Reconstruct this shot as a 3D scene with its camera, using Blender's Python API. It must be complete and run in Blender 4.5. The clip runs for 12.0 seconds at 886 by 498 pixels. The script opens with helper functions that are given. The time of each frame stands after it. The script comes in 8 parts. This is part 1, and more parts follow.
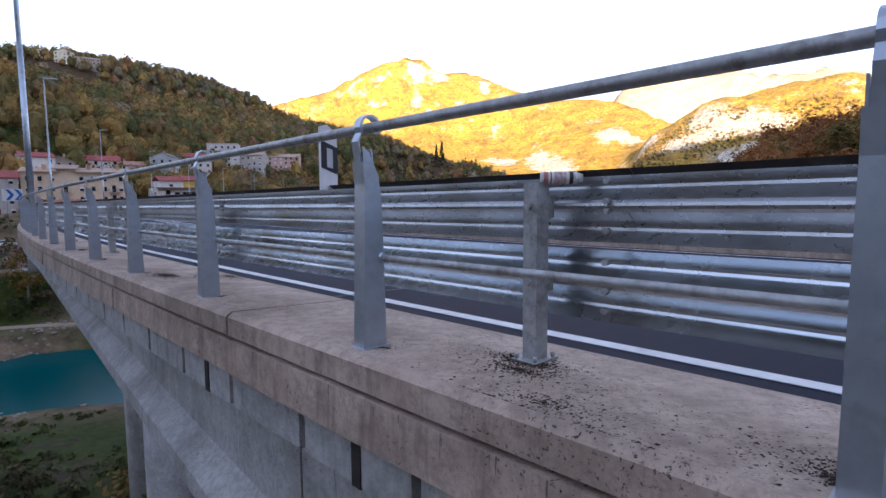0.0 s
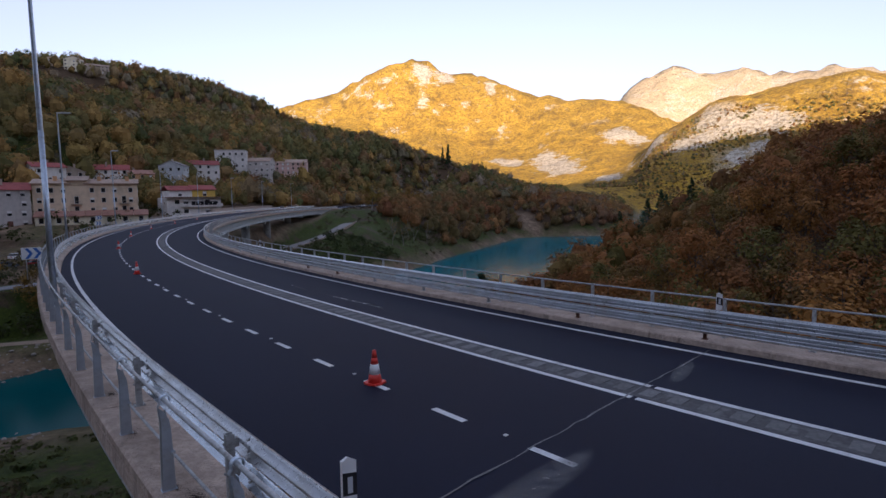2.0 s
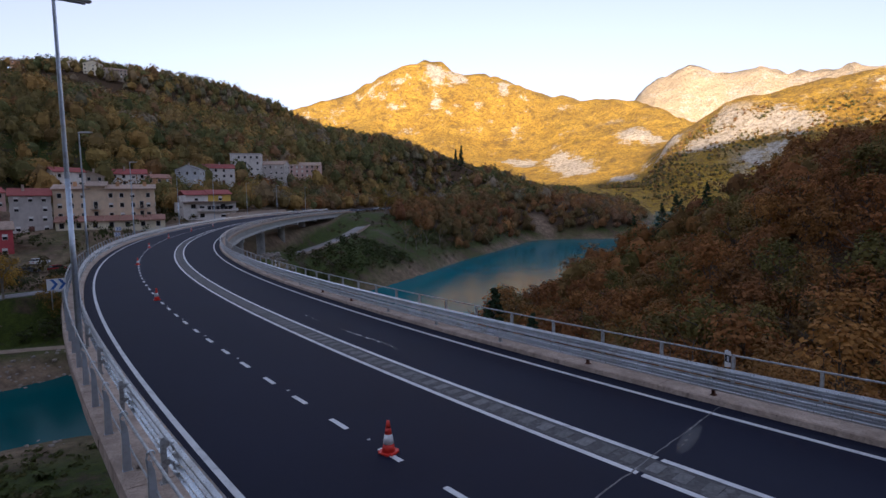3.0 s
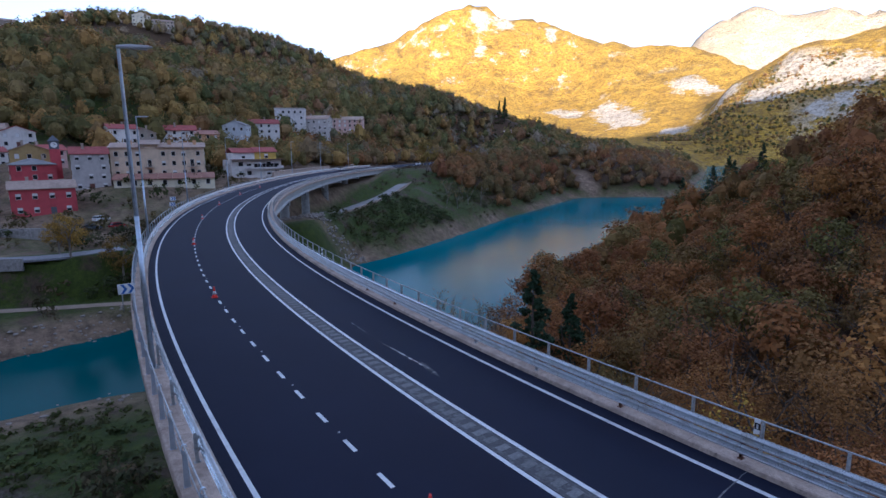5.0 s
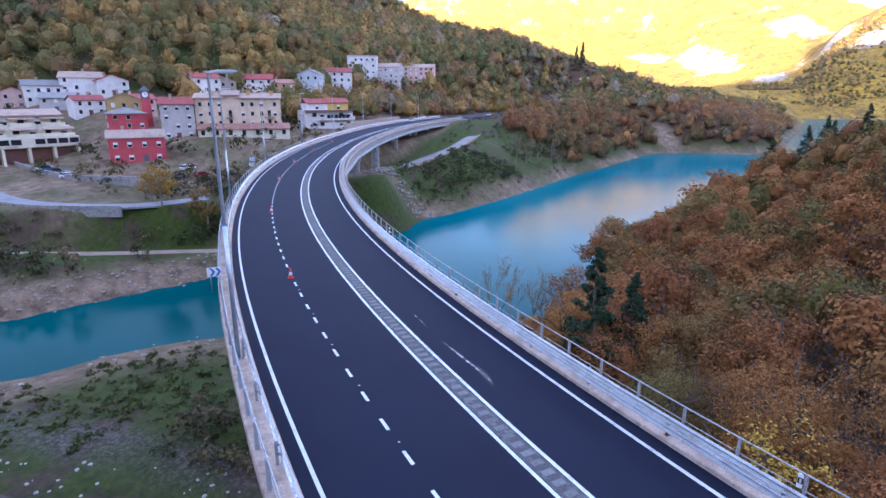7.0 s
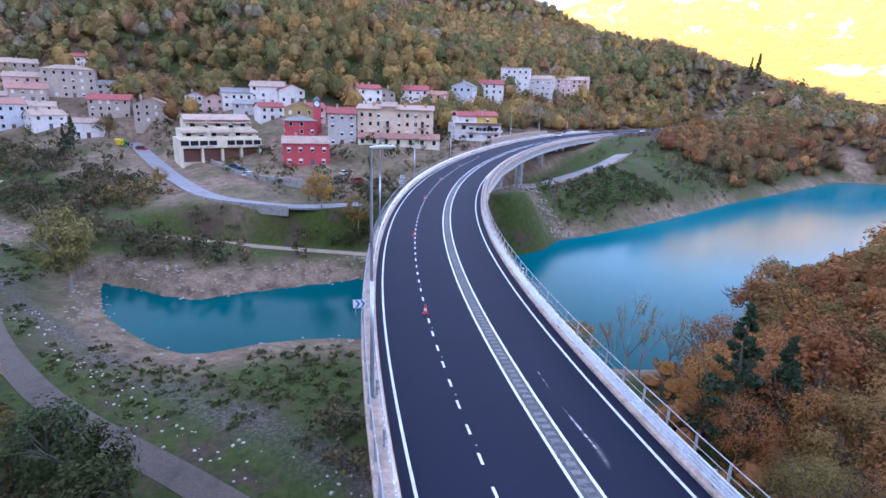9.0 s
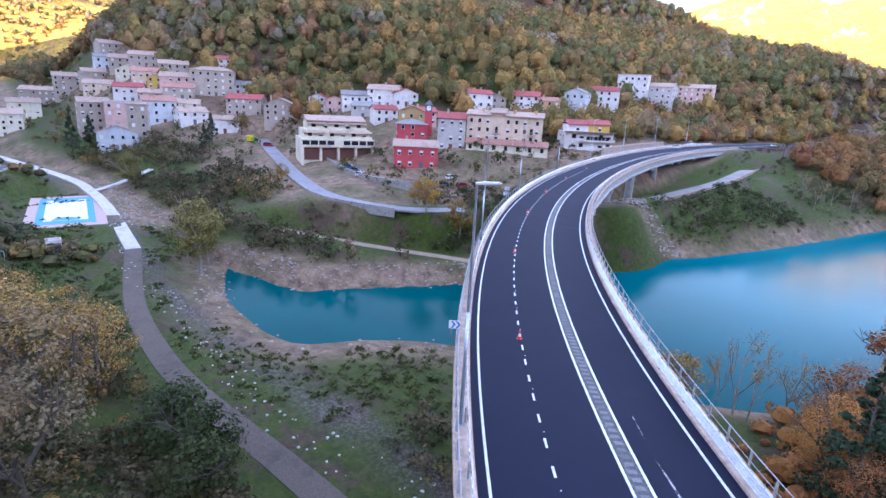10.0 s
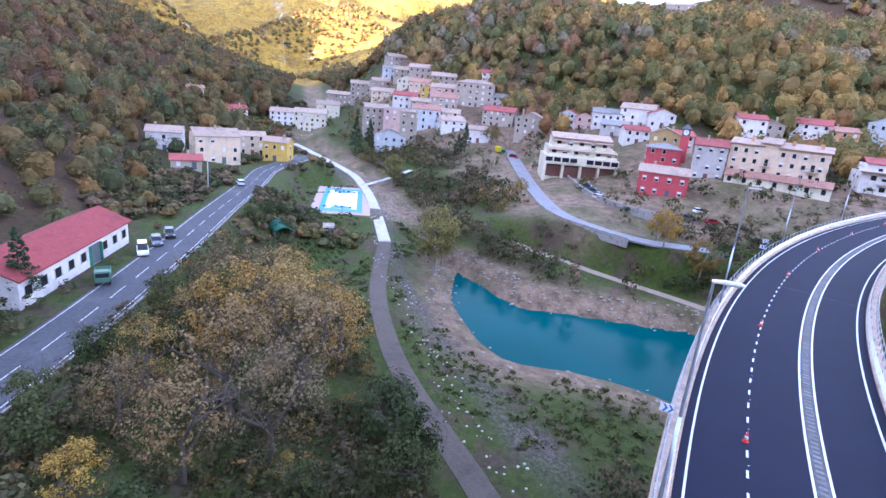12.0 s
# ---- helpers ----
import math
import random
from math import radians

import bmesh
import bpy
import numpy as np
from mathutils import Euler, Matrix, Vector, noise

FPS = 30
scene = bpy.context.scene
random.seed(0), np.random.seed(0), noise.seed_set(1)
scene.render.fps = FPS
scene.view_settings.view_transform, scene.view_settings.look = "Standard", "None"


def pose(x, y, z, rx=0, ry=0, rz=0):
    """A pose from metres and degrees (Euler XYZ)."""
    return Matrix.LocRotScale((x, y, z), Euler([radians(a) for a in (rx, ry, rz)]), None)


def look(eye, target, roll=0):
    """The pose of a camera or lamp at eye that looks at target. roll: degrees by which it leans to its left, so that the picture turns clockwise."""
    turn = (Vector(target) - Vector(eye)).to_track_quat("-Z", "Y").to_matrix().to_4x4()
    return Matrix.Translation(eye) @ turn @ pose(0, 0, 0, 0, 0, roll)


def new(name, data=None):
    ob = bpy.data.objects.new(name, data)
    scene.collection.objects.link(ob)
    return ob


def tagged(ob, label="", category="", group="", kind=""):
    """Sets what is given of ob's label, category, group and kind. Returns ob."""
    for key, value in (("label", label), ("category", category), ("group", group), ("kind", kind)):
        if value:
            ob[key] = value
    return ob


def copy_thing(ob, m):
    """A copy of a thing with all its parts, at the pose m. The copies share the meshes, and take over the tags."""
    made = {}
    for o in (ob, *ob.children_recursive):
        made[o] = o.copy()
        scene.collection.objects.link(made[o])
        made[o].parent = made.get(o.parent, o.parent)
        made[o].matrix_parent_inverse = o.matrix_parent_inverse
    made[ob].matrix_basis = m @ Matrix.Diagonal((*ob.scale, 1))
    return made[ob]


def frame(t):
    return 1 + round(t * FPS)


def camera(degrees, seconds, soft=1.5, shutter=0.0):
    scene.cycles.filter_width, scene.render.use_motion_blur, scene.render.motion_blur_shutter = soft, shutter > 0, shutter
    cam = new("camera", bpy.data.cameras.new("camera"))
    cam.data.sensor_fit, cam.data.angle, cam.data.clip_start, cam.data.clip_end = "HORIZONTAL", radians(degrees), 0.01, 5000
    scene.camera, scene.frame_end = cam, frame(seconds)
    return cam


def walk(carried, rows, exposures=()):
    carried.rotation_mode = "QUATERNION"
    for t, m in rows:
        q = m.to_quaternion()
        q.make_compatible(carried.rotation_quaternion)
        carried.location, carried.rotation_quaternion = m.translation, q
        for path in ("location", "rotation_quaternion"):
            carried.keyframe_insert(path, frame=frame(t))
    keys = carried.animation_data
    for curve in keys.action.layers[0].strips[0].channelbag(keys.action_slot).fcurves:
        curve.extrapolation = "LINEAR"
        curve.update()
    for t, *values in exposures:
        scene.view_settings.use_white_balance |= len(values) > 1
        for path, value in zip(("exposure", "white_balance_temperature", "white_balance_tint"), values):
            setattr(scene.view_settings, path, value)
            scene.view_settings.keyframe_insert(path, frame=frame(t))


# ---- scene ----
cam = camera(78.5, 12.0)
PATH = [
    (0, (0.568, 0.271, 1.021), (0.343, 2.249, 0.83), -0.4),
    (0.5, (0.576, 0.229, 1.546), (0.347, 2.207, 1.354), -0.7),
    (1, (0.578, 0.204, 2.127), (0.346, 2.181, 1.935), -0.7),
    (1.5, (0.59, 0.141, 2.757), (0.353, 2.118, 2.566), -0.7),
    (2, (0.609, 0.061, 3.447), (0.359, 2.036, 3.258), -0.8),
    (2.5, (0.646, -0.05, 4.171), (0.375, 1.923, 3.985), -0.8),
    (4.5, (0.71, -0.326, 7.167), (0.31, 1.615, 6.9), -0.6),
    (5, (0.719, -0.436, 7.93), (0.278, 1.481, 7.568), -0.4),
    (5.5, (0.746, -0.533, 8.626), (0.261, 1.351, 8.162), -0.2),
    (6, (0.859, -0.58, 9.307), (0.327, 1.275, 8.78), -0.1),
    (6.5, (0.924, -0.626, 9.966), (0.334, 1.206, 9.423), 0.1),
    (8.5, (1.118, -0.733, 12.63), (0.147, 0.931, 12.092), 1.2),
    (9, (1.174, -0.821, 13.322), (0.07, 0.759, 12.788), 1.8),
    (9.5, (1.216, -0.934, 14.034), (-0.026, 0.54, 13.497), 2.5),
    (10, (1.039, -0.751, 14.714), (-0.342, 0.59, 14.172), 3.1),
    (10.5, (0.924, -0.676, 15.381), (-0.589, 0.514, 14.835), 3.7),
    (11, (0.75, -0.468, 15.994), (-0.88, 0.552, 15.443), 4.3),
    (11.5, (0.589, -0.238, 16.512), (-1.14, 0.598, 15.953), 5.0),
    (12, (0.47, -0.029, 17.138), (-1.339, 0.61, 16.57), 5.5),
]
EXPOSURES = [(0, 1.62, 5500, 22), (1, 0.96, 5450, 23), (2.5, 0.68, 5650, 24), (4.5, 0.86, 5000, 21), (5.5, 1.68, 4750, 22), (6.5, 2.34, 4850, 28), (9.5, 2.8, 5050, 28), (12, 3.1, 5050, 29)]
walk(cam, [(t, look(eye, target, roll)) for t, eye, target, roll in PATH], EXPOSURES)

# ---- sky and sun ----
SUN_DIR = Vector((-0.08, 0.985, -0.172)).normalized()      # the way the light travels
world = bpy.data.worlds.new("sky")
world.use_nodes = True
scene.world = world
wn, wl = world.node_tree.nodes, world.node_tree.links
sky = wn.new("ShaderNodeTexSky")
sky.sky_type, sky.sun_disc = "NISHITA", False
sky.sun_elevation, sky.sun_rotation = math.asin(-SUN_DIR.z), math.atan2(-SUN_DIR.x, -SUN_DIR.y)
sky.air_density, sky.dust_density, sky.ozone_density = 1.0, 0.7, 1.6
wn["Background"].inputs["Strength"].default_value = 0.15
pale = wn.new("ShaderNodeHueSaturation")         # thin bright haze takes most of the blue out of the sky
pale.inputs["Saturation"].default_value = 0.36
wl.new(sky.outputs["Color"], pale.inputs["Color"])
wl.new(pale.outputs["Color"], wn["Background"].inputs["Color"])
sun = new("sun", bpy.data.lights.new("sun", "SUN"))
sun.data.energy, sun.data.angle, sun.data.color = 5.0, radians(0.5), (1.0, 0.72, 0.36)
sun.matrix_world = look((0, 0, 400), Vector((0, 0, 400)) + SUN_DIR)

# ---- materials ----


def nodes_of(name):
    m = bpy.data.materials.new(name)
    m.use_nodes = True
    return m, m.node_tree.nodes, m.node_tree.links, m.node_tree.nodes["Principled BSDF"]


def noise_node(n, l, scale, detail=4.0, rough=0.6, coord=None, stretch=None):
    t = n.new("ShaderNodeTexNoise")
    t.inputs["Scale"].default_value, t.inputs["Detail"].default_value, t.inputs["Roughness"].default_value = scale, detail, rough
    if coord is None:
        coord = n.new("ShaderNodeTexCoord").outputs["Object"]
    if stretch:
        mp = n.new("ShaderNodeMapping")
        mp.inputs["Scale"].default_value = stretch
        l.new(coord, mp.inputs["Vector"])
        coord = mp.outputs["Vector"]
    l.new(coord, t.inputs["Vector"])
    return t.outputs["Fac"]


def ramp(n, l, fac, stops):
    r = n.new("ShaderNodeValToRGB")
    while len(r.color_ramp.elements) < len(stops):
        r.color_ramp.elements.new(0.5)
    for e, (p, c) in zip(r.color_ramp.elements, stops):
        e.position, e.color = p, (*c, 1) if len(c) == 3 else c
    l.new(fac, r.inputs["Fac"])
    return r.outputs["Color"]


def mixc(n, l, fac, a, b, mode="MIX"):
    x = n.new("ShaderNodeMix")
    x.data_type, x.blend_type = "RGBA", mode
    for sock, v in ((x.inputs["Factor"], fac), (x.inputs["A"], a), (x.inputs["B"], b)):
        if isinstance(v, (int, float)):
            sock.default_value = v
        elif isinstance(v, tuple):
            sock.default_value = (*v, 1) if len(v) == 3 else v
        else:
            l.new(v, sock)
    return x.outputs["Result"]


def bump(n, l, b, height, strength, distance):
    k = n.new("ShaderNodeBump")
    k.inputs["Strength"].default_value, k.inputs["Distance"].default_value = strength, distance
    l.new(height, k.inputs["Height"])
    l.new(k.outputs["Normal"], b.inputs["Normal"])


def surface(name, low, high, scale=3.0, rough=0.7, metal=0.0, grain=40.0, depth=0.004, stain=None, stain_scale=0.6, stretch=None, vary=0.0):
    """Two tones by a coarse noise, stains by a wider one, grain as relief."""
    m, n, l, b = nodes_of(name)
    c = ramp(n, l, noise_node(n, l, scale, 6, 0.65, stretch=stretch), [(0.3, low), (0.7, high)])
    if stain:
        f = ramp(n, l, noise_node(n, l, stain_scale, 8, 0.7, stretch=stretch), [(0.5, (0, 0, 0)), (0.68, (1, 1, 1))])
        c = mixc(n, l, f, c, stain)
    if vary:
        info = n.new("ShaderNodeObjectInfo")
        hsv = n.new("ShaderNodeHueSaturation")
        mr = n.new("ShaderNodeMapRange")
        mr.inputs["To Min"].default_value, mr.inputs["To Max"].default_value = 1 - vary, 1 + vary
        l.new(info.outputs["Random"], mr.inputs["Value"])
        l.new(mr.outputs["Result"], hsv.inputs["Value"])
        l.new(c, hsv.inputs["Color"])
        c = hsv.outputs["Color"]
    l.new(c, b.inputs["Base Color"])
    b.inputs["Metallic"].default_value = metal
    g = noise_node(n, l, grain, 3, 0.6)
    rr = n.new("ShaderNodeMapRange")
    rr.inputs["To Min"].default_value, rr.inputs["To Max"].default_value = max(0.0, rough - 0.12), min(1.0, rough + 0.12)
    l.new(g, rr.inputs["Value"])
    l.new(rr.outputs["Result"], b.inputs["Roughness"])
    bump(n, l, b, g, 0.5, depth)
    return m


def asphalt_material():
    m, n, l, b = nodes_of("asphalt")
    fine = noise_node(n, l, 90, 2, 0.7)
    c = ramp(n, l, fine, [(0.3, (0.0028, 0.0042, 0.0150)), (0.60, (0.0068, 0.0096, 0.0300)), (0.74, (0.034, 0.041, 0.074))])
    wide = ramp(n, l, noise_node(n, l, 0.25, 5, 0.6), [(0.42, (0, 0, 0)), (0.75, (1, 1, 1))])
    c = mixc(n, l, wide, c, mixc(n, l, 0.5, c, (0.0108, 0.0145, 0.040)))
    l.new(c, b.inputs["Base Color"])
    b.inputs["Roughness"].default_value = 0.78
    b.inputs["Specular IOR Level"].default_value = 0.2
    bump(n, l, b, fine, 0.6, 0.006)
    return m


ASPHALT = asphalt_material()
ROAD_OLD = surface("worn_asphalt", (0.042, 0.043, 0.052), (0.085, 0.086, 0.098), 2.0, 0.8, grain=60, stain=(0.11, 0.11, 0.118), stain_scale=0.12)


def concrete_material(name, low, high, dirt, drips):
    """Cast concrete: mottled tone, broad stains, drips that run down upright faces, and black lichen specks."""
    m, n, l, b = nodes_of(name)
    pos = n.new("ShaderNodeNewGeometry").outputs["Position"]
    nrm = n.new("ShaderNodeSeparateXYZ")
    l.new(n.new("ShaderNodeNewGeometry").outputs["Normal"], nrm.inputs["Vector"])
    c = ramp(n, l, noise_node(n, l, 2.4, 8, 0.7, pos), [(0.3, low), (0.7, high)])
    c = mixc(n, l, ramp(n, l, noise_node(n, l, 0.8, 8, 0.75, pos), [(0.46, (0, 0, 0)), (0.66, (0.9, 0.9, 0.9))]), c, dirt)
    c = mixc(n, l, ramp(n, l, noise_node(n, l, 14, 6, 0.8, pos), [(0.40, (0.45, 0.45, 0.45)), (0.55, (0, 0, 0))]), c, tuple(0.55 * v for v in low))
    up = n.new("ShaderNodeMapRange")
    up.inputs["From Min"].default_value, up.inputs["From Max"].default_value = 0.7, 0.2
    l.new(nrm.outputs["Z"], up.inputs["Value"])
    run = n.new("ShaderNodeMath")
    run.operation = "MULTIPLY"
    l.new(up.outputs["Result"], run.inputs[0])
    l.new(ramp(n, l, noise_node(n, l, 5.0, 6, 0.7, pos, (1, 1, 0.10)), [(0.52, (0, 0, 0)), (0.70, (drips, drips, drips))]), run.inputs[1])
    c = mixc(n, l, run.outputs["Value"], c, tuple(0.32 * v for v in low))
    area = ramp(n, l, noise_node(n, l, 1.7, 5, 0.7, pos), [(0.44, (0, 0, 0)), (0.60, (1, 1, 1))])
    speck = ramp(n, l, noise_node(n, l, 55, 3, 0.8, pos), [(0.58, (0, 0, 0)), (0.64, (1, 1, 1))])
    c = mixc(n, l, mixc(n, l, area, (0, 0, 0), speck), c, (0.035, 0.03, 0.026))
    l.new(c, b.inputs["Base Color"])
    b.inputs["Roughness"].default_value = 0.88
    bump(n, l, b, noise_node(n, l, 45, 5, 0.75, pos), 0.5, 0.006)
    return m


CONCRETE = concrete_material("concrete", (0.42, 0.32, 0.255), (0.66, 0.535, 0.44), (0.26, 0.20, 0.155), 0.75)
CONCRETE_PALE = concrete_material("pale_concrete", (0.40, 0.41, 0.41), (0.58, 0.58, 0.57), (0.27, 0.26, 0.245), 0.5)
# near-black concrete, with the shade of undersides and slots put into its colour
CONCRETE_SHADED = surface("shaded_concrete", (0.02, 0.018, 0.016), (0.05, 0.045, 0.04), 8, 0.95)
GALV = surface("galvanised_steel", (0.44, 0.51, 0.60), (0.58, 0.66, 0.75), 9, 0.36, 0.75, grain=120, depth=0.0004, stain=(0.36, 0.38, 0.40), stain_scale=2.5)
BEAM = surface("barrier_steel", (0.52, 0.58, 0.64), (0.68, 0.74, 0.80), 2, 0.26, 0.95, grain=4, depth=0.00001, stain=(0.46, 0.47, 0.47), stain_scale=1.2)
BEAM_DULL = surface("weathered_barrier_steel", (0.42, 0.44, 0.46), (0.62, 0.65, 0.68), 3, 0.30, 0.85, grain=30, depth=0.0001, stain=(0.40, 0.39, 0.37), stain_scale=1.4)
GALV_DULL = surface("dull_galvanised_steel", (0.33, 0.345, 0.35), (0.56, 0.58, 0.59), 22, 0.55, 0.45, grain=140, depth=0.0015, stain=(0.20, 0.185, 0.165), stain_scale=9)
RUST = surface("rusty_steel", (0.10, 0.045, 0.03), (0.22, 0.10, 0.06), 14, 0.85, 0.2)
WHITE_PAINT = surface("road_paint", (0.60, 0.62, 0.65), (0.80, 0.81, 0.82), 5, 0.6, grain=90, depth=0.002, stain=(0.42, 0.43, 0.45), stain_scale=2.5)
WHITE = surface("white_plastic", (0.76, 0.76, 0.77), (0.84, 0.84, 0.84), 5, 0.4)
BLACK = surface("black_plastic", (0.012, 0.012, 0.014), (0.025, 0.025, 0.028), 8, 0.45)
CONE_RED = surface("cone_red", (0.62, 0.03, 0.02), (0.75, 0.06, 0.035), 6, 0.5)
RUBBER = surface("rubber", (0.02, 0.02, 0.021), (0.045, 0.045, 0.045), 9, 0.9)
DEBRIS = surface("dry_debris", (0.02, 0.014, 0.01), (0.07, 0.05, 0.035), 30, 0.95)

# ---- building blocks ----


def box(bm, x0, x1, y0, y1, z0, z1):
    v = [bm.verts.new((x, y, z)) for z in (z0, z1) for x, y in ((x0, y0), (x1, y0), (x1, y1), (x0, y1))]
    for f in ((3, 2, 1, 0), (4, 5, 6, 7), (0, 1, 5, 4), (1, 2, 6, 5), (2, 3, 7, 6), (3, 0, 4, 7)):
        bm.faces.new([v[i] for i in f])
    return v


def tube(bm, a, b, r0, r1=None, seg=10, cap=True):
    r1 = r0 if r1 is None else r1
    a, b = Vector(a), Vector(b)
    q = (b - a).to_track_quat("Z", "Y")
    rings = []
    for c, r in ((a, r0), (b, r1)):
        rings.append([bm.verts.new(c + q @ Vector((r * math.cos(k * math.tau / seg), r * math.sin(k * math.tau / seg), 0))) for k in range(seg)])
    for k in range(seg):
        f = bm.faces.new((rings[0][k], rings[0][(k + 1) % seg], rings[1][(k + 1) % seg], rings[1][k]))
        f.smooth = True
    if cap:
        bm.faces.new(rings[0][::-1])
        bm.faces.new(rings[1])


def mesh_of(name, bm, material):
    me = bpy.data.meshes.new(name)
    bm.normal_update()
    bm.to_mesh(me)
    bm.free()
    for m in material if isinstance(material, (list, tuple)) else [material]:
        me.materials.append(m)
    return me


def part(name, bm, material, parent, label=""):
    ob = new(name, mesh_of(name, bm, material))
    ob.parent = parent
    return tagged(ob, label) if label else ob


def from_lists(name, verts, faces, material, smooth=False):
    me = bpy.data.meshes.new(name)
    me.from_pydata(verts, [], faces)
    me.materials.append(material)
    if smooth:
        me.shade_smooth()
    return me


# ---- the line of the bridge ----
# s runs along the dashed line, d to the right of it, h up from the road.
KNOTS = (-60, 15, 30, 45, 60, 75, 90, 110, 130, 160, 200, 300, 340, 420, 500, 560, 640)
BENDS = (0.0042, 0.0042, 0.0045, 0.0046, 0.0045, 0.0042, 0.0038, 0.0033, 0.0025, 0.0019, 0.0027, 0.0024, 0.0, -0.0018, 0.0, 0.004, 0.005)
LEVELS_S, LEVELS = (-60, 0, 30, 60, 100, 430, 500, 640), (0.70, 0.0, -0.345, -0.65, -0.87, -0.87, 2.0, 15.0)
CROSSFALL = 0.0446
STEP = 0.5
_s = np.arange(-60, 660.1, STEP)
_k = np.interp(_s, KNOTS, BENDS)
_h = np.cumsum(_k) * STEP
_i0 = int(np.argmin(abs(_s)))
_h += -0.8581 - _h[_i0]
_x = np.cumsum(np.sin(_h)) * STEP
_y = np.cumsum(np.cos(_h)) * STEP
_x += -0.652 - _x[_i0]
_y += 8.571 - _y[_i0]


def at_road(s, d, h=0.0):
    x, y, a = np.interp(s, _s, _x), np.interp(s, _s, _y), np.interp(s, _s, _h)
    return Vector((x + d * math.cos(a), y - d * math.sin(a), np.interp(s, LEVELS_S, LEVELS) - CROSSFALL * d + h))


def turn_road(s):
    """Turn about z that lays local +y along the road and +x to its right."""
    return -float(np.interp(s, _s, _h))


def pose_road(s, d, h=0.0, extra=0.0):
    return Matrix.Translation(at_road(s, d, h)) @ Matrix.Rotation(turn_road(s) + extra, 4, "Z")


def sweep(section, s0, s1, step=2.0, closed=True):
    """Verts and faces of a cross-section of (d, h) pairs drawn along the road."""
    n = max(1, int(round((s1 - s0) / step)))
    k = len(section)
    verts = [tuple(at_road(s0 + (s1 - s0) * i / n, d, h)) for i in range(n + 1) for d, h in section]
    faces = []
    for i in range(n):
        for j in range(k if closed else k - 1):
            a, b = i * k + j, i * k + (j + 1) % k
            faces.append((a, a + k, b + k, b))
    if closed:
        faces += [tuple(range(k)), tuple(range(n * k + k - 1, n * k - 1, -1))]
    return verts, faces


def swept(name, section, s0, s1, material, step=2.0, closed=True, smooth=False, parent=None):
    ob = new(name, from_lists(name, *sweep(section, s0, s1, step, closed), material, smooth))
    if parent:
        ob.parent = parent
    return ob

# ---- ground ----
WATER = -24.0
AXIS = ((-1250, 60), (-1000, 70), (-700, 60), (-420, 40), (-300, 22), (-215, 40), (-150, 40), (-112, 42), (-92, 45), (-78, 50), (-66, 66), (-52, 90), (-40, 118), (-28, 150), (-14, 190), (5, 240), (30, 310), (62, 360), (98, 405), (128, 500), (190, 660), (270, 850), (340, 1040), (460, 1300), (640, 1800))
HALF = (1, 1, 1, 1, 1, 1, 1.5)      # the stream above the pond
NORTH_SHORE = ((-113, 43.6), (-106, 46.2), (-98, 48), (-91, 49.8), (-88, 56.4), (-83.5, 63.4), (-79.5, 71), (-75.2, 81), (-73, 98), (-71.5, 116), (-70.5, 129), (-61, 136), (-53, 151.5), (-48.5, 167), (-41, 190), (-32, 230), (-27, 250), (-12, 300), (0, 346), (7, 365), (26, 373), (50, 377), (66, 380), (79, 392), (87, 412), (104, 500), (135, 612), (172, 760), (216, 950), (228, 1090))
SOUTH_SHORE = ((262, 1168), (420, 1150), (560, 1100), (520, 985), (410, 870), (300, 700), (215, 560), (150, 450), (112, 382), (86, 338), (63, 297), (33, 230), (11, 182), (-3, 143), (-7, 112), (-7.5, 86), (-12, 79.5), (-17, 75), (-28, 68), (-40, 62.5), (-54, 57.5), (-60.7, 53), (-65.5, 46.4), (-67.6, 41), (-70, 37), (-77, 35.2), (-88, 36.3), (-95, 37.2), (-105.7, 40.8))
SHORE = NORTH_SHORE + SOUTH_SHORE


def value_noise(x, y, scale, seed, octaves=4):
    """Smooth noise in numpy, about -1 to 1."""
    out, amp = 0.0, 1.0
    for o in range(octaves):
        u, v = x / scale + seed * 17.3, y / scale - seed * 9.1
        i, j = np.floor(u).astype(np.int64), np.floor(v).astype(np.int64)
        fu, fv = u - i, v - j
        fu, fv = fu * fu * (3 - 2 * fu), fv * fv * (3 - 2 * fv)

        def corner(a, b):
            q = (a * 374761393 + b * 668265263 + seed * 1013 + o * 7919) & 0x7FFFFFFF
            q = ((q ^ (q >> 13)) * 1274126177) & 0x7FFFFFFF
            return ((q ^ (q >> 16)) & 0xFFFF) / 32767.5 - 1

        n = (corner(i, j) * (1 - fu) + corner(i + 1, j) * fu) * (1 - fv) + (corner(i, j + 1) * (1 - fu) + corner(i + 1, j + 1) * fu) * fv
        out = out + amp * n
        amp, scale = amp * 0.5, scale * 0.5
    return out


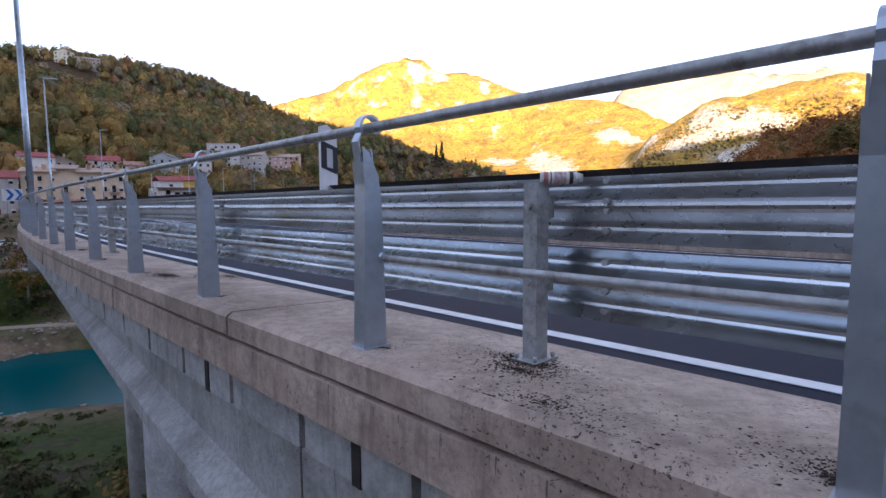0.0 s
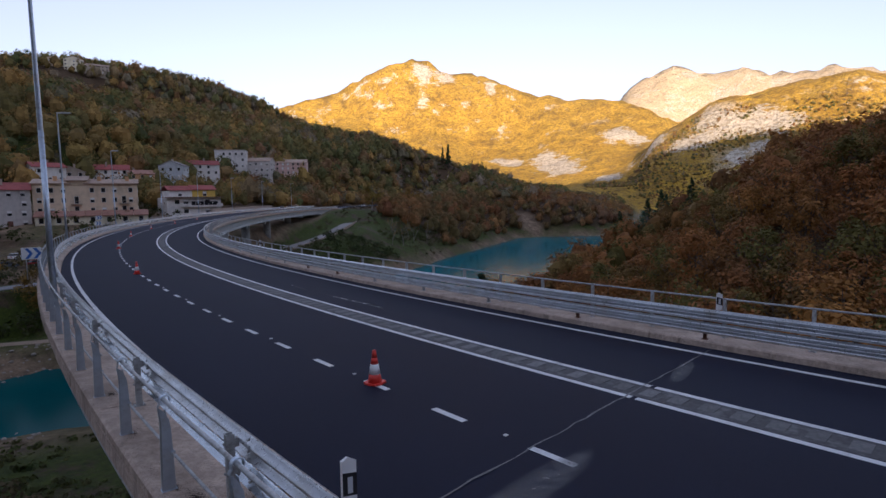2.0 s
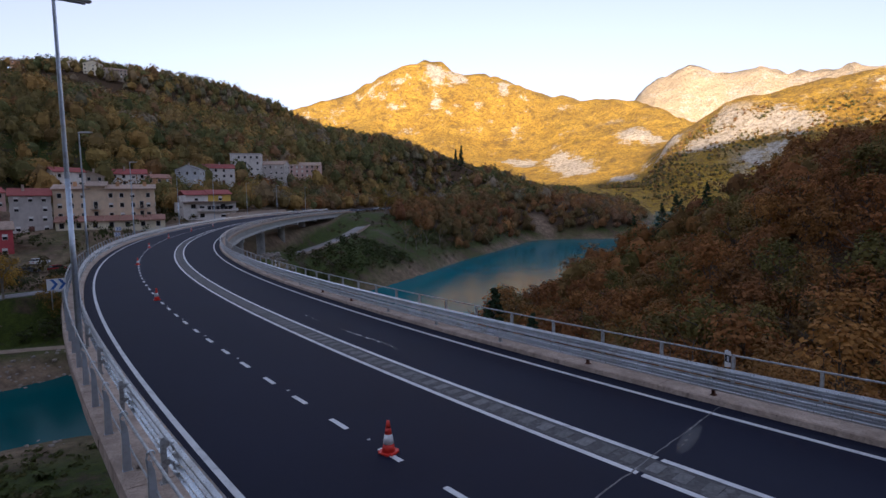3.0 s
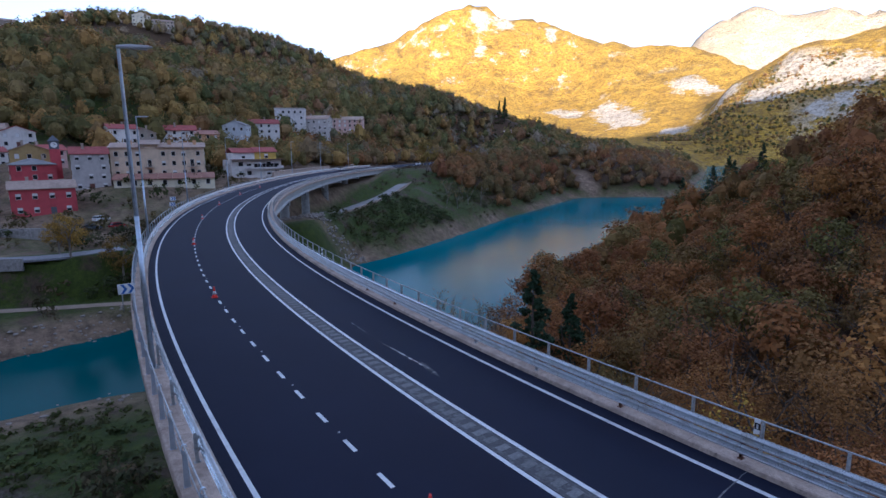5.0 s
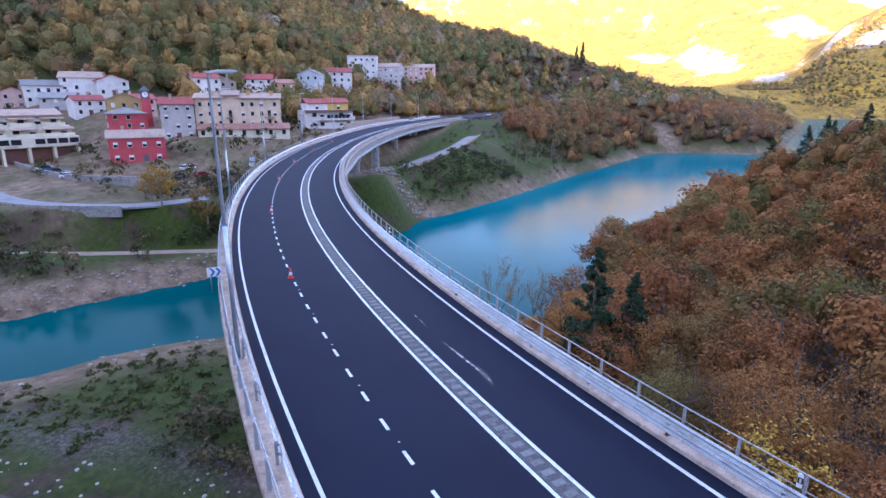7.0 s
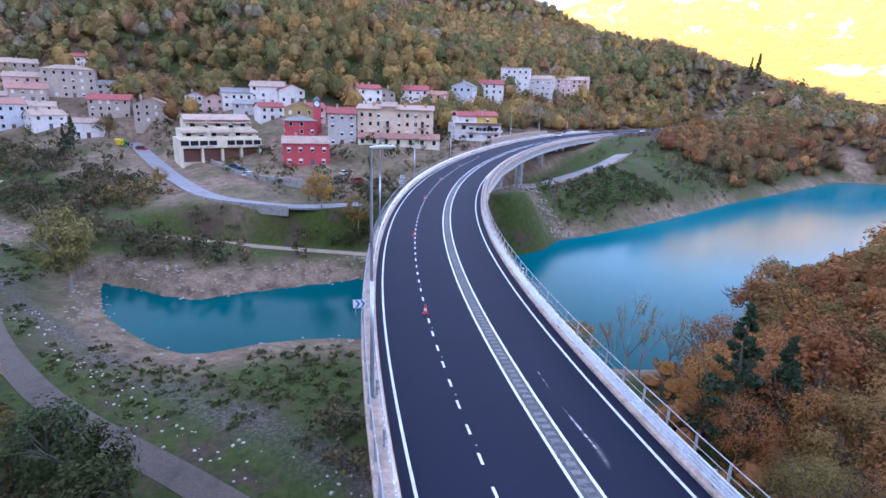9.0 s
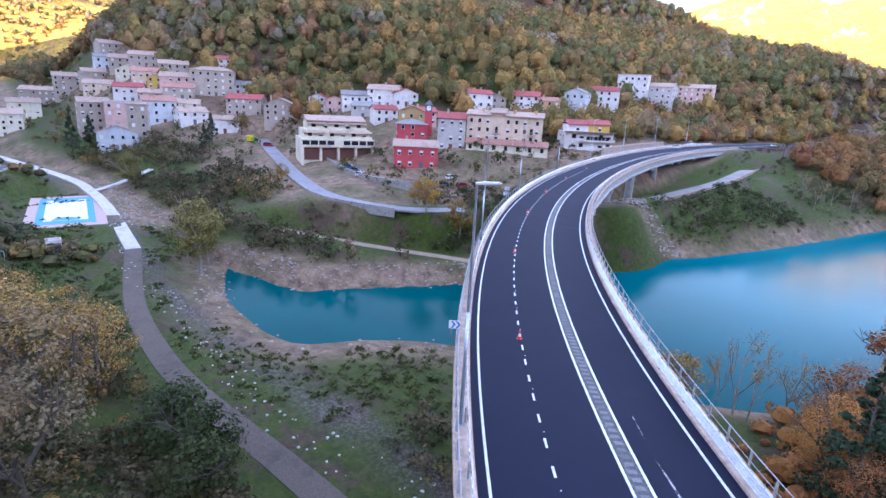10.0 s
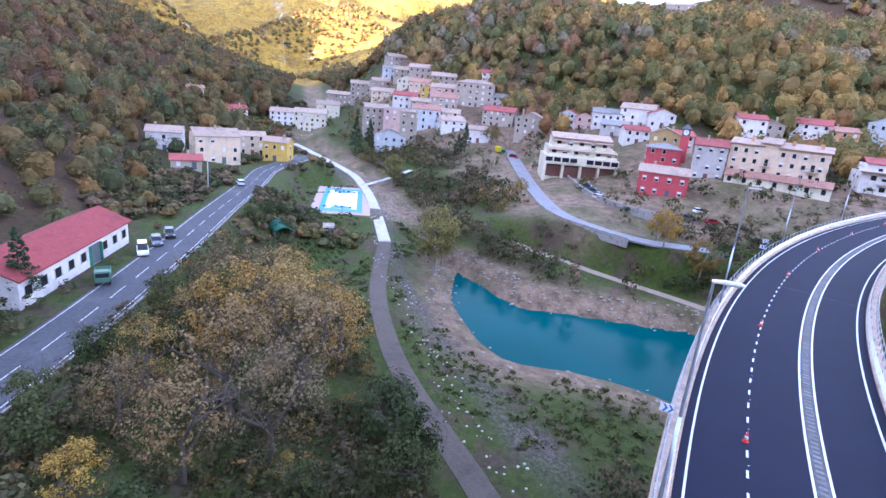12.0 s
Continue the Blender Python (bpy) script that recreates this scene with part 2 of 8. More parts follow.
def to_axis(x, y):
    """Distance to the shore (negative in the water), side (1: east and south bank) and the place along the river."""
    best = np.full(np.shape(x), 1e9)
    side, along = np.zeros(np.shape(x)), np.zeros(np.shape(x))
    stream = np.full(np.shape(x), 1e9)
    run = 0.0
    for k, ((ax, ay), (bx, by)) in enumerate(zip(AXIS, AXIS[1:])):
        length = math.hypot(bx - ax, by - ay)
        t = np.clip(((x - ax) * (bx - ax) + (y - ay) * (by - ay)) / length**2, 0, 1)
        dist = np.hypot(x - ax - t * (bx - ax), y - ay - t * (by - ay))
        near = dist < best
        best = np.where(near, dist, best)
        side = np.where(near, np.sign((x - ax) * (by - ay) - (y - ay) * (bx - ax)), side)
        along = np.where(near, run + t * length, along)
        if k + 1 < len(HALF):
            stream = np.minimum(stream, dist - HALF[k] - t * (HALF[k + 1] - HALF[k]))
        run += length
    edge, inside = np.full(np.shape(x), 1e9), np.zeros(np.shape(x), bool)
    for (ax, ay), (bx, by) in zip(SHORE, SHORE[1:] + SHORE[:1]):
        t = np.clip(((x - ax) * (bx - ax) + (y - ay) * (by - ay)) / ((bx - ax) ** 2 + (by - ay) ** 2), 0, 1)
        edge = np.minimum(edge, np.hypot(x - ax - t * (bx - ax), y - ay - t * (by - ay)))
        if ay != by:
            inside ^= ((ay > y) != (by > y)) & (x < (bx - ax) * (y - ay) / (by - ay) + ax)
    return np.minimum(stream, np.where(inside, -edge, edge)), side, along


def step01(v, a, b):
    t = np.clip((v - a) / (b - a), 0, 1)
    return t * t * (3 - 2 * t)


def ridge(x, y, a, b, top_a, top_b, width, power=1.5):
    """A hill along the line a-b, with its crest falling from top_a to top_b."""
    length2 = (b[0] - a[0]) ** 2 + (b[1] - a[1]) ** 2
    t = np.clip(((x - a[0]) * (b[0] - a[0]) + (y - a[1]) * (b[1] - a[1])) / length2, 0, 1)
    dist = np.hypot(x - a[0] - t * (b[0] - a[0]), y - a[1] - t * (b[1] - a[1]))
    return (top_a + t * (top_b - top_a)) * np.exp(-((dist / width) ** power))


VALLEY_ROAD = ((-10, -37, -13.4), (-40, -28.5, -13.8), (-64, -22, -14), (-97, -15, -14), (-130, -9, -14.2), (-165, -2, -14.4), (-188, 2, -14.4), (-206, 10, -14.3), (-222, 17, -14))
DIRT_TRACK = ((-14, 22, -20.6), (-40, 21, -21.5), (-61, 19, -21.6), (-76, 19, -21.5), (-96, 21.5, -21.2), (-125, 29, -20.4))
WHITE_PATH = ((-125, 29, -20.4), (-160, 33, -19.4), (-188, 34.5, -18.6), (-215, 32, -17.6), (-275, 16, -15.5))
VILLAGE_ROAD = ((-92, 96, -12.6), (-101, 83, -12.6), (-123, 77, -12.6), (-150, 83, -12.2), (-190, 96, -10.5), (-232, 110, -8))
BANK_PATH = ((-122, 62, -19.6), (-102, 73, -20.6), (-90, 80, -20.9), (-78, 86, -21), (-62, 90, -21))
LAKE_PATH = ((-82, 134, -15.4), (-79, 150, -14.9), (-77.4, 166, -14), (-76.6, 190, -13), (-74, 214, -11), (-72.2, 243, -7), (-71, 303, -2.5), (-71, 350, -1.1))
DECK_BED = [tuple(at_road(s, 2.4, np.interp(s, (140, 200, 283), (-9, -6, -3.6)))) for s in (140, 160, 180, 200, 222, 243, 264, 283)]
APPROACH = [tuple(at_road(s, 2.4, -0.75)) for s in range(288, 641, 32)]
COURT = (-168.0, 24.5, -19.3)


def corridor(x, y, h, line, half, fade):
    """The ground levelled along a road or path."""
    best, level = np.full(np.shape(x), 1e9), np.zeros(np.shape(x))
    for (ax, ay, az), (bx, by, bz) in zip(line, line[1:]):
        t = np.clip(((x - ax) * (bx - ax) + (y - ay) * (by - ay)) / ((bx - ax) ** 2 + (by - ay) ** 2), 0, 1)
        dist = np.hypot(x - ax - t * (bx - ax), y - ay - t * (by - ay))
        near = dist < best
        best, level = np.where(near, dist, best), np.where(near, az + t * (bz - az), level)
    w = 1 - step01(best, half, half + fade)
    return h * (1 - w) + level * w


def ground_height(x, y):
    x, y = np.asarray(x, float), np.asarray(y, float)
    wob = 3.0 * value_noise(x, y, 30, 3, 3)
    d, side, along = to_axis(x, y)
    dd = d + wob * np.clip(d / 20 + 0.12, 0, 1)
    lake = step01(y, 105, 150)
    village = np.interp(dd, (-20, 0, 1.2, 4, 14, 30, 60, 110, 150, 230, 330, 450, 600, 900), (-27, -24, -22.9, -21.2, -18.6, -14, -10, -7, -2, 20, 58, 88, 92, 70))
    cape = np.interp(dd, (-20, 0, 2, 7, 14, 30, 60, 110, 170, 260, 350, 450, 700), (-27, -24, -22.8, -18.5, -15, -8, -2, 4, 36, 62, 80, 86, 70))
    north = village * (1 - lake) + cape * lake
    south = np.interp(dd, (-20, 0, 5, 12, 30, 42, 56, 70, 100, 300, 600), (-27, -24, -22.9, -22.2, -20.8, -17.5, -14.2, -13.8, -2, 70, 130))
    east_near = np.interp(dd, (-20, 0, 4, 40, 60, 100, 160, 330, 600), (-27, -24, -22.5, -17.5, -13, -3, 14, 50, 90))
    east_far = np.interp(dd, (-20, 0, 4, 15, 30, 50, 80, 130, 200, 330, 600), (-27, -24, -21.5, -16, -10, -1, 10, 26, 44, 66, 90))
    e = step01(y, 40, 110)
    east = east_near * (1 - e) + east_far * e
    turn = step01(x - 0.5 * y, -40, 0)
    right = south * (1 - turn) + east * turn
    near = np.where(side > 0, right, north)
    near = near + np.clip((-x - 190) * 0.06, 0, 26)      # the valley climbs westwards
    near = near + 52 * np.exp(-((x + 440) ** 2 + (y - 135) ** 2) / 130**2) * step01(d, 12, 75)      # the old village's knoll
    near = near + np.where(side > 0, 13 * np.exp(-((x - 66) ** 2 + (y - 192) ** 2) / 36**2) * step01(d, 3, 26), 0)      # the wooded shoulder above the lake
    near = near + value_noise(x, y, 40, 5, 4) * (0.25 + np.clip((d - 60) / 60, 0, 3.5) * (1 - step01(d, 600, 1200)))
    far = np.maximum.reduce([
        ridge(x, y, (-1510, 2238), (-1120, 2402), 320, 400, 430, 1.35),
        ridge(x, y, (-1120, 2402), (-864, 2452), 400, 480, 430, 1.35),
        ridge(x, y, (-864, 2452), (-638, 2521), 480, 585, 430, 1.35),
        ridge(x, y, (-638, 2521), (-380, 2572), 585, 645, 430, 1.35),
        ridge(x, y, (-380, 2572), (-195, 2593), 645, 620, 430, 1.35),
        ridge(x, y, (-195, 2593), (-40, 2550), 620, 560, 430, 1.35),
        ridge(x, y, (-40, 2550), (113, 2497), 560, 470, 430, 1.35),
        ridge(x, y, (113, 2497), (324, 2428), 470, 450, 430, 1.35),
        ridge(x, y, (324, 2428), (506, 2244), 450, 370, 430, 1.35),
        ridge(x, y, (506, 2244), (554, 2026), 335, 225, 430, 1.35),
        ridge(x, y, (554, 2026), (540, 1822), 225, 120, 430, 1.35),
        ridge(x, y, (70, 3999), (708, 3937), 480, 610, 520, 1.3),
        ridge(x, y, (708, 3937), (800, 3880), 610, 700, 520, 1.3),
        ridge(x, y, (800, 3880), (920, 3860), 700, 830, 520, 1.3),
        ridge(x, y, (920, 3860), (1060, 3820), 830, 880, 520, 1.3),
        ridge(x, y, (1060, 3820), (1250, 3760), 880, 820, 520, 1.3),
        ridge(x, y, (1250, 3760), (1450, 3690), 820, 850, 520, 1.3),
        ridge(x, y, (1450, 3690), (1600, 3600), 850, 770, 520, 1.3),
        ridge(x, y, (1600, 3600), (2677, 2973), 770, 700, 520, 1.3),
        ridge(x, y, (330, 1650), (441, 1693), 40, 115, 300, 1.35),
        ridge(x, y, (441, 1693), (502, 1676), 115, 165, 300, 1.35),
        ridge(x, y, (502, 1676), (556, 1659), 165, 228, 300, 1.35),
        ridge(x, y, (556, 1659), (627, 1634), 228, 285, 300, 1.35),
        ridge(x, y, (627, 1634), (732, 1589), 285, 300, 300, 1.35),
        ridge(x, y, (732, 1589), (924, 1500), 300, 282, 300, 1.35),
        ridge(x, y, (924, 1500), (1157, 1379), 282, 310, 310, 1.35),
        ridge(x, y, (1157, 1379), (1474, 1032), 310, 360, 320, 1.35),
        ridge(x, y, (458, 1000), (539, 901), 116, 85, 210, 1.7),
        ridge(x, y, (539, 901), (579, 689), 85, 99, 210, 1.7),
        ridge(x, y, (230, 760), (420, 620), 20, 60, 200, 1.8),
        ridge(x, y, (-1100, 500), (-900, 900), 120, 190, 300, 1.6),
        ridge(x, y, (-1620, 180), (-1480, 560), 190, 270, 330, 1.5),
        ridge(x, y, (-2900, -500), (-2500, 1500), 330, 560, 600, 1.6),
        ridge(x, y, (-3300, -950), (-1710, -900), 480, 470, 300, 1.8),
        ridge(x, y, (-380, 560), (-90, 520), 132, 68, 260, 2.2),
        ridge(x, y, (-650, 360), (-380, 560), 136, 132, 260, 2.2),
        ridge(x, y, (-1000, -680), (100, -720), 350, 400, 380, 1.8),
        ridge(x, y, (100, -720), (460, -720), 400, 472, 380, 1.8),
        ridge(x, y, (460, -720), (780, -740), 472, 540, 380, 1.8),
        ridge(x, y, (780, -740), (1900, -760), 540, 540, 380, 1.8),
        ridge(x, y, (-480, -330), (200, -420), 110, 150, 230, 1.8),
        ridge(x, y, (-1300, -420), (-480, -330), 120, 110, 230, 1.8),
        ridge(x, y, (-2400, -420), (-1480, -330), 330, 250, 190, 1.8),
    ])
    rough = value_noise(x, y, 260, 7, 5)
    rough = rough - 1.2 * np.abs(value_noise(x, y, 420, 11, 4))
    far = far + rough * np.clip(far - 40, 0, 260) * 0.13 * step01(np.hypot(x, y), 700, 1300)
    valley = np.interp(d, (0, 40, 400, 3000), (-24, -16, 10, 60))
    w = np.maximum(step01(d, 330, 620), step01(np.hypot(x, y - 100), 850, 1250) * step01(d, 40, 260))
    h = near * (1 - w) + np.maximum(valley, far) * w
    h = np.maximum(h, np.where(d > 200, far * step01(d, 200, 420), -99))
    r, way = np.hypot(x, y), np.degrees(np.arctan2(x, y))
    brow = 4 + r * np.interp(way, (-24, -20, -13.5, -6.6, -2.7, 1.9, 12), (0.21, 0.160, 0.092, 0.060, 0.030, 0.013, 0.013))
    held = step01(r, 380, 470) * (1 - step01(r, 1500, 1900)) * step01(way, -27, -23) * (1 - step01(way, 11, 14.5)) * (y > 0)
    h = h * (1 - held) + np.minimum(h, brow) * held
    h = corridor(x, y, h, VALLEY_ROAD, 8.5, 7)
    h = corridor(x, y, h, DIRT_TRACK, 4, 4)
    h = corridor(x, y, h, [(a, b, c - 0.3) for a, b, c in WHITE_PATH], 6, 5)
    h = corridor(x, y, h, VILLAGE_ROAD, 4.5, 4)
    h = corridor(x, y, h, BANK_PATH, 4, 3)
    h = corridor(x, y, h, DECK_BED, 8.5, 9)
    h = corridor(x, y, h, [(a, b, c - 0.5) for a, b, c in LAKE_PATH], 6, 6)
    h = corridor(x, y, h, APPROACH, 10, 36)
    return corridor(x, y, h, ((COURT[0] - 14, COURT[1] + 2.5, COURT[2]), (COURT[0] + 14, COURT[1] - 2.5, COURT[2])), 11, 5)


def make_ground():
    n, k = 420, 120.0
    u = np.sinh(np.linspace(-1, 1, n) * math.asinh(4300 / k)) * k
    gx, gy = np.meshgrid(u - 60, u + 80, indexing="ij")
    z = ground_height(gx, gy)
    verts = np.stack([gx, gy, z], -1).reshape(-1, 3)
    i = np.arange((n - 1) * (n - 1))
    a = i // (n - 1) * n + i % (n - 1)
    faces = np.stack([a, a + n, a + n + 1, a + 1], -1)
    me = bpy.data.meshes.new("ground")
    me.from_pydata(verts.tolist(), [], faces.tolist())
    me.shade_smooth()
    return me


def ground_material():
    m, n, l, b = nodes_of("ground")
    geo = n.new("ShaderNodeNewGeometry")
    sep = n.new("ShaderNodeSeparateXYZ")
    l.new(geo.outputs["Position"], sep.inputs["Vector"])
    nrm = n.new("ShaderNodeSeparateXYZ")
    l.new(geo.outputs["Normal"], nrm.inputs["Vector"])
    pos = geo.outputs["Position"]
    fine = ramp(n, l, noise_node(n, l, 0.9, 9, 0.8, pos), [(0.32, (0, 0, 0)), (0.68, (1, 1, 1))])
    mid = noise_node(n, l, 0.09, 6, 0.65, pos)
    wide = noise_node(n, l, 0.012, 6, 0.65, pos)
    grass = mixc(n, l, fine, (0.014, 0.030, 0.001), (0.082, 0.112, 0.007))
    dirt = mixc(n, l, fine, (0.030, 0.021, 0.013), (0.125, 0.085, 0.050))
    litter = mixc(n, l, fine, (0.035, 0.022, 0.011), (0.12, 0.068, 0.03))
    patch = ramp(n, l, noise_node(n, l, 0.14, 8, 0.72, pos), [(0.50, (0, 0, 0)), (0.60, (1, 1, 1))])
    low = mixc(n, l, patch, grass, dirt)
    # straw scrub, its gold raised so that warm sunlight is partly in the colour
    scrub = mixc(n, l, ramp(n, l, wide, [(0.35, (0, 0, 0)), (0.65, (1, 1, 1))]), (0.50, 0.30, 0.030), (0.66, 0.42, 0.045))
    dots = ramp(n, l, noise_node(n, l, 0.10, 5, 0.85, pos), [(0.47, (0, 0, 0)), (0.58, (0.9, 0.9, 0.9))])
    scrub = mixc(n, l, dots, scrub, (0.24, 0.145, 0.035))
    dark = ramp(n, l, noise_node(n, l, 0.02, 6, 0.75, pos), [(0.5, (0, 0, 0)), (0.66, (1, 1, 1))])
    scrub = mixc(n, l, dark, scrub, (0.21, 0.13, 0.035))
    rock = mixc(n, l, dots, (0.70, 0.64, 0.55), (0.34, 0.28, 0.18))
    steep = n.new("ShaderNodeMapRange")
    steep.inputs["From Min"].default_value, steep.inputs["From Max"].default_value = 0.86, 0.74
    l.new(nrm.outputs["Z"], steep.inputs["Value"])
    crag = n.new("ShaderNodeMath")
    crag.operation = "MULTIPLY"
    l.new(steep.outputs["Result"], crag.inputs[0])
    bias = n.new("ShaderNodeAttribute")
    bias.attribute_name = "crag"
    sb = n.new("ShaderNodeSeparateColor")
    l.new(bias.outputs["Color"], sb.inputs["Color"])
    high = n.new("ShaderNodeMath")
    high.operation = "MULTIPLY_ADD"
    high.inputs[1].default_value = 0.045
    l.new(sb.outputs["Green"], high.inputs[0])
    l.new(noise_node(n, l, 0.008, 15, 0.82, pos), high.inputs[2])
    l.new(ramp(n, l, high.outputs["Value"], [(0.555, (0, 0, 0)), (0.585, (1, 1, 1))]), crag.inputs[1])
    # haze put into the colour: the farthest range is mixed paler
    scrub = mixc(n, l, sb.outputs["Red"], scrub, mixc(n, l, dots, (0.62, 0.50, 0.33), (0.40, 0.32, 0.21)))
    attr = n.new("ShaderNodeAttribute")
    attr.attribute_name = "cover"
    sc = n.new("ShaderNodeSeparateColor")
    l.new(attr.outputs["Color"], sc.inputs["Color"])
    c = mixc(n, l, sc.outputs["Red"], low, litter)
    c = mixc(n, l, sc.outputs["Green"], c, mixc(n, l, ramp(n, l, noise_node(n, l, 0.35, 9, 0.78, pos), [(0.36, (0, 0, 0)), (0.66, (1, 1, 1))]), (0.10, 0.066, 0.043), (0.40, 0.285, 0.185)))
    pebbles = mixc(n, l, ramp(n, l, noise_node(n, l, 2.2, 4, 0.8, pos), [(0.45, (0, 0, 0)), (0.60, (1, 1, 1))]), (0.045, 0.037, 0.029), (0.21, 0.19, 0.165))
    c = mixc(n, l, sb.outputs["Blue"], c, pebbles)
    face = n.new("ShaderNodeAttribute")
    face.attribute_name = "rocks"
    bare = n.new("ShaderNodeMath")
    bare.operation = "MULTIPLY_ADD"
    bare.inputs[1].default_value = 0.34
    l.new(face.outputs["Fac"], bare.inputs[0])
    l.new(noise_node(n, l, 0.020, 14, 0.82, pos, (1, 1, 2.6)), bare.inputs[2])
    cliff = n.new("ShaderNodeMath")
    cliff.operation = "MAXIMUM"
    l.new(crag.outputs["Value"], cliff.inputs[0])
    l.new(ramp(n, l, bare.outputs["Value"], [(0.66, (0, 0, 0)), (0.71, (1, 1, 1))]), cliff.inputs[1])
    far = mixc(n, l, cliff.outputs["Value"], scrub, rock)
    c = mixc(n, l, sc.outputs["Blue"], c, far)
    l.new(c, b.inputs["Base Color"])
    b.inputs["Roughness"].default_value = 0.95
    hills = n.new("ShaderNodeMath")
    hills.operation = "MULTIPLY"
    l.new(noise_node(n, l, 0.010, 10, 0.68, pos), hills.inputs[0])
    l.new(sc.outputs["Blue"], hills.inputs[1])
    relief = n.new("ShaderNodeMath")
    relief.operation = "MULTIPLY_ADD"
    relief.inputs[1].default_value = 420.0
    l.new(hills.outputs["Value"], relief.inputs[0])
    l.new(fine, relief.inputs[2])
    bump(n, l, b, relief.outputs["Value"], 0.7, 0.25)
    return m


ground = tagged(new("ground", make_ground()), "valley floor and hills of grass, bare earth and autumn scrub", "ground", kind="structure")
ground.data.materials.append(ground_material())


CRAGS = ((-398, 2493, 55), (-301, 2518, 60), (-92, 2488, 40), (-378, 2374, 35), (115, 2000, 60), (150, 1920, 75), (176, 1837, 70), (-48, 2043, 45), (2, 2004, 50), (378, 2026, 60), (434, 1993, 55), (397, 1582, 45), (433, 1451, 55), (482, 1443, 55), (544, 1460, 60), (589, 1433, 55), (631, 1406, 60), (512, 1511, 45), (565, 1337, 30), (514, 1333, 28), (588, 1286, 32), (283, 1671, 50))


def paint_cover():
    co = np.zeros(len(ground.data.vertices) * 3)
    ground.data.vertices.foreach_get("co", co)
    x, y, z = co.reshape(-1, 3).T
    d, side, along = to_axis(x, y)
    wood = np.where(side > 0, step01(d, 60, 80), np.where(y > 150, step01(d, 6, 14) * np.where(y < 275, step01(x, -44, -36), 1), np.where(x < -215, step01(d, 40, 60), step01(d, 125, 160)))) + np.where((side > 0) & (x - 0.5 * y > -20), 1, 0)
    yard = np.where((side < 0) & (x > -400) & (x < -85), step01(d, 24, 34) * (1 - step01(d, 95, 125)), 0) * np.clip(0.75 + 0.5 * value_noise(x, y, 11, 6, 2), 0, 1)
    strip = np.where(side > 0, np.where(x < -20, 7.5, 3.4), np.where(y > 118, 3.6, np.where(y > 30, 6.5, 3.4)))
    shore = np.clip(1.5 - np.abs(d - 1.0) / strip, 0, 1) * np.clip(0.75 + 0.5 * value_noise(x, y, 9, 2, 2), 0, 1)
    scar = np.clip(1.6 - np.hypot((x - 14) * 0.92 + (y - 382) * 0.39, ((y - 382) * 0.92 - (x - 14) * 0.39) * 0.42) / 6.5, 0, 1)
    shore = np.maximum(shore, scar)
    bed = np.clip(1.35 - np.abs(y - 29.0 - 0.05 * (x + 60) - 0.14 * np.clip(-x - 95, 0, 60)) / 2.4, 0, 1) * (x < -14) * (x > -230) * np.clip(0.7 + 0.6 * value_noise(x, y, 7, 12, 2), 0, 1)
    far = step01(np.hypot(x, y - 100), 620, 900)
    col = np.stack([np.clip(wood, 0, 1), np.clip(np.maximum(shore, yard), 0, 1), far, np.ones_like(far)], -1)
    r = np.hypot(x, y)
    # red: painted haze beyond 3 km; green: more crags; blue: gravel bed
    bare = np.stack([step01(r, 3000, 3500) * (y > 1500), step01(x - 0.25 * y, 0, 160) * step01(r, 900, 1200) * (y > 300), bed, np.ones_like(r)], -1)
    rocks = np.zeros_like(r)
    for cx, cy, size in CRAGS:
        rocks = np.maximum(rocks, np.exp(-((x - cx) ** 2 + (y - cy) ** 2) / size**2))
    ground.data.attributes.new("rocks", "FLOAT", "POINT").data.foreach_set("value", rocks)
    ground.data.color_attributes.new("crag", "FLOAT_COLOR", "POINT").data.foreach_set("color", bare.ravel())
    ground.data.color_attributes.new("cover", "FLOAT_COLOR", "POINT").data.foreach_set("color", col.ravel())


paint_cover()


def water_material():
    m, n, l, b = nodes_of("lake_water")
    pos = n.new("ShaderNodeNewGeometry").outputs["Position"]
    sep = n.new("ShaderNodeSeparateXYZ")
    l.new(pos, sep.inputs["Vector"])
    deep = n.new("ShaderNodeMapRange")          # the shallow pond is greener than the open lake
    deep.inputs["From Min"].default_value, deep.inputs["From Max"].default_value = 75, 140
    l.new(sep.outputs["Y"], deep.inputs["Value"])
    pond = mixc(n, l, noise_node(n, l, 0.05, 4, 0.6, pos), (0.0, 0.055, 0.060), (0.002, 0.100, 0.112))
    lake = mixc(n, l, noise_node(n, l, 0.03, 3, 0.5, pos), (0.0, 0.115, 0.150), (0.002, 0.180, 0.220))
    l.new(mixc(n, l, deep.outputs["Result"], pond, lake), b.inputs["Base Color"])
    b.inputs["Roughness"].default_value = 0.13
    b.inputs["IOR"].default_value = 1.2
    b.inputs["Specular IOR Level"].default_value = 0.10
    bump(n, l, b, noise_node(n, l, 0.7, 5, 0.6, pos, (1, 1, 1)), 0.22, 0.08)
    return m


bm = bmesh.new()
bmesh.ops.create_grid(bm, x_segments=40, y_segments=60, size=0.5, matrix=Matrix.Translation((60, 420, WATER)) @ Matrix.Diagonal((700, 1200, 1, 1)))
water = tagged(new("water", mesh_of("water", bm, water_material())), "still turquoise reservoir water with faint ripples", "water", kind="structure")

# ---- bridge ----
END = 285.0            # where the deck meets the bank
FAR = 640.0
FIRST = -24.0
road = tagged(swept("road", [(-3.30, 0), (-3.30, -0.12), (7.95, -0.12), (7.95, 0)], FIRST, FAR, ASPHALT, 2.0), "new dark asphalt carriageway curving over the bridge", "road", kind="structure")


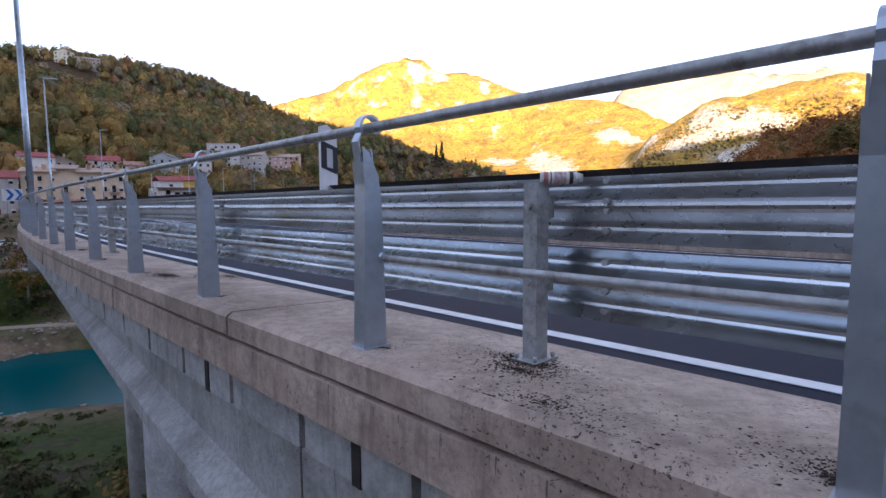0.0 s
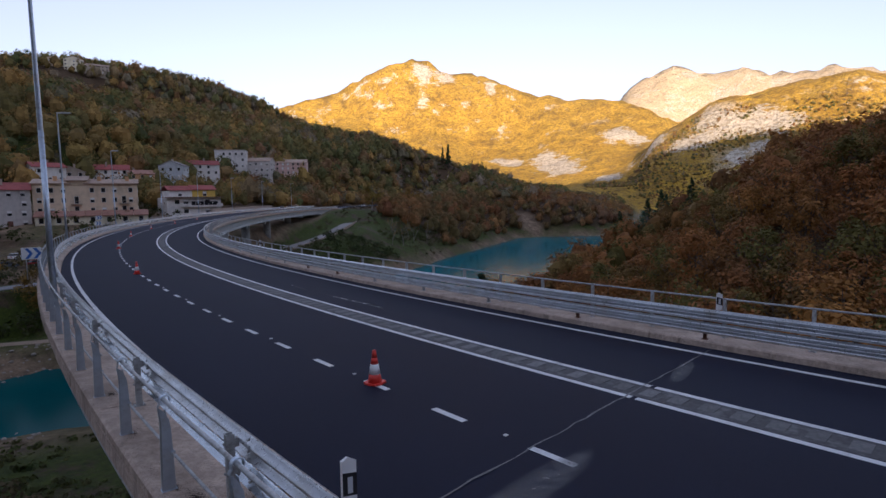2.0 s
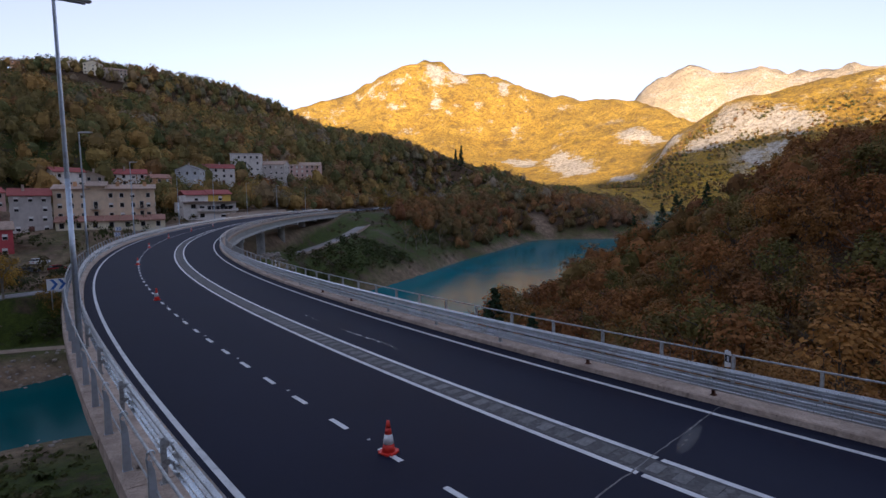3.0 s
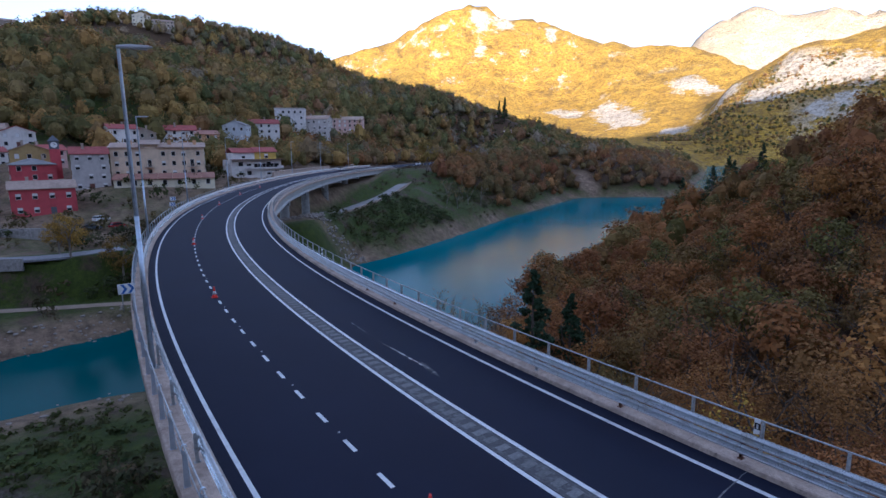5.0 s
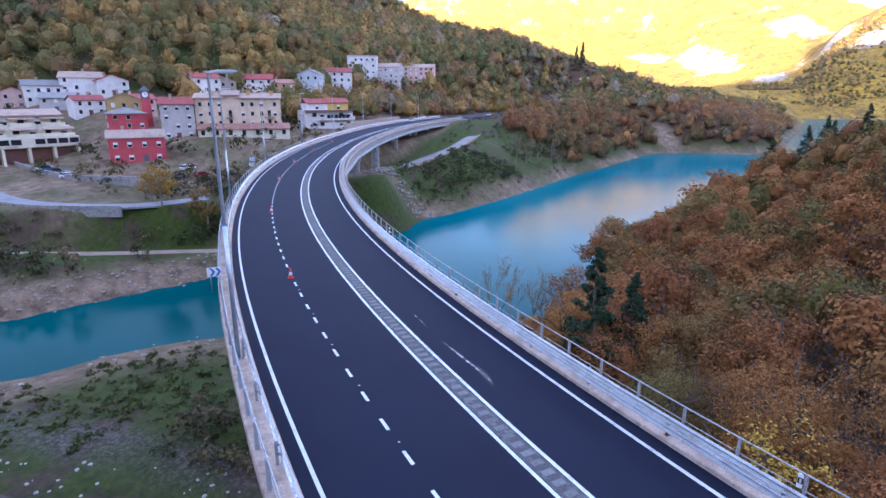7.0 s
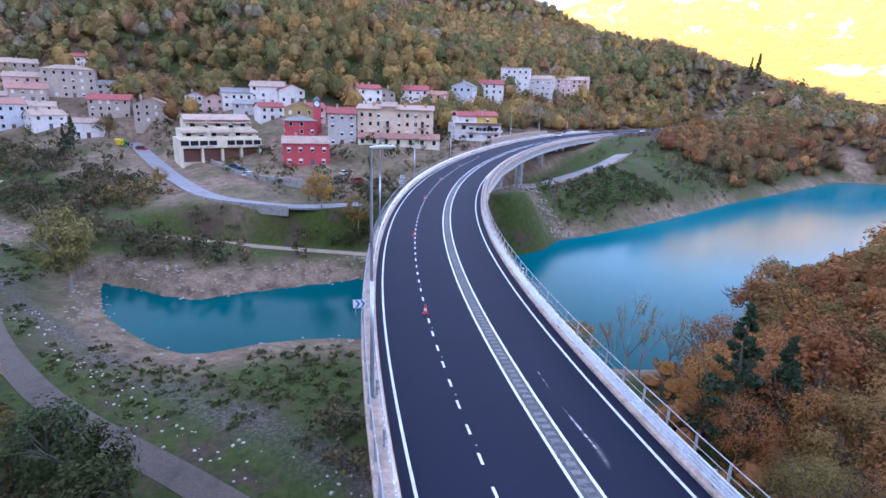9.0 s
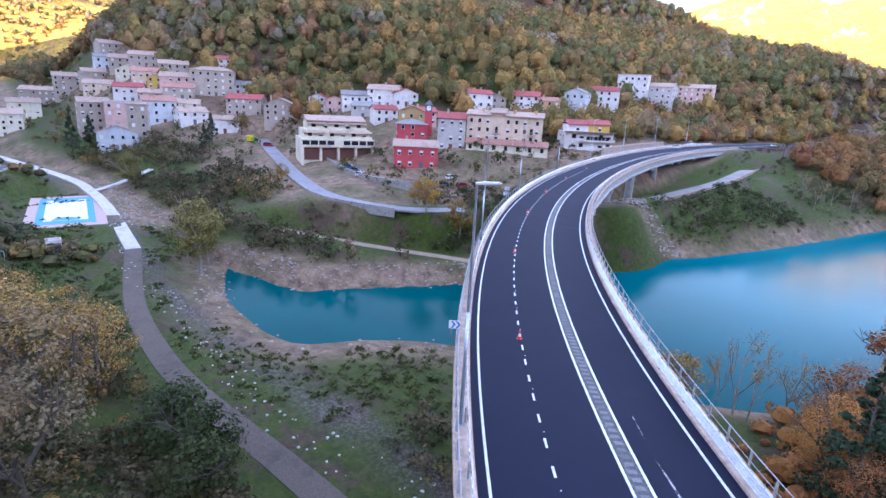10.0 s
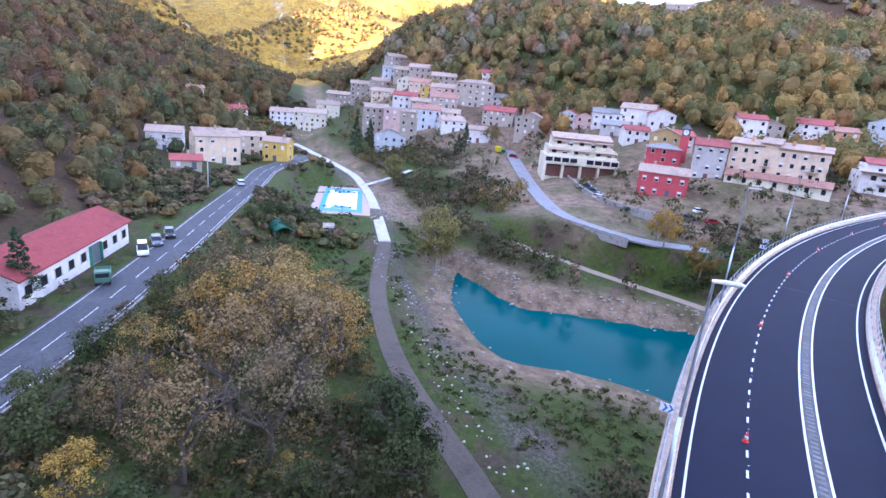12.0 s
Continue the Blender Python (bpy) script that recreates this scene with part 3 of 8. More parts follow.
def stripe(name, d, w, s0, s1, parent, h=0.006):
    return swept(name, [(d - w / 2, h - 0.004), (d - w / 2, h), (d + w / 2, h), (d + w / 2, h - 0.004)], s0, s1, WHITE_PAINT, 2.0, parent=parent)


stripe("edge_line", -2.81, 0.125, FIRST, FAR, road)
stripe("edge_line", 7.27, 0.15, FIRST, FAR, road)
stripe("centre_line", 3.04, 0.14, FIRST, -1.93, road)
stripe("centre_line", 3.04, 0.14, -1.83, FAR, road)
stripe("centre_line", 3.90, 0.14, FIRST, -1.86, road)
stripe("centre_line", 3.90, 0.14, -1.76, FAR, road)
for k in range(-9, 65):
    stripe("lane_dash", 0.0, 0.12, 2.0 * k - 0.72, 2.0 * k + 0.01, road)
TAR = surface("joint_sealant", (0.10, 0.10, 0.105), (0.22, 0.22, 0.225), 6, 0.8, grain=60, stain=(0.32, 0.32, 0.33), stain_scale=3)
DUST = surface("milled_asphalt", (0.05, 0.05, 0.055), (0.105, 0.105, 0.11), 12, 0.9, grain=80, stain=(0.17, 0.17, 0.175), stain_scale=3)
swept("rumble_strip", [(3.14, 0.001), (3.14, 0.005), (3.80, 0.005), (3.80, 0.001)], FIRST, 190, DUST, 2.0, parent=road)
bm = bmesh.new()
box(bm, -0.2, 0.2, -0.13, 0.13, 0.0, 0.012)
bmesh.ops.bevel(bm, geom=[e for e in bm.edges if abs(e.verts[0].co.z - e.verts[1].co.z) < 1e-6 and e.verts[0].co.z > 0.005], offset=0.006, segments=1, affect="EDGES")
pad_mesh = mesh_of("rumble_pad", bm, surface("rumble_pad", (0.10, 0.10, 0.105), (0.2, 0.2, 0.205), 16, 0.85, grain=90, vary=0.25))
for k in range(190):
    ob = new("rumble_pad", pad_mesh)
    ob.parent, ob.matrix_basis = road, pose_road(-16 + 0.52 * k, 3.47, 0.005)


def joint(s, d0, d1, skew, parent):
    """A thin, slightly ragged sealed joint across the road."""
    rnd = random.Random(int(s))
    n, verts, faces = 40, [], []
    for i in range(n + 1):
        d = d0 + (d1 - d0) * i / n
        w = 0.006 + 0.014 * rnd.random()
        c = s + skew * (d - d0) + rnd.uniform(-0.02, 0.02)
        verts += [tuple(at_road(c - w, d, 0.0095)), tuple(at_road(c + w, d, 0.0095))]
        if i:
            faces.append((2 * i - 2, 2 * i - 1, 2 * i + 1, 2 * i))
    ob = new("expansion_joint", from_lists("expansion_joint", verts, faces, TAR))
    ob.parent = parent


joint(-2.3, -3.2, 7.9, 0.09, road)
joint(62.3, -3.2, 7.9, 0.09, road)


def worn_material(name, colour, scale, low, high):
    """Thin pale dust that lets the asphalt show between its grains; thinner towards the patch's edge."""
    m, n, l, b = nodes_of(name)
    b.inputs["Base Color"].default_value, b.inputs["Roughness"].default_value = (*colour, 1), 0.95
    att = n.new("ShaderNodeAttribute")
    att.attribute_name = "cover"
    mul = n.new("ShaderNodeMath")
    mul.operation = "MULTIPLY"
    l.new(att.outputs["Fac"], mul.inputs[0])
    l.new(ramp(n, l, noise_node(n, l, scale, 6, 0.75), [(low, (0, 0, 0)), (high, (1, 1, 1))]), mul.inputs[1])
    l.new(mul.outputs["Value"], b.inputs["Alpha"])
    return m


def worn_patch(name, s0, d0, s1, d1, half, material, bend=0.0):
    """A long thin patch of dust on the road, dense along its middle."""
    n, k, verts, faces, cover = 24, 8, [], [], []
    for i in range(n + 1):
        u = i / n
        w = half * (0.25 + 0.75 * math.sin(math.pi * min(1, 0.06 + u * 0.9)))
        for j in range(k + 1):
            v = 2 * j / k - 1
            verts.append(tuple(at_road(s0 + (s1 - s0) * u + v * w * 0.75, d0 + (d1 - d0) * u + bend * math.sin(math.pi * u) + v * w * 0.65, 0.0075)))
            cover.append((1 - v * v) * min(1.0, 5 * u, 5 * (1 - u)))
    for i in range(n):
        for j in range(k):
            a = i * (k + 1) + j
            faces.append((a, a + k + 1, a + k + 2, a + 1))
    me = from_lists(name, verts, faces, material)
    me.attributes.new("cover", "FLOAT", "POINT").data.foreach_set("value", cover)
    ob = new(name, me)
    ob.parent = road


GRINDING = worn_material("grinding_dust", (0.24, 0.24, 0.245), 7, 0.32, 0.78)
SCUFFING = worn_material("scuff", (0.42, 0.42, 0.44), 4, 0.42, 0.6)
worn_patch("grinding_dust", -2.8, -2.5, -2.65, 0.6, 0.42, GRINDING, 0.1)
worn_patch("grinding_dust", -1.9, 4.4, -1.5, 6.4, 0.35, GRINDING)
worn_patch("scuff_mark", 8.8, 5.02, 13.3, 4.85, 0.12, SCUFFING)
worn_patch("scuff_mark", 14.4, 4.88, 17.2, 4.92, 0.06, SCUFFING)
worn_patch("scuff_mark", 8.4, 4.9, 10.4, 5.1, 0.3, GRINDING)

# reflective studs between the dashes
bm = bmesh.new()
box(bm, -0.035, 0.035, -0.03, 0.03, 0, 0.014)
bmesh.ops.bevel(bm, geom=bm.edges[:], offset=0.006, segments=1, affect="EDGES")
stud_mesh = mesh_of("road_stud", bm, surface("stud", (0.45, 0.45, 0.47), (0.65, 0.65, 0.66), 9, 0.4))
for k in range(-2, 12):
    ob = new("road_stud", stud_mesh)
    ob.parent, ob.matrix_basis = road, pose_road(-1.5 + 4.0 * k, 0.06, 0.004)

SLAB = 0.09
bridge = tagged(new("bridge"), "concrete road viaduct on piers with stained precast edge beams", "bridge", kind="structure")
TOPSIDE = [(-3.31, -0.10), (-3.32, SLAB - 0.02), (-3.35, SLAB), (-4.20, SLAB), (-4.235, SLAB - 0.03), (-4.235, -0.055), (-3.6, -0.06), (-3.6, -0.10)]
cuts = [FIRST] + [-2.93 + 6.0 * k for k in range(-3, 50) if FIRST < -2.93 + 6.0 * k < END] + [END]
for a, b in zip(cuts, cuts[1:]):
    swept("kerb_slab", TOPSIDE, a + 0.012, b - 0.012, CONCRETE, 1.0, parent=bridge)
cuts = [FIRST] + [-2.93 + 3.0 * k for k in range(-7, 97) if FIRST < -2.93 + 3.0 * k < END] + [END]
for i, (a, b) in enumerate(zip(cuts, cuts[1:])):
    out = -4.225 - 0.012 * (i % 2)
    swept("fascia_panel", [(out, -0.085), (out - 0.01, -0.30), (out + 0.02, -0.32), (-4.0, -0.32), (-4.0, -0.078)], a + 0.01, b - 0.01, CONCRETE, 1.0, parent=bridge)
for k in range(90):
    a = -9.2 + 0.92 * k
    swept("corbel_block", [(-4.17, -0.33), (-4.17, -0.56), (-3.9, -0.60), (-3.9, -0.33)], a, a + 0.86, CONCRETE_PALE, 1.0, parent=bridge)
# the slab's dark colour stands for the shade beneath the deck
swept("deck_slab", [(-4.02, -0.10), (-4.02, -0.34), (-3.85, -0.36), (8.6, -0.36), (8.75, -0.34), (8.75, -0.12)], FIRST, END, CONCRETE_SHADED, 2.0, parent=bridge)
SPANS = ((FIRST, -2.91), (-2.88, 29.95), (30.0, 62.1), (62.3, 89.95), (90.0, 117.95), (118.0, 145.95), (146.0, 173.95), (174.0, 201.95), (202.0, 229.95), (230.0, 257.95), (258.0, END))


def on_chord(a, b, s, d, h):
    """A place on the straight precast girder between a and b under the curved deck."""
    return at_road(a, d, h).lerp(at_road(b, d, h), (s - a) / (b - a))


for d0, d1 in ((-4.0, -2.7), (0.2, 1.5), (3.4, 4.7), (7.3, 8.6)):
    o, i = (0.26, 0.32) if d0 < 0 else (0.3, 0.3)
    sec = [(d0 + 0.02, -0.36), (d0 + o, -0.60), (d0 + o, -1.62), (d0, -1.84), (d0, -2.05), (d1, -2.05), (d1, -1.84), (d1 - i, -1.62), (d1 - i, -0.6), (d1 - 0.02, -0.36)]
    for a, b in SPANS:
        verts = [tuple(on_chord(a, b, s, d, h)) for s in (a, b) for d, h in sec]
        k = len(sec)
        faces = [(j, j + k, (j + 1) % k + k, (j + 1) % k) for j in range(k)] + [tuple(range(k)), tuple(range(2 * k - 1, k - 1, -1))]
        ob = new("girder", from_lists("girder", verts, faces, CONCRETE_PALE))
        ob.parent = bridge
# right-hand kerb and edge
KR = 0.16
cuts = [FIRST] + [0.4 + 6.0 * k for k in range(-4, 50) if FIRST < 0.4 + 6.0 * k < END] + [END]
for a, b in zip(cuts, cuts[1:]):
    swept("kerb_slab", [(7.94, -0.10), (7.96, KR - 0.03), (8.0, KR), (8.98, KR), (9.0, KR - 0.02), (9.0, -0.32), (8.7, -0.32), (8.7, -0.10)], a + 0.01, b - 0.01, CONCRETE, 1.0, parent=bridge)


def ground_at(x, y):
    return float(ground_height(np.array([x]), np.array([y]))[0])


for s in (6.5, 30.0, 62.2, 90.0, 118.0, 146.0, 174.0, 202.0, 230.0, 258.0):
    bm = bmesh.new()
    m = pose_road(s, 2.3, 0)
    base = m.inverted()
    z0 = -2.05 + CROSSFALL * 2.3
    wide = 4.9 if s < 10 else 6.5
    v = box(bm, -wide, wide, -0.65, 0.65, z0 - 1.35, z0 - 0.02)
    bmesh.ops.bevel(bm, geom=[e for e in bm.edges if e.calc_length() > 2], offset=0.12, segments=2, affect="EDGES")
    for vv in bm.verts:
        vv.co.z -= CROSSFALL * vv.co.x
        if vv.co.z < z0 - 0.9 and abs(vv.co.x) > 5:
            vv.co.z += 0.55
    cap = part("pier_cap", bm, CONCRETE_PALE, bridge)
    cap.matrix_basis = m
    for dx, thick in ((-4.1 if s < 10 else -1.6, 0.85), (4.1, 0.85)) if s < 80 else ((0.4, 1.25),):
        p = m @ Vector((dx, 0, z0 - 1.0 - CROSSFALL * dx))
        bm = bmesh.new()
        tube(bm, (p.x, p.y, min(p.z - 2, ground_at(p.x, p.y)) - 2.0), p, thick, thick, 28)
        part("pier_column", bm, CONCRETE_PALE, bridge)
p = pose_road(END, 2.3, 0)
bm = bmesh.new()
box(bm, -6.9, 6.9, -1.2, 3.0, -9, -0.15)
for vv in bm.verts:
    vv.co.z -= CROSSFALL * (vv.co.x + 2.3)
ab = part("abutment", bm, CONCRETE_PALE, bridge)
ab.matrix_basis = p

# ---- parapet railings ----


def lofted(bm, profile, y0, y1):
    """A closed outline of (x, z) pairs, drawn out along y."""
    a = [bm.verts.new((x, y0, z)) for x, z in profile]
    b = [bm.verts.new((x, y1, z)) for x, z in profile]
    k = len(profile)
    for i in range(k):
        bm.faces.new((a[i], a[(i + 1) % k], b[(i + 1) % k], b[i]))
    bm.faces.new(a[::-1])
    bm.faces.new(b)


def left_post_mesh():
    bm = bmesh.new()
    # folded outer strap that runs up and round the tube
    outer = [(-0.075, 0.0), (-0.062, 0.40), (-0.052, 0.76), (-0.062, 0.86), (-0.074, 0.95)]
    inner = [(x + 0.009, z) for x, z in outer]
    hook = [(0.0 + 0.060 * math.cos(a), 1.015 + 0.060 * math.sin(a)) for a in np.linspace(math.radians(205), math.radians(-20), 10)]
    hook_in = [(0.0 + 0.050 * math.cos(a), 1.015 + 0.050 * math.sin(a)) for a in np.linspace(math.radians(205), math.radians(-20), 10)]
    lofted(bm, outer[:4] + inner[:4][::-1], -0.040, 0.040)
    lofted(bm, outer[3:] + hook + hook_in[::-1] + inner[3:][::-1], -0.025, 0.025)
    # the two side plates
    plate = [(-0.066, 0.0), (-0.054, 0.40), (-0.044, 0.76), (-0.053, 0.86), (-0.056, 0.93), (-0.020, 0.90), (0.028, 0.80), (0.042, 0.70), (0.050, 0.45), (0.060, 0.0)]
    lofted(bm, plate, -0.036, -0.029)
    lofted(bm, plate, 0.029, 0.036)
    lofted(bm, [(0.028, 0.0), (0.018, 0.78), (0.0, 0.92), (-0.008, 0.92), (0.010, 0.78), (0.020, 0.0)], -0.029, 0.029)
    box(bm, -0.085, 0.075, -0.05, 0.05, -0.012, 0.006)
    tube(bm, (0.045, -0.052, 0.42), (0.045, 0.052, 0.42), 0.026, seg=10)
    bmesh.ops.recalc_face_normals(bm, faces=bm.faces)
    return mesh_of("post", bm, GALV)


railing = tagged(new("parapet_railing"), "galvanised steel parapet railing with hooked posts and pipe rails", "railing", kind="structure")
post_mesh = left_post_mesh()
SPAN_POSTS = [-4.2 + 2.0 * k for k in range(-7, 142)]
SPAN_POSTS[6] = -6.03
for s in SPAN_POSTS:
    ob = new("post", post_mesh)
    ob.parent, ob.matrix_basis = railing, pose_road(s, -4.06, SLAB)


def pipe(name, d, h, r, s0, s1, parent, material, seg=10, step=1.0):
    sec = [(d + r * math.cos(a), h + r * math.sin(a)) for a in np.linspace(0, math.tau, seg, endpoint=False)]
    return swept(name, sec, s0, s1, material, step, smooth=True, parent=parent)


pipe("top_rail", -4.06, SLAB + 1.015, 0.023, FIRST + 1, END - 2, railing, GALV_DULL)
pipe("middle_rail", -4.015, SLAB + 0.42, 0.0165, FIRST + 1, END - 2, railing, GALV_DULL)

railing_r = tagged(new("parapet_railing"), "galvanised railing with square posts and one thin top rail", "railing", kind="structure")
bm = bmesh.new()
lofted(bm, [(-0.05, 0), (-0.045, 0.9), (-0.03, 1.0), (0.03, 1.0), (0.045, 0.9), (0.05, 0)], -0.035, 0.035)
box(bm, -0.08, 0.08, -0.07, 0.07, -0.005, 0.014)
bmesh.ops.recalc_face_normals(bm, faces=bm.faces)
post_r = mesh_of("post", bm, GALV_DULL)
for k in range(-9, 142):
    ob = new("post", post_r)
    ob.parent, ob.matrix_basis = railing_r, pose_road(-1.25 + 2.0 * k, 8.76, KR)
pipe("top_rail", 8.74, KR + 1.0, 0.024, FIRST + 1, END - 2, railing_r, GALV_DULL)
pipe("middle_rail", 8.74, KR + 0.5, 0.016, FIRST + 1, END - 2, railing_r, GALV_DULL)

# ---- crash barriers ----
WAVE = [(z, 0.041 * (1 - math.cos(2 * math.pi * z / 0.172))) for z in np.linspace(-0.148, 0.148, 25).tolist()]


def beam(name, d, h, side, s0, s1, parent, material, lip=None):
    front = [(d + side * x, h + z) for z, x in WAVE]
    back = [(d + side * (x - 0.006), h + z) for z, x in WAVE]
    ob = swept(name, front + back[::-1], s0, s1, material, 1.0, parent=parent)
    if lip:
        ob.data.materials.append(lip)
        k = 2 * len(WAVE)
        for f in ob.data.polygons:
            if len(f.vertices) == 4 and f.index % k in range(len(WAVE), len(WAVE) + 2):
                f.material_index = 1


def barrier_post_mesh(height, material, spacer):
    bm = bmesh.new()
    u = [(-0.042, -0.035), (0.042, -0.035), (0.042, -0.028), (-0.035, -0.028), (-0.035, 0.028), (0.042, 0.028), (0.042, 0.035), (-0.042, 0.035)]
    a = [bm.verts.new((x, y, 0.0)) for x, y in u]
    b = [bm.verts.new((x, y, height)) for x, y in u]
    for i in range(8):
        bm.faces.new((a[i], a[(i + 1) % 8], b[(i + 1) % 8], b[i]))
    for q in ((0, 1, 2, 3), (7, 0, 3, 4), (4, 5, 6, 7)):
        bm.faces.new([b[i] for i in q])
    v = box(bm, -0.085, 0.085, -0.065, 0.065, -0.004, 0.010)
    for x, y in ((-0.065, -0.048), (0.065, -0.048), (-0.065, 0.048), (0.065, 0.048)):
        tube(bm, (x, y, 0.010), (x, y, 0.032), 0.009, seg=6)
    for h in (height - 0.1, height - 0.42):
        tube(bm, (-0.066, 0.0, h), (-0.05, 0.0, h), 0.016, seg=6)
        if spacer:
            box(bm, 0.04, spacer, -0.03, 0.03, h - 0.05, h + 0.04)
    bmesh.ops.recalc_face_normals(bm, faces=bm.faces)
    return mesh_of("barrier_post", bm, material)


# near-black tone for the back of the upper beam's top lip
LIP_DARK = surface("dark_lip", (0.018, 0.017, 0.018), (0.045, 0.042, 0.042), 6, 0.8, grain=50, depth=0.001, stain=(0.09, 0.085, 0.08), stain_scale=2.0)
barrier = tagged(new("crash_barrier"), "galvanised double corrugated steel crash barrier on bolted posts", "crash barrier", kind="structure")
bp = barrier_post_mesh(0.77, GALV_DULL, 0.09)
for k in range(-4, 74):
    ob = new("barrier_post", bp)
    ob.parent, ob.matrix_basis = barrier, pose_road(-4.84 + 3.88 * k, -3.66, SLAB)
for h in (0.762, 0.435):
    for k in range(-5, 74):
        a = -5.2 + 3.88 * k
        if a > FIRST and a < END:
            beam("beam", -3.565 + 0.003 * (k % 2), h, 1, a, a + 3.95, barrier, BEAM_DULL if h > 0.6 else BEAM, LIP_DARK if h > 0.6 else None)
bm = bmesh.new()
for z in (-0.1, -0.02, 0.02, 0.1):
    tube(bm, (-0.03, 0, z), (0.0, 0, z), 0.014, seg=6)
bolt_mesh = mesh_of("lap_bolts", bm, GALV_DULL)
for k in range(-3, 12):
    for h in (0.762, 0.435):
        ob = new("lap_bolts", bolt_mesh)
        ob.parent, ob.matrix_basis = barrier, pose_road(-5.12 + 3.88 * k, -3.56, h)

barrier_r = tagged(new("crash_barrier"), "weathered double corrugated steel crash barrier, some posts rusty", "crash barrier", kind="structure")
bp_r = barrier_post_mesh(0.76, GALV_DULL, 0.0)
bp_rust = barrier_post_mesh(0.76, RUST, 0.0)
for k in range(-5, 73):
    ob = new("barrier_post", bp_rust if k in (0, 1, 5, 6) else bp_r)
    ob.parent, ob.matrix_basis = barrier_r, pose_road(2.9 + 3.9 * (k - 1), 8.20, KR, math.pi)
for h in (0.805, 0.475):
    for k in range(-5, 72):
        a = 2.9 + 3.9 * k
        if a > FIRST:
            beam("beam", 8.10 + 0.003 * (k % 2), h, -1, a, a + 3.96, barrier_r, BEAM_DULL)

# ---- things on the bridge ----


def traffic_cone(s, d, turn=0.0):
    ob = new("traffic_cone")
    bm = bmesh.new()
    box(bm, -0.17, 0.17, -0.17, 0.17, 0, 0.035)
    bmesh.ops.bevel(bm, geom=[e for e in bm.edges if abs(e.verts[0].co.z - e.verts[1].co.z) > 0.01], offset=0.05, segments=2, affect="EDGES")
    part("base", bm, CONE_RED, ob, "flat red base")
    radii = lambda z: 0.135 - 0.105 * z / 0.64
    for name, z0, z1, mat in (("lower_band", 0.035, 0.19, CONE_RED), ("reflective_band", 0.19, 0.38, WHITE), ("upper_band", 0.38, 0.50, CONE_RED), ("tip", 0.50, 0.64, CONE_RED)):
        bm = bmesh.new()
        tube(bm, (0, 0, z0), (0, 0, z1), radii(z0) + (0.002 if mat is WHITE else 0), radii(z1) + (0.002 if mat is WHITE else 0), 20)
        part(name, bm, mat, ob)
    ob.matrix_basis = pose_road(s, d, 0.004, turn)
    return tagged(ob, "red and white striped traffic cone on the dashed line", "traffic cone", "cones along the lane")


cone = traffic_cone(1.75, 0.04, 0.3)
for i, s in enumerate((24.9, 46.4, 68.4, 89.0, 110.8, 132.0)):
    copy_thing(cone, pose_road(s, -0.06 if i else -0.10, 0.004, 0.7 * i))


def delineator(s, d, h, turn, label):
    ob = new("delineator_post")
    bm = bmesh.new()
    lofted(bm, [(-0.062, 0), (0.062, 0), (0.062, 0.36), (-0.01, 0.41), (-0.062, 0.395)], -0.012, 0.012)
    bmesh.ops.recalc_face_normals(bm, faces=bm.faces)
    part("panel", bm, WHITE, ob)
    for sgn in (-1, 1):
        bm = bmesh.new()
        lofted(bm, [(-0.062, 0.14), (0.062, 0.10), (0.062, 0.27), (-0.062, 0.31)], 0.0125 * sgn, 0.0155 * sgn)
        bmesh.ops.recalc_face_normals(bm, faces=bm.faces)
        band = part("black_band", bm, BLACK, ob, "slanting black band")
        bm = bmesh.new()
        lofted(bm, [(-0.022, 0.145), (0.022, 0.135), (0.022, 0.255), (-0.022, 0.265)], 0.0157 * sgn, 0.019 * sgn)
        bmesh.ops.recalc_face_normals(bm, faces=bm.faces)
        part("reflector", bm, surface("reflector", (0.5, 0.52, 0.55), (0.62, 0.63, 0.66), 30, 0.25), band, "pale reflector")
    ob.matrix_basis = pose_road(s, d, h, turn) @ Matrix.Diagonal((1.12, 1.0, 1.06, 1))
    return tagged(ob, label, "road delineator")


delineator(-3.05, -3.55, 0.88, 0.15, "white delineator with slanting black band on the crash barrier")
delineator(-1.27, 8.34, 0.93, -0.9, "white delineator with black band behind the far crash barrier")
delineator(32.0, 8.30, 0.93, 0.0, "white delineator with black band behind the far crash barrier")


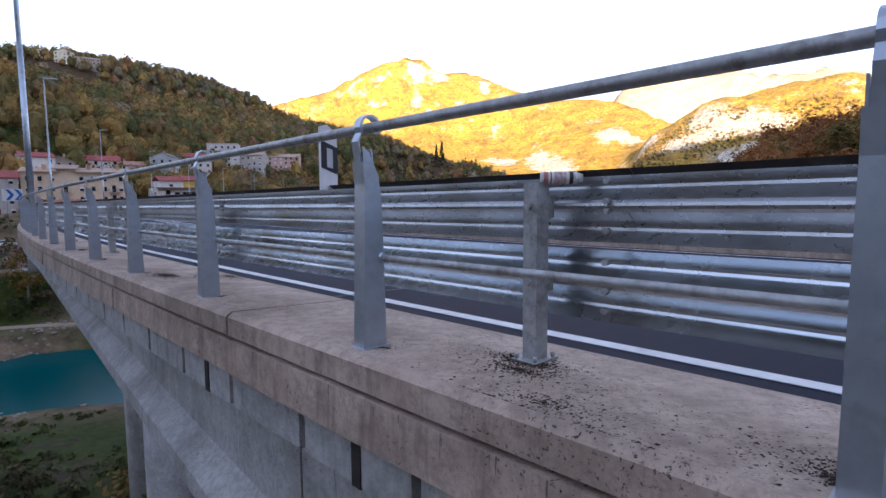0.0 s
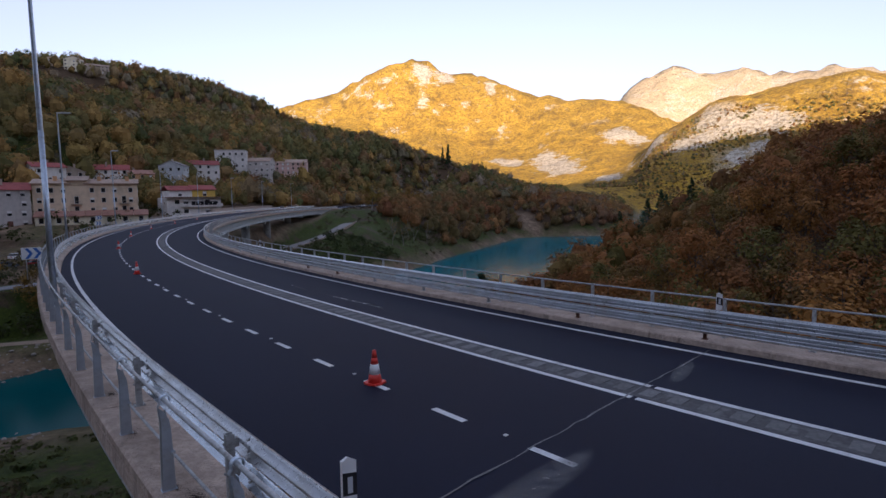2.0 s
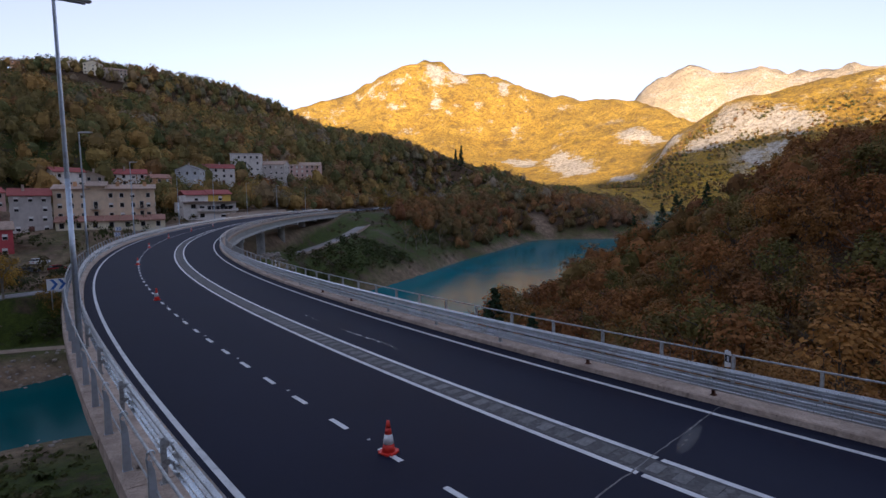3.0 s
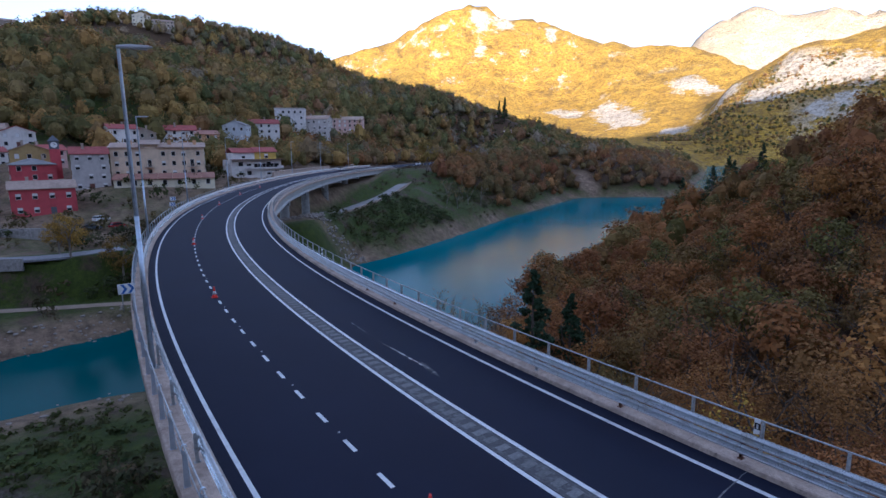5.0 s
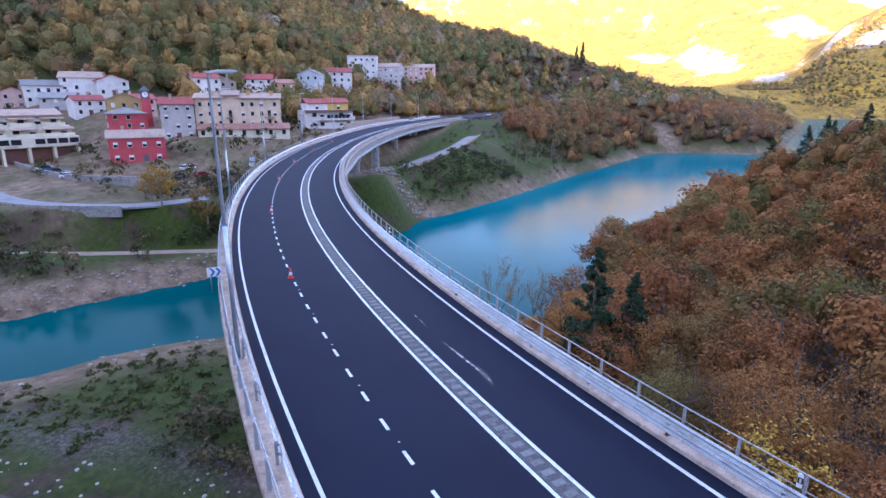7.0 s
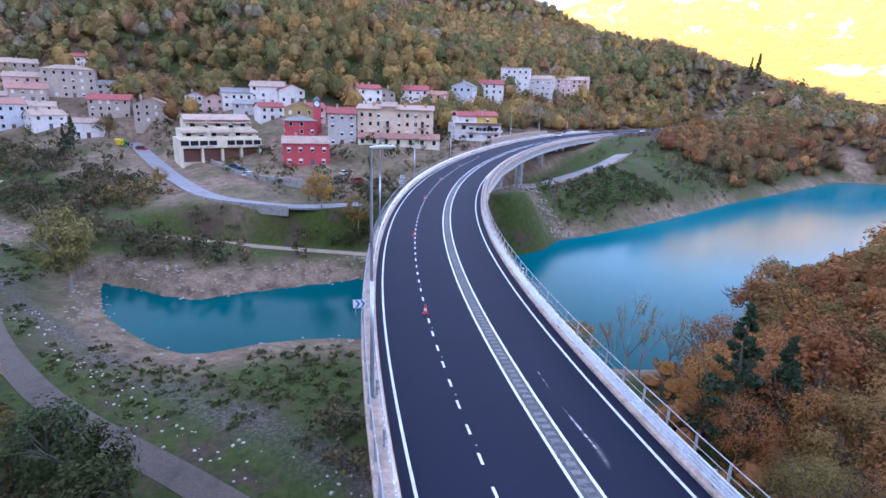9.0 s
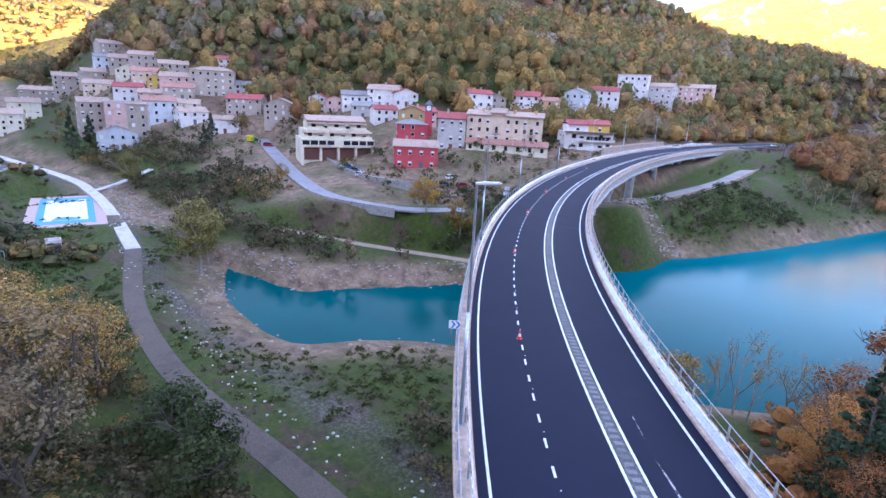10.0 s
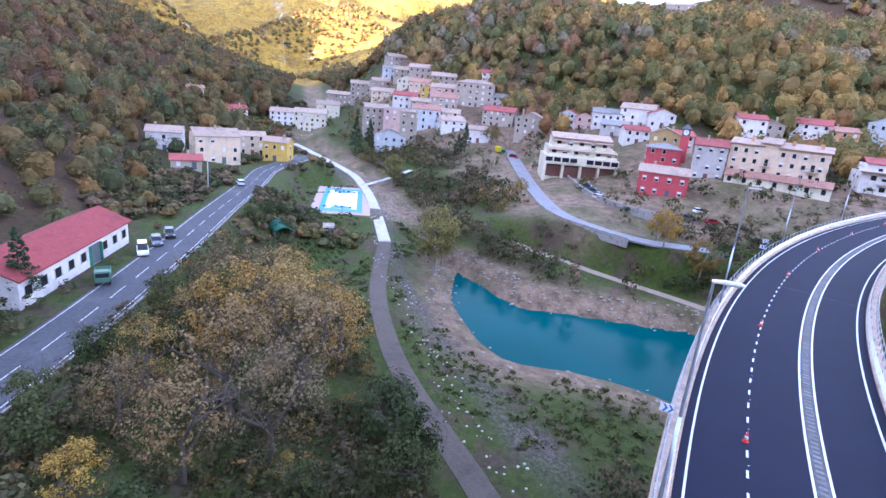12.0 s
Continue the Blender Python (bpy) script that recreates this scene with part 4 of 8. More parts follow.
def spray_can():
    ob = new("spray_can")
    bm = bmesh.new()
    tube(bm, (0, 0, 0), (0, 0, 0.145), 0.026, seg=20)
    bmesh.ops.bevel(bm, geom=[e for e in bm.edges if abs(e.verts[0].co.z - e.verts[1].co.z) < 1e-5], offset=0.005, segments=2, affect="EDGES")
    part("body", bm, surface("can_body", (0.72, 0.70, 0.68), (0.8, 0.78, 0.76), 20, 0.4), ob)
    for z0, z1, mat in ((0.012, 0.030, surface("can_foot", (0.45, 0.16, 0.15), (0.6, 0.3, 0.28), 40, 0.5)), (0.040, 0.044, BLACK), (0.055, 0.105, surface("can_print", (0.30, 0.16, 0.17), (0.72, 0.66, 0.66), 90, 0.5)), (0.118, 0.134, BLACK)):
        bm = bmesh.new()
        tube(bm, (0, 0, z0), (0, 0, z1), 0.0266, seg=20, cap=False)
        part("label_band", bm, mat, ob)
    bm = bmesh.new()
    tube(bm, (0, 0, 0.145), (0, 0, 0.152), 0.0275, 0.027, 20)
    tube(bm, (0, 0, 0.152), (0, 0, 0.176), 0.0225, 0.017, 20)
    tube(bm, (0, 0, 0.176), (0, 0, 0.178), 0.009, 0.009, 12)
    part("cap", bm, WHITE, ob, "white cap")
    bm = bmesh.new()
    tube(bm, (0, 0, 0.1782), (0, 0, 0.1795), 0.007, 0.006, 12)
    part("nozzle", bm, BLACK, ob)
    return tagged(ob, "white aerosol can lying on a barrier post", "spray can")


can = spray_can()
p0, p1 = at_road(-4.80, -3.69, 0.0), at_road(-5.0, -3.50, 0.0)
can.matrix_basis = Matrix.Translation(at_road(-4.86, -3.66, SLAB + 0.76 + 0.028)) @ Vector((p1.x - p0.x, p1.y - p0.y, 0)).to_track_quat("Z", "Y").to_matrix().to_4x4()


def lamp_post(s, height=11.2):
    ob = new("street_lamp")
    bm = bmesh.new()
    tube(bm, (0, 0, 0), (0, 0, height * 0.5), 0.095, 0.075, 14)
    tube(bm, (0, 0, height * 0.5), (0, 0, height), 0.075, 0.05, 14, cap=False)
    part("pole", bm, GALV, ob)
    bm = bmesh.new()
    box(bm, -0.2, 0.2, -0.2, 0.2, -0.01, 0.02)
    for x in (-0.15, 0.15):
        for y in (-0.15, 0.15):
            tube(bm, (x, y, 0.02), (x, y, 0.06), 0.02, seg=6)
    part("base_plate", bm, GALV_DULL, ob)
    bm = bmesh.new()
    lofted(bm, [(-0.06, 0.0), (0.35, 0.02), (0.95, 0.07), (1.02, 0.10), (0.9, 0.15), (0.3, 0.14), (-0.06, 0.08)], -0.15, 0.15)
    bmesh.ops.recalc_face_normals(bm, faces=bm.faces)
    bmesh.ops.bevel(bm, geom=[e for e in bm.edges if e.calc_length() > 0.25 and abs(e.verts[0].co.y - e.verts[1].co.y) < 1e-5], offset=0.035, segments=2, affect="EDGES")
    head = part("lamp_head", bm, surface("lamp_head", (0.62, 0.63, 0.64), (0.74, 0.75, 0.76), 6, 0.4), ob, "pale grey lamp head")
    head.location.z = height
    bm = bmesh.new()
    box(bm, 0.35, 0.85, -0.1, 0.1, -0.012, 0.03)
    glass = part("lens", bm, surface("lamp_lens", (0.4, 0.41, 0.42), (0.5, 0.51, 0.52), 20, 0.15), head)
    glass.location.z = 0.02
    ob.matrix_basis = pose_road(s, -3.87, SLAB)
    return tagged(ob, "tall slender galvanised street lamp beside the parapet", "street lamp", "lamps along the bridge")


lamp = lamp_post(14.4)
for s in (49.2, 84.0, 118.5, 150.0, 185.0, 220.0, 255.0):
    copy_thing(lamp, pose_road(s, -3.87 if s < END else -5.0, SLAB))
bracket = surface("sign_blue", (0.03, 0.12, 0.42), (0.05, 0.17, 0.5), 6, 0.4)


def chevron_sign(s, h=1.05, turn=0.0):
    ob = new("chevron_sign")
    bm = bmesh.new()
    box(bm, -0.36, 0.36, -0.012, 0.012, 0, 0.52)
    part("panel", bm, surface("sign_white", (0.72, 0.75, 0.76), (0.8, 0.82, 0.83), 5, 0.35), ob)
    for x in (-0.24, 0.06):
        bm = bmesh.new()
        lofted(bm, [(x, 0.03), (x + 0.13, 0.03), (x + 0.30, 0.26), (x + 0.13, 0.49), (x, 0.49), (x + 0.17, 0.26)], -0.017, -0.0125)
        bmesh.ops.recalc_face_normals(bm, faces=bm.faces)
        part("arrow", bm, bracket, ob, "blue arrow")
    for x in (-0.2, 0.2):
        bm = bmesh.new()
        tube(bm, (x, 0.03, -0.9), (x, 0.03, 0.5), 0.022, seg=10)
        part("stay", bm, GALV_DULL, ob)
    ob.matrix_basis = pose_road(s, -4.35, h, turn)
    return tagged(ob, "white bend marker sign with blue arrows above the parapet", "road sign", "bend markers")


marker = chevron_sign(23.0)
copy_thing(marker, pose_road(74.8, -4.35, 1.05))
copy_thing(marker, pose_road(75.6, -4.35, 1.75))

# dry dirt and leaf crumbs round the post feet
def crumbs(name, label, spots, seed):
    rnd = random.Random(seed)
    verts, faces = [], []
    for s, d, n, spread in spots:
        for _ in range(int(2.2 * n)):
            r = abs(rnd.gauss(0, spread)) * (0.35 + 0.65 * rnd.random())
            a = rnd.random() * math.tau
            c = at_road(s + 1.4 * r * math.cos(a), min(-3.37, max(-4.18, d + 0.6 * r * math.sin(a))), SLAB + 0.001)
            q = rnd.uniform(0.001, 0.0036) + 0.005 * rnd.random() ** 6
            k = len(verts)
            t = rnd.random() * math.tau
            for j in range(3):
                u = t + j * math.tau / 3 + rnd.uniform(-0.4, 0.4)
                verts.append((c.x + q * 1.4 * math.cos(u), c.y + q * math.sin(u), c.z))
            verts.append((c.x + q * rnd.uniform(-0.6, 0.6), c.y + q * rnd.uniform(-0.6, 0.6), c.z + q * 0.5))
            faces += [(k, k + 1, k + 3), (k + 1, k + 2, k + 3), (k + 2, k, k + 3)]
    return tagged(new(name, from_lists(name, verts, faces, DEBRIS)), label, "debris", kind="stuff")


crumbs("dry_dirt", "dark dry dirt and moss crumbs on the kerb slab", [(-4.84, -3.72, 1100, 0.12), (-4.9, -3.85, 500, 0.16), (-4.2, -4.05, 500, 0.05), (-6.03, -4.02, 800, 0.07), (-6.0, -3.95, 300, 0.2), (-0.6, -3.9, 900, 0.16), (-0.2, -4.0, 300, 0.06), (-2.2, -4.0, 300, 0.05), (1.8, -4.0, 400, 0.1), (3.8, -3.9, 400, 0.12), (-5.2, -4.1, 300, 0.3), (-1.0, -3.44, 400, 0.3)], 4)


# dark drip streaks and cracks on the outer face, and the full-height joint in the web
STREAK = surface("drip_streak", (0.055, 0.05, 0.045), (0.13, 0.12, 0.11), 20, 0.95)


def streaks():
    rnd = random.Random(9)
    verts, faces = [], []
    for _ in range(420):
        s = rnd.uniform(-8, 46)
        low = rnd.random() < 0.55
        if low:
            h0, run, lean = rnd.uniform(-0.62, -1.0), rnd.uniform(0.05, 0.35), 0.0
            w = rnd.uniform(0.0015, 0.004)
            span = [q for q in SPANS if q[0] <= s < q[1]]
            if not span:
                continue
            k = len(verts)
            verts += [tuple(on_chord(*span[0], s + o, -3.743, h0 - z)) for o, z in ((-w, 0), (w, 0), (w * 0.4 - 0.02, run), (-w * 0.4 - 0.02, run))]
            faces.append((k, k + 1, k + 2, k + 3))
            continue
        else:
            d, h0, run, lean = -4.2395, rnd.uniform(-0.082, -0.10), rnd.uniform(0.02, 0.12), -0.045
            w = rnd.uniform(0.001, 0.0032)
        if not low:
            d = -4.2405 if rnd.random() < 0.5 else -4.2500
        k = len(verts)
        verts += [tuple(at_road(s - w, d, h0)), tuple(at_road(s + w, d, h0)), tuple(at_road(s + w * 0.3, d + lean * run, h0 - run)), tuple(at_road(s - w * 0.3, d + lean * run, h0 - run))]
        faces.append((k, k + 1, k + 2, k + 3))
    ob = new("drip_streaks", from_lists("drip_streaks", verts, faces, STREAK))
    ob.parent = bridge
    tagged(ob, "dark drip streaks on the edge beams", kind="stuff")


streaks()
# raised dark strips drawn as the shade inside open slots
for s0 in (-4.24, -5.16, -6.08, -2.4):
    swept("corbel_slot", [(-4.165, -0.335), (-4.176, -0.335), (-4.176, -0.57), (-4.165, -0.57)], s0 - 0.005, s0 + 0.065, CONCRETE_SHADED, 1.0, parent=bridge)

# ---- houses ----
PLASTER = {k: surface("plaster_" + k, tuple(0.82 * v for v in c), c, 0.7, 0.9, grain=25, depth=0.006, stain=tuple(0.62 * v for v in c), stain_scale=0.25, vary=0.08) for k, c in dict(
    beige=(0.76, 0.60, 0.43), cream=(0.80, 0.73, 0.55), white=(0.84, 0.795, 0.755), red=(0.58, 0.095, 0.11), ochre=(0.50, 0.36, 0.15), orange=(0.70, 0.40, 0.21),
    grey=(0.60, 0.56, 0.53), stone=(0.49, 0.41, 0.335), blue=(0.64, 0.67, 0.70), pink=(0.70, 0.48, 0.42), yellow=(0.68, 0.46, 0.10)).items()}
TILES = {k: surface("tiles_" + k, tuple(0.7 * v for v in c), c, 1.6, 0.9, grain=9, depth=0.05, stain=tuple(0.55 * v for v in c), stain_scale=0.35, vary=0.12) for k, c in dict(
    terracotta=(0.47, 0.25, 0.19), pale=(0.50, 0.37, 0.29), red=(0.42, 0.11, 0.10), dark_red=(0.30, 0.055, 0.055), grey=(0.33, 0.32, 0.31), brown=(0.30, 0.17, 0.13)).items()}
FRAME = surface("window_frame", (0.55, 0.53, 0.5), (0.68, 0.66, 0.63), 8, 0.6)
SHUTTER = surface("white_shutter", (0.68, 0.67, 0.66), (0.78, 0.77, 0.76), 6, 0.6)
DOOR_BROWN = surface("brown_door", (0.12, 0.05, 0.035), (0.19, 0.085, 0.06), 5, 0.7, stretch=(6, 1, 0.4))
DOOR_GREY = surface("grey_door", (0.09, 0.10, 0.12), (0.14, 0.15, 0.17), 5, 0.6)


def glass_material():
    m, n, l, b = nodes_of("window_glass")
    b.inputs["Base Color"].default_value = (0.022, 0.024, 0.028, 1)
    b.inputs["Roughness"].default_value = 0.08
    return m


GLASS = glass_material()


def lofted_x(bm, profile, x0, x1):
    a = [bm.verts.new((x0, y, z)) for y, z in profile]
    b = [bm.verts.new((x1, y, z)) for y, z in profile]
    k = len(profile)
    for i in range(k):
        bm.faces.new((a[i], a[(i + 1) % k], b[(i + 1) % k], b[i]))
    bm.faces.new(a[::-1])
    bm.faces.new(b)


def window_meshes(w, h, shut):
    bm = bmesh.new()
    # one frame: an outer ring with a sill lip, joined all round
    ring = ((-w / 2 - 0.09, -0.09), (w / 2 + 0.09, -0.09), (w / 2 + 0.09, h + 0.09), (-w / 2 - 0.09, h + 0.09))
    hole = ((-w / 2, 0.0), (w / 2, 0.0), (w / 2, h), (-w / 2, h))
    rows = [[bm.verts.new((x, y, z)) for x, z in loop] for y, loop in ((0.02, ring), (-0.07, ring), (-0.07, hole), (0.02, hole))]
    for i in range(4):
        j = (i + 1) % 4
        for p, q in zip(rows, rows[1:]):
            bm.faces.new((p[i], p[j], q[j], q[i]))
    rows[1][0].co.y = rows[1][1].co.y = -0.16
    frame_mesh = mesh_of("window", bm, FRAME)
    bm = bmesh.new()
    box(bm, -w / 2, w / 2, -0.02, 0.01, 0.0, h)
    pane = mesh_of("pane", bm, GLASS)
    bm = bmesh.new()
    z0 = h * (1 - shut)
    k = max(1, int(h * shut / 0.12))
    prof = []
    for i in range(k):
        a, b = z0 + (h - z0) * i / k, z0 + (h - z0) * (i + 1) / k
        prof += [(-0.028, a), (-0.045, a + 0.02), (-0.040, b - 0.01)]
    lofted_x(bm, prof + [(-0.022, h), (-0.022, z0)], -w / 2, w / 2)
    blind = mesh_of("roller_blind", bm, SHUTTER) if shut else None
    return frame_mesh, pane, blind


WIN = {(w, h, s): window_meshes(w, h, s) for w, h in ((1.0, 1.3), (1.1, 1.5), (0.9, 1.0), (1.5, 1.4), (1.0, 2.1), (2.4, 1.5)) for s in (0, 0.45, 1.0)}


def window(parent, x, y, z, turn=0.0, size=(1.0, 1.3), shut=0.0):
    f, p, b = WIN[(*size, shut)]
    ob = new("window", f)
    ob.parent = parent
    ob.matrix_basis = pose(x, y, z, 0, 0, turn)
    q = new("pane", p)
    q.parent = ob
    if b:
        q = new("roller_blind", b)
        q.parent = ob
    return ob


def roof_mesh(kind, w, dp, h, rise, over, material):
    bm = bmesh.new()
    t = 0.2
    if kind in ("side", "front"):
        span, run = (dp, w) if kind == "side" else (w, dp)
        k = rise / (span / 2)
        prof = [(-over, h - over * k), (span / 2, h + rise), (span + over, h - over * k), (span + over, h - over * k + t), (span / 2, h + rise + t), (-over, h - over * k + t)]
        a, b = [], []
        for u, z in prof:
            if kind == "side":
                a.append(bm.verts.new((-w / 2 - over, u, z)))
                b.append(bm.verts.new((w / 2 + over, u, z)))
            else:
                a.append(bm.verts.new((u - w / 2, -over, z)))
                b.append(bm.verts.new((u - w / 2, dp + over, z)))
        for i in range(6):
            bm.faces.new((a[i], a[(i + 1) % 6], b[(i + 1) % 6], b[i]))
        bm.faces.new((a[0], a[1], a[4], a[5]))
        bm.faces.new((a[1], a[2], a[3], a[4]))
        bm.faces.new((b[0], b[5], b[4], b[1]))
        bm.faces.new((b[1], b[4], b[3], b[2]))
    elif kind == "hip":
        x, y0, y1 = w / 2 + over, -over, dp + over
        low = [bm.verts.new(p) for p in ((-x, y0, h), (x, y0, h), (x, y1, h), (-x, y1, h))]
        mid = [bm.verts.new(p) for p in ((-x, y0, h + t), (x, y0, h + t), (x, y1, h + t), (-x, y1, h + t))]
        r = max(0.05, (w - dp) / 2)
        tops = [bm.verts.new((-r, dp / 2, h + rise + t)), bm.verts.new((r, dp / 2, h + rise + t))]
        bm.faces.new(low[::-1])
        for i in range(4):
            bm.faces.new((low[i], low[(i + 1) % 4], mid[(i + 1) % 4], mid[i]))
        bm.faces.new((mid[0], mid[1], tops[1], tops[0]))
        bm.faces.new((mid[1], mid[2], tops[1]))
        bm.faces.new((mid[2], mid[3], tops[0], tops[1]))
        bm.faces.new((mid[3], mid[0], tops[0]))
    else:
        box(bm, -w / 2 - 0.2, w / 2 + 0.2, -0.2, dp + 0.2, h, h + 0.25)
        box(bm, -w / 2 - 0.2, w / 2 + 0.2, -0.2, 0.0, h + 0.25, h + 0.7)
        box(bm, -w / 2 - 0.2, w / 2 + 0.2, dp, dp + 0.2, h + 0.25, h + 0.7)
        box(bm, -w / 2 - 0.2, -w / 2, 0.0, dp, h + 0.25, h + 0.7)
        box(bm, w / 2, w / 2 + 0.2, 0.0, dp, h + 0.25, h + 0.7)
    bmesh.ops.recalc_face_normals(bm, faces=bm.faces)
    return mesh_of("roof", bm, material)


def wall_mesh(kind, w, dp, h, rise, material):
    bm = bmesh.new()
    if kind == "side":
        lofted_x(bm, [(0, -4), (dp, -4), (dp, h), (dp / 2, h + rise), (0, h)], -w / 2, w / 2)
    elif kind == "front":
        lofted(bm, [(-w / 2, -4), (w / 2, -4), (w / 2, h), (0, h + rise), (-w / 2, h)], 0, dp)
    else:
        box(bm, -w / 2, w / 2, 0, dp, -4, h)
    bmesh.ops.recalc_face_normals(bm, faces=bm.faces)
    return mesh_of("wall", bm, material)


VIEW_FROM = (0.5, 0.0)       # the village looks down towards the bridge head
house_count = [0]


def stand(ob, x, y, z, turn):
    t = math.atan2(VIEW_FROM[0] - x, -(VIEW_FROM[1] - y))
    ob.matrix_basis = Matrix.Translation((x, y, z)) @ Matrix.Rotation(t + radians(turn), 4, "Z")


def house(x, y, z, turn, w, dp, h, walls, tiles, kind, label, shut=0.0, name="house", size=(1.0, 1.3)):
    house_count[0] += 1
    rnd = random.Random(house_count[0])
    ob = new(name)
    rise = {"side": 0.2 * dp, "front": 0.2 * w, "hip": 0.18 * min(w, dp), "flat": 0}[kind]
    q = new("wall", wall_mesh(kind, w, dp, h, rise, PLASTER[walls]))
    q.parent = ob
    q = new("roof", roof_mesh(kind, w, dp, h, rise, 0.45, TILES[tiles] if kind != "flat" else PLASTER["grey"]))
    q.parent = ob
    if kind != "flat":
        bm = bmesh.new()
        cx, cy = w * rnd.uniform(-0.3, 0.3), dp * rnd.uniform(0.3, 0.6)
        box(bm, cx - 0.35, cx + 0.35, cy - 0.3, cy + 0.3, h, h + rise + 1.0)
        box(bm, cx - 0.45, cx + 0.45, cy - 0.4, cy + 0.4, h + rise + 1.0, h + rise + 1.15)
        c = part("chimney", bm, PLASTER["stone"], q)
    floors = max(1, int(round(h / 3.0)))
    step = h / floors
    n = max(2, int(w / 3.0))
    for f in range(floors):
        for i in range(n):
            xx = (i + 0.5) / n * w - w / 2 + rnd.uniform(-0.15, 0.15)
            if f == 0 and i == n // 2:
                bm = bmesh.new()
                box(bm, xx - 0.55, xx + 0.55, -0.06, 0.02, 0, 2.1)
                box(bm, xx - 0.65, xx - 0.55, -0.1, 0.02, 0, 2.2)
                box(bm, xx + 0.55, xx + 0.65, -0.1, 0.02, 0, 2.2)
                box(bm, xx - 0.65, xx + 0.65, -0.1, 0.02, 2.1, 2.25)
                part("door", bm, DOOR_BROWN if rnd.random() < 0.6 else DOOR_GREY, ob)
                continue
            if rnd.random() < 0.9:
                window(ob, xx, -0.012, f * step + 1.0, 0, size, rnd.choice((0.0, 0.0, 0.0, 0.0, 0.45, 1.0)) if shut == 0 else shut)
        for i in range(max(1, int(dp / 4.0))):
            yy = (i + 0.5) / max(1, int(dp / 4.0)) * dp
            if rnd.random() < 0.75:
                window(ob, w / 2 + 0.012, yy, f * step + 1.0, 90, size, rnd.choice((0.0, 0.0, 0.0, 0.45)))
            if rnd.random() < 0.75:
                window(ob, -w / 2 - 0.012, yy, f * step + 1.0, -90, size, rnd.choice((0.0, 0.0, 0.0, 0.45)))
    stand(ob, x, y, z, turn)
    return tagged(ob, label, "house", "village houses")


def slab(bm, x0, x1, y0, y1, z0, z1, drop=0.0):
    """A slab that slopes down by drop towards its front."""
    for v in box(bm, x0, x1, y0, y1, z0, z1):
        if v.co.y < (y0 + y1) / 2:
            v.co.z -= drop


def garage_block(x, y, z, turn, w):
    """Cream apartment block: garages below, a strip of windows, stepped terraces with tiled canopies."""
    ob = new("apartment_building")
    dp = 14.0
    levels = ((0, 4.6, 0.0, 0.0), (4.6, 7.4, -1.1, 0.0), (7.4, 10.4, 1.4, 1.2), (10.4, 13.4, 3.2, 2.8))
    for k, (z0, z1, y0, inset) in enumerate(levels):
        bm = bmesh.new()
        box(bm, -w / 2 + inset, w / 2 - inset, y0 + (0.6 if k == 0 else 0), dp, z0 - (4 if k == 0 else 0), z1)
        part("wall", bm, PLASTER["cream"], ob)
    for i in range(5):
        xx = -w / 2 + 0.4 + i * (w - 0.8) / 4
        bm = bmesh.new()
        box(bm, xx - 0.35, xx + 0.35, -1.0, 0.6, -3, 4.6)
        part("pillar", bm, PLASTER["cream"], ob)
        if i < 4:
            x0, x1 = xx + 0.5, xx + (w - 0.8) / 4 - 0.5
            bm = bmesh.new()
            n = int((x1 - x0) / 0.4)
            edge = []
            for j in range(n):
                a, b = x0 + j * (x1 - x0) / n, x0 + (j + 1) * (x1 - x0) / n
                edge += [(a, 0.53), (a + 0.03, 0.45), (b - 0.03, 0.45)]
            edge += [(x1, 0.53), (x1, 0.58), (x0, 0.58)]
            low, top = [bm.verts.new((u, v, 0)) for u, v in edge], [bm.verts.new((u, v, 4.2)) for u, v in edge]
            for j in range(len(edge)):
                q = (j + 1) % len(edge)
                bm.faces.new((low[j], low[q], top[q], top[j]))
            bm.faces.new(top)
            part("garage_door", bm, DOOR_BROWN, ob)
    for i in range(9):
        xx = -w / 2 + (i + 0.5) * w / 9
        if i not in (4,):
            window(ob, xx, -1.112, 5.4, 0, (2.4, 1.5), 0.0)
    for z0, y0, inset, n in ((7.4, 1.4, 1.2, 6), (10.4, 3.2, 2.8, 5)):
        for i in range(n):
            window(ob, -w / 2 + inset + (i + 0.5) * (w - 2 * inset) / n, y0 - 0.012, z0 + 0.5, 0, (1.5, 1.4), (0.0, 0.45)[i % 2])
        for x0, x1 in ((-w / 2 + inset - 0.6, -w * 0.17), (-w * 0.12, w * 0.12), (w * 0.17, w / 2 - inset + 0.6)):
            bm = bmesh.new()
            slab(bm, x0, x1, y0 - 1.6, y0 + 0.1, z0 + 2.45, z0 + 2.65, 0.5)
            part("canopy", bm, TILES["pale"], ob, "tiled canopy")
            bm = bmesh.new()
            box(bm, x0 + 0.1, x1 - 0.1, y0 - 1.75, y0 - 1.6, z0, z0 + 0.95)
            part("terrace_wall", bm, PLASTER["cream"], ob)
    bm = bmesh.new()
    slab(bm, -w / 2 + 2.2, w / 2 - 2.2, 2.4, dp / 2 + 1.7, 14.9, 15.15, 1.6)
    part("roof", bm, TILES["pale"], ob)
    bm = bmesh.new()
    for v in box(bm, -w / 2 + 2.2, w / 2 - 2.2, dp / 2 + 1.7, dp + 0.5, 14.9, 15.15):
        if v.co.y > dp:
            v.co.z -= 1.5
    part("roof", bm, TILES["pale"], ob)
    bm = bmesh.new()
    lofted_x(bm, [(3.2, 13.3), (dp, 13.3), (dp, 13.4), (dp / 2 + 1.7, 14.88), (3.2, 13.4)], -w / 2 + 2.8, w / 2 - 2.8)
    part("gable", bm, PLASTER["cream"], ob)
    stand(ob, x, y, z, turn)
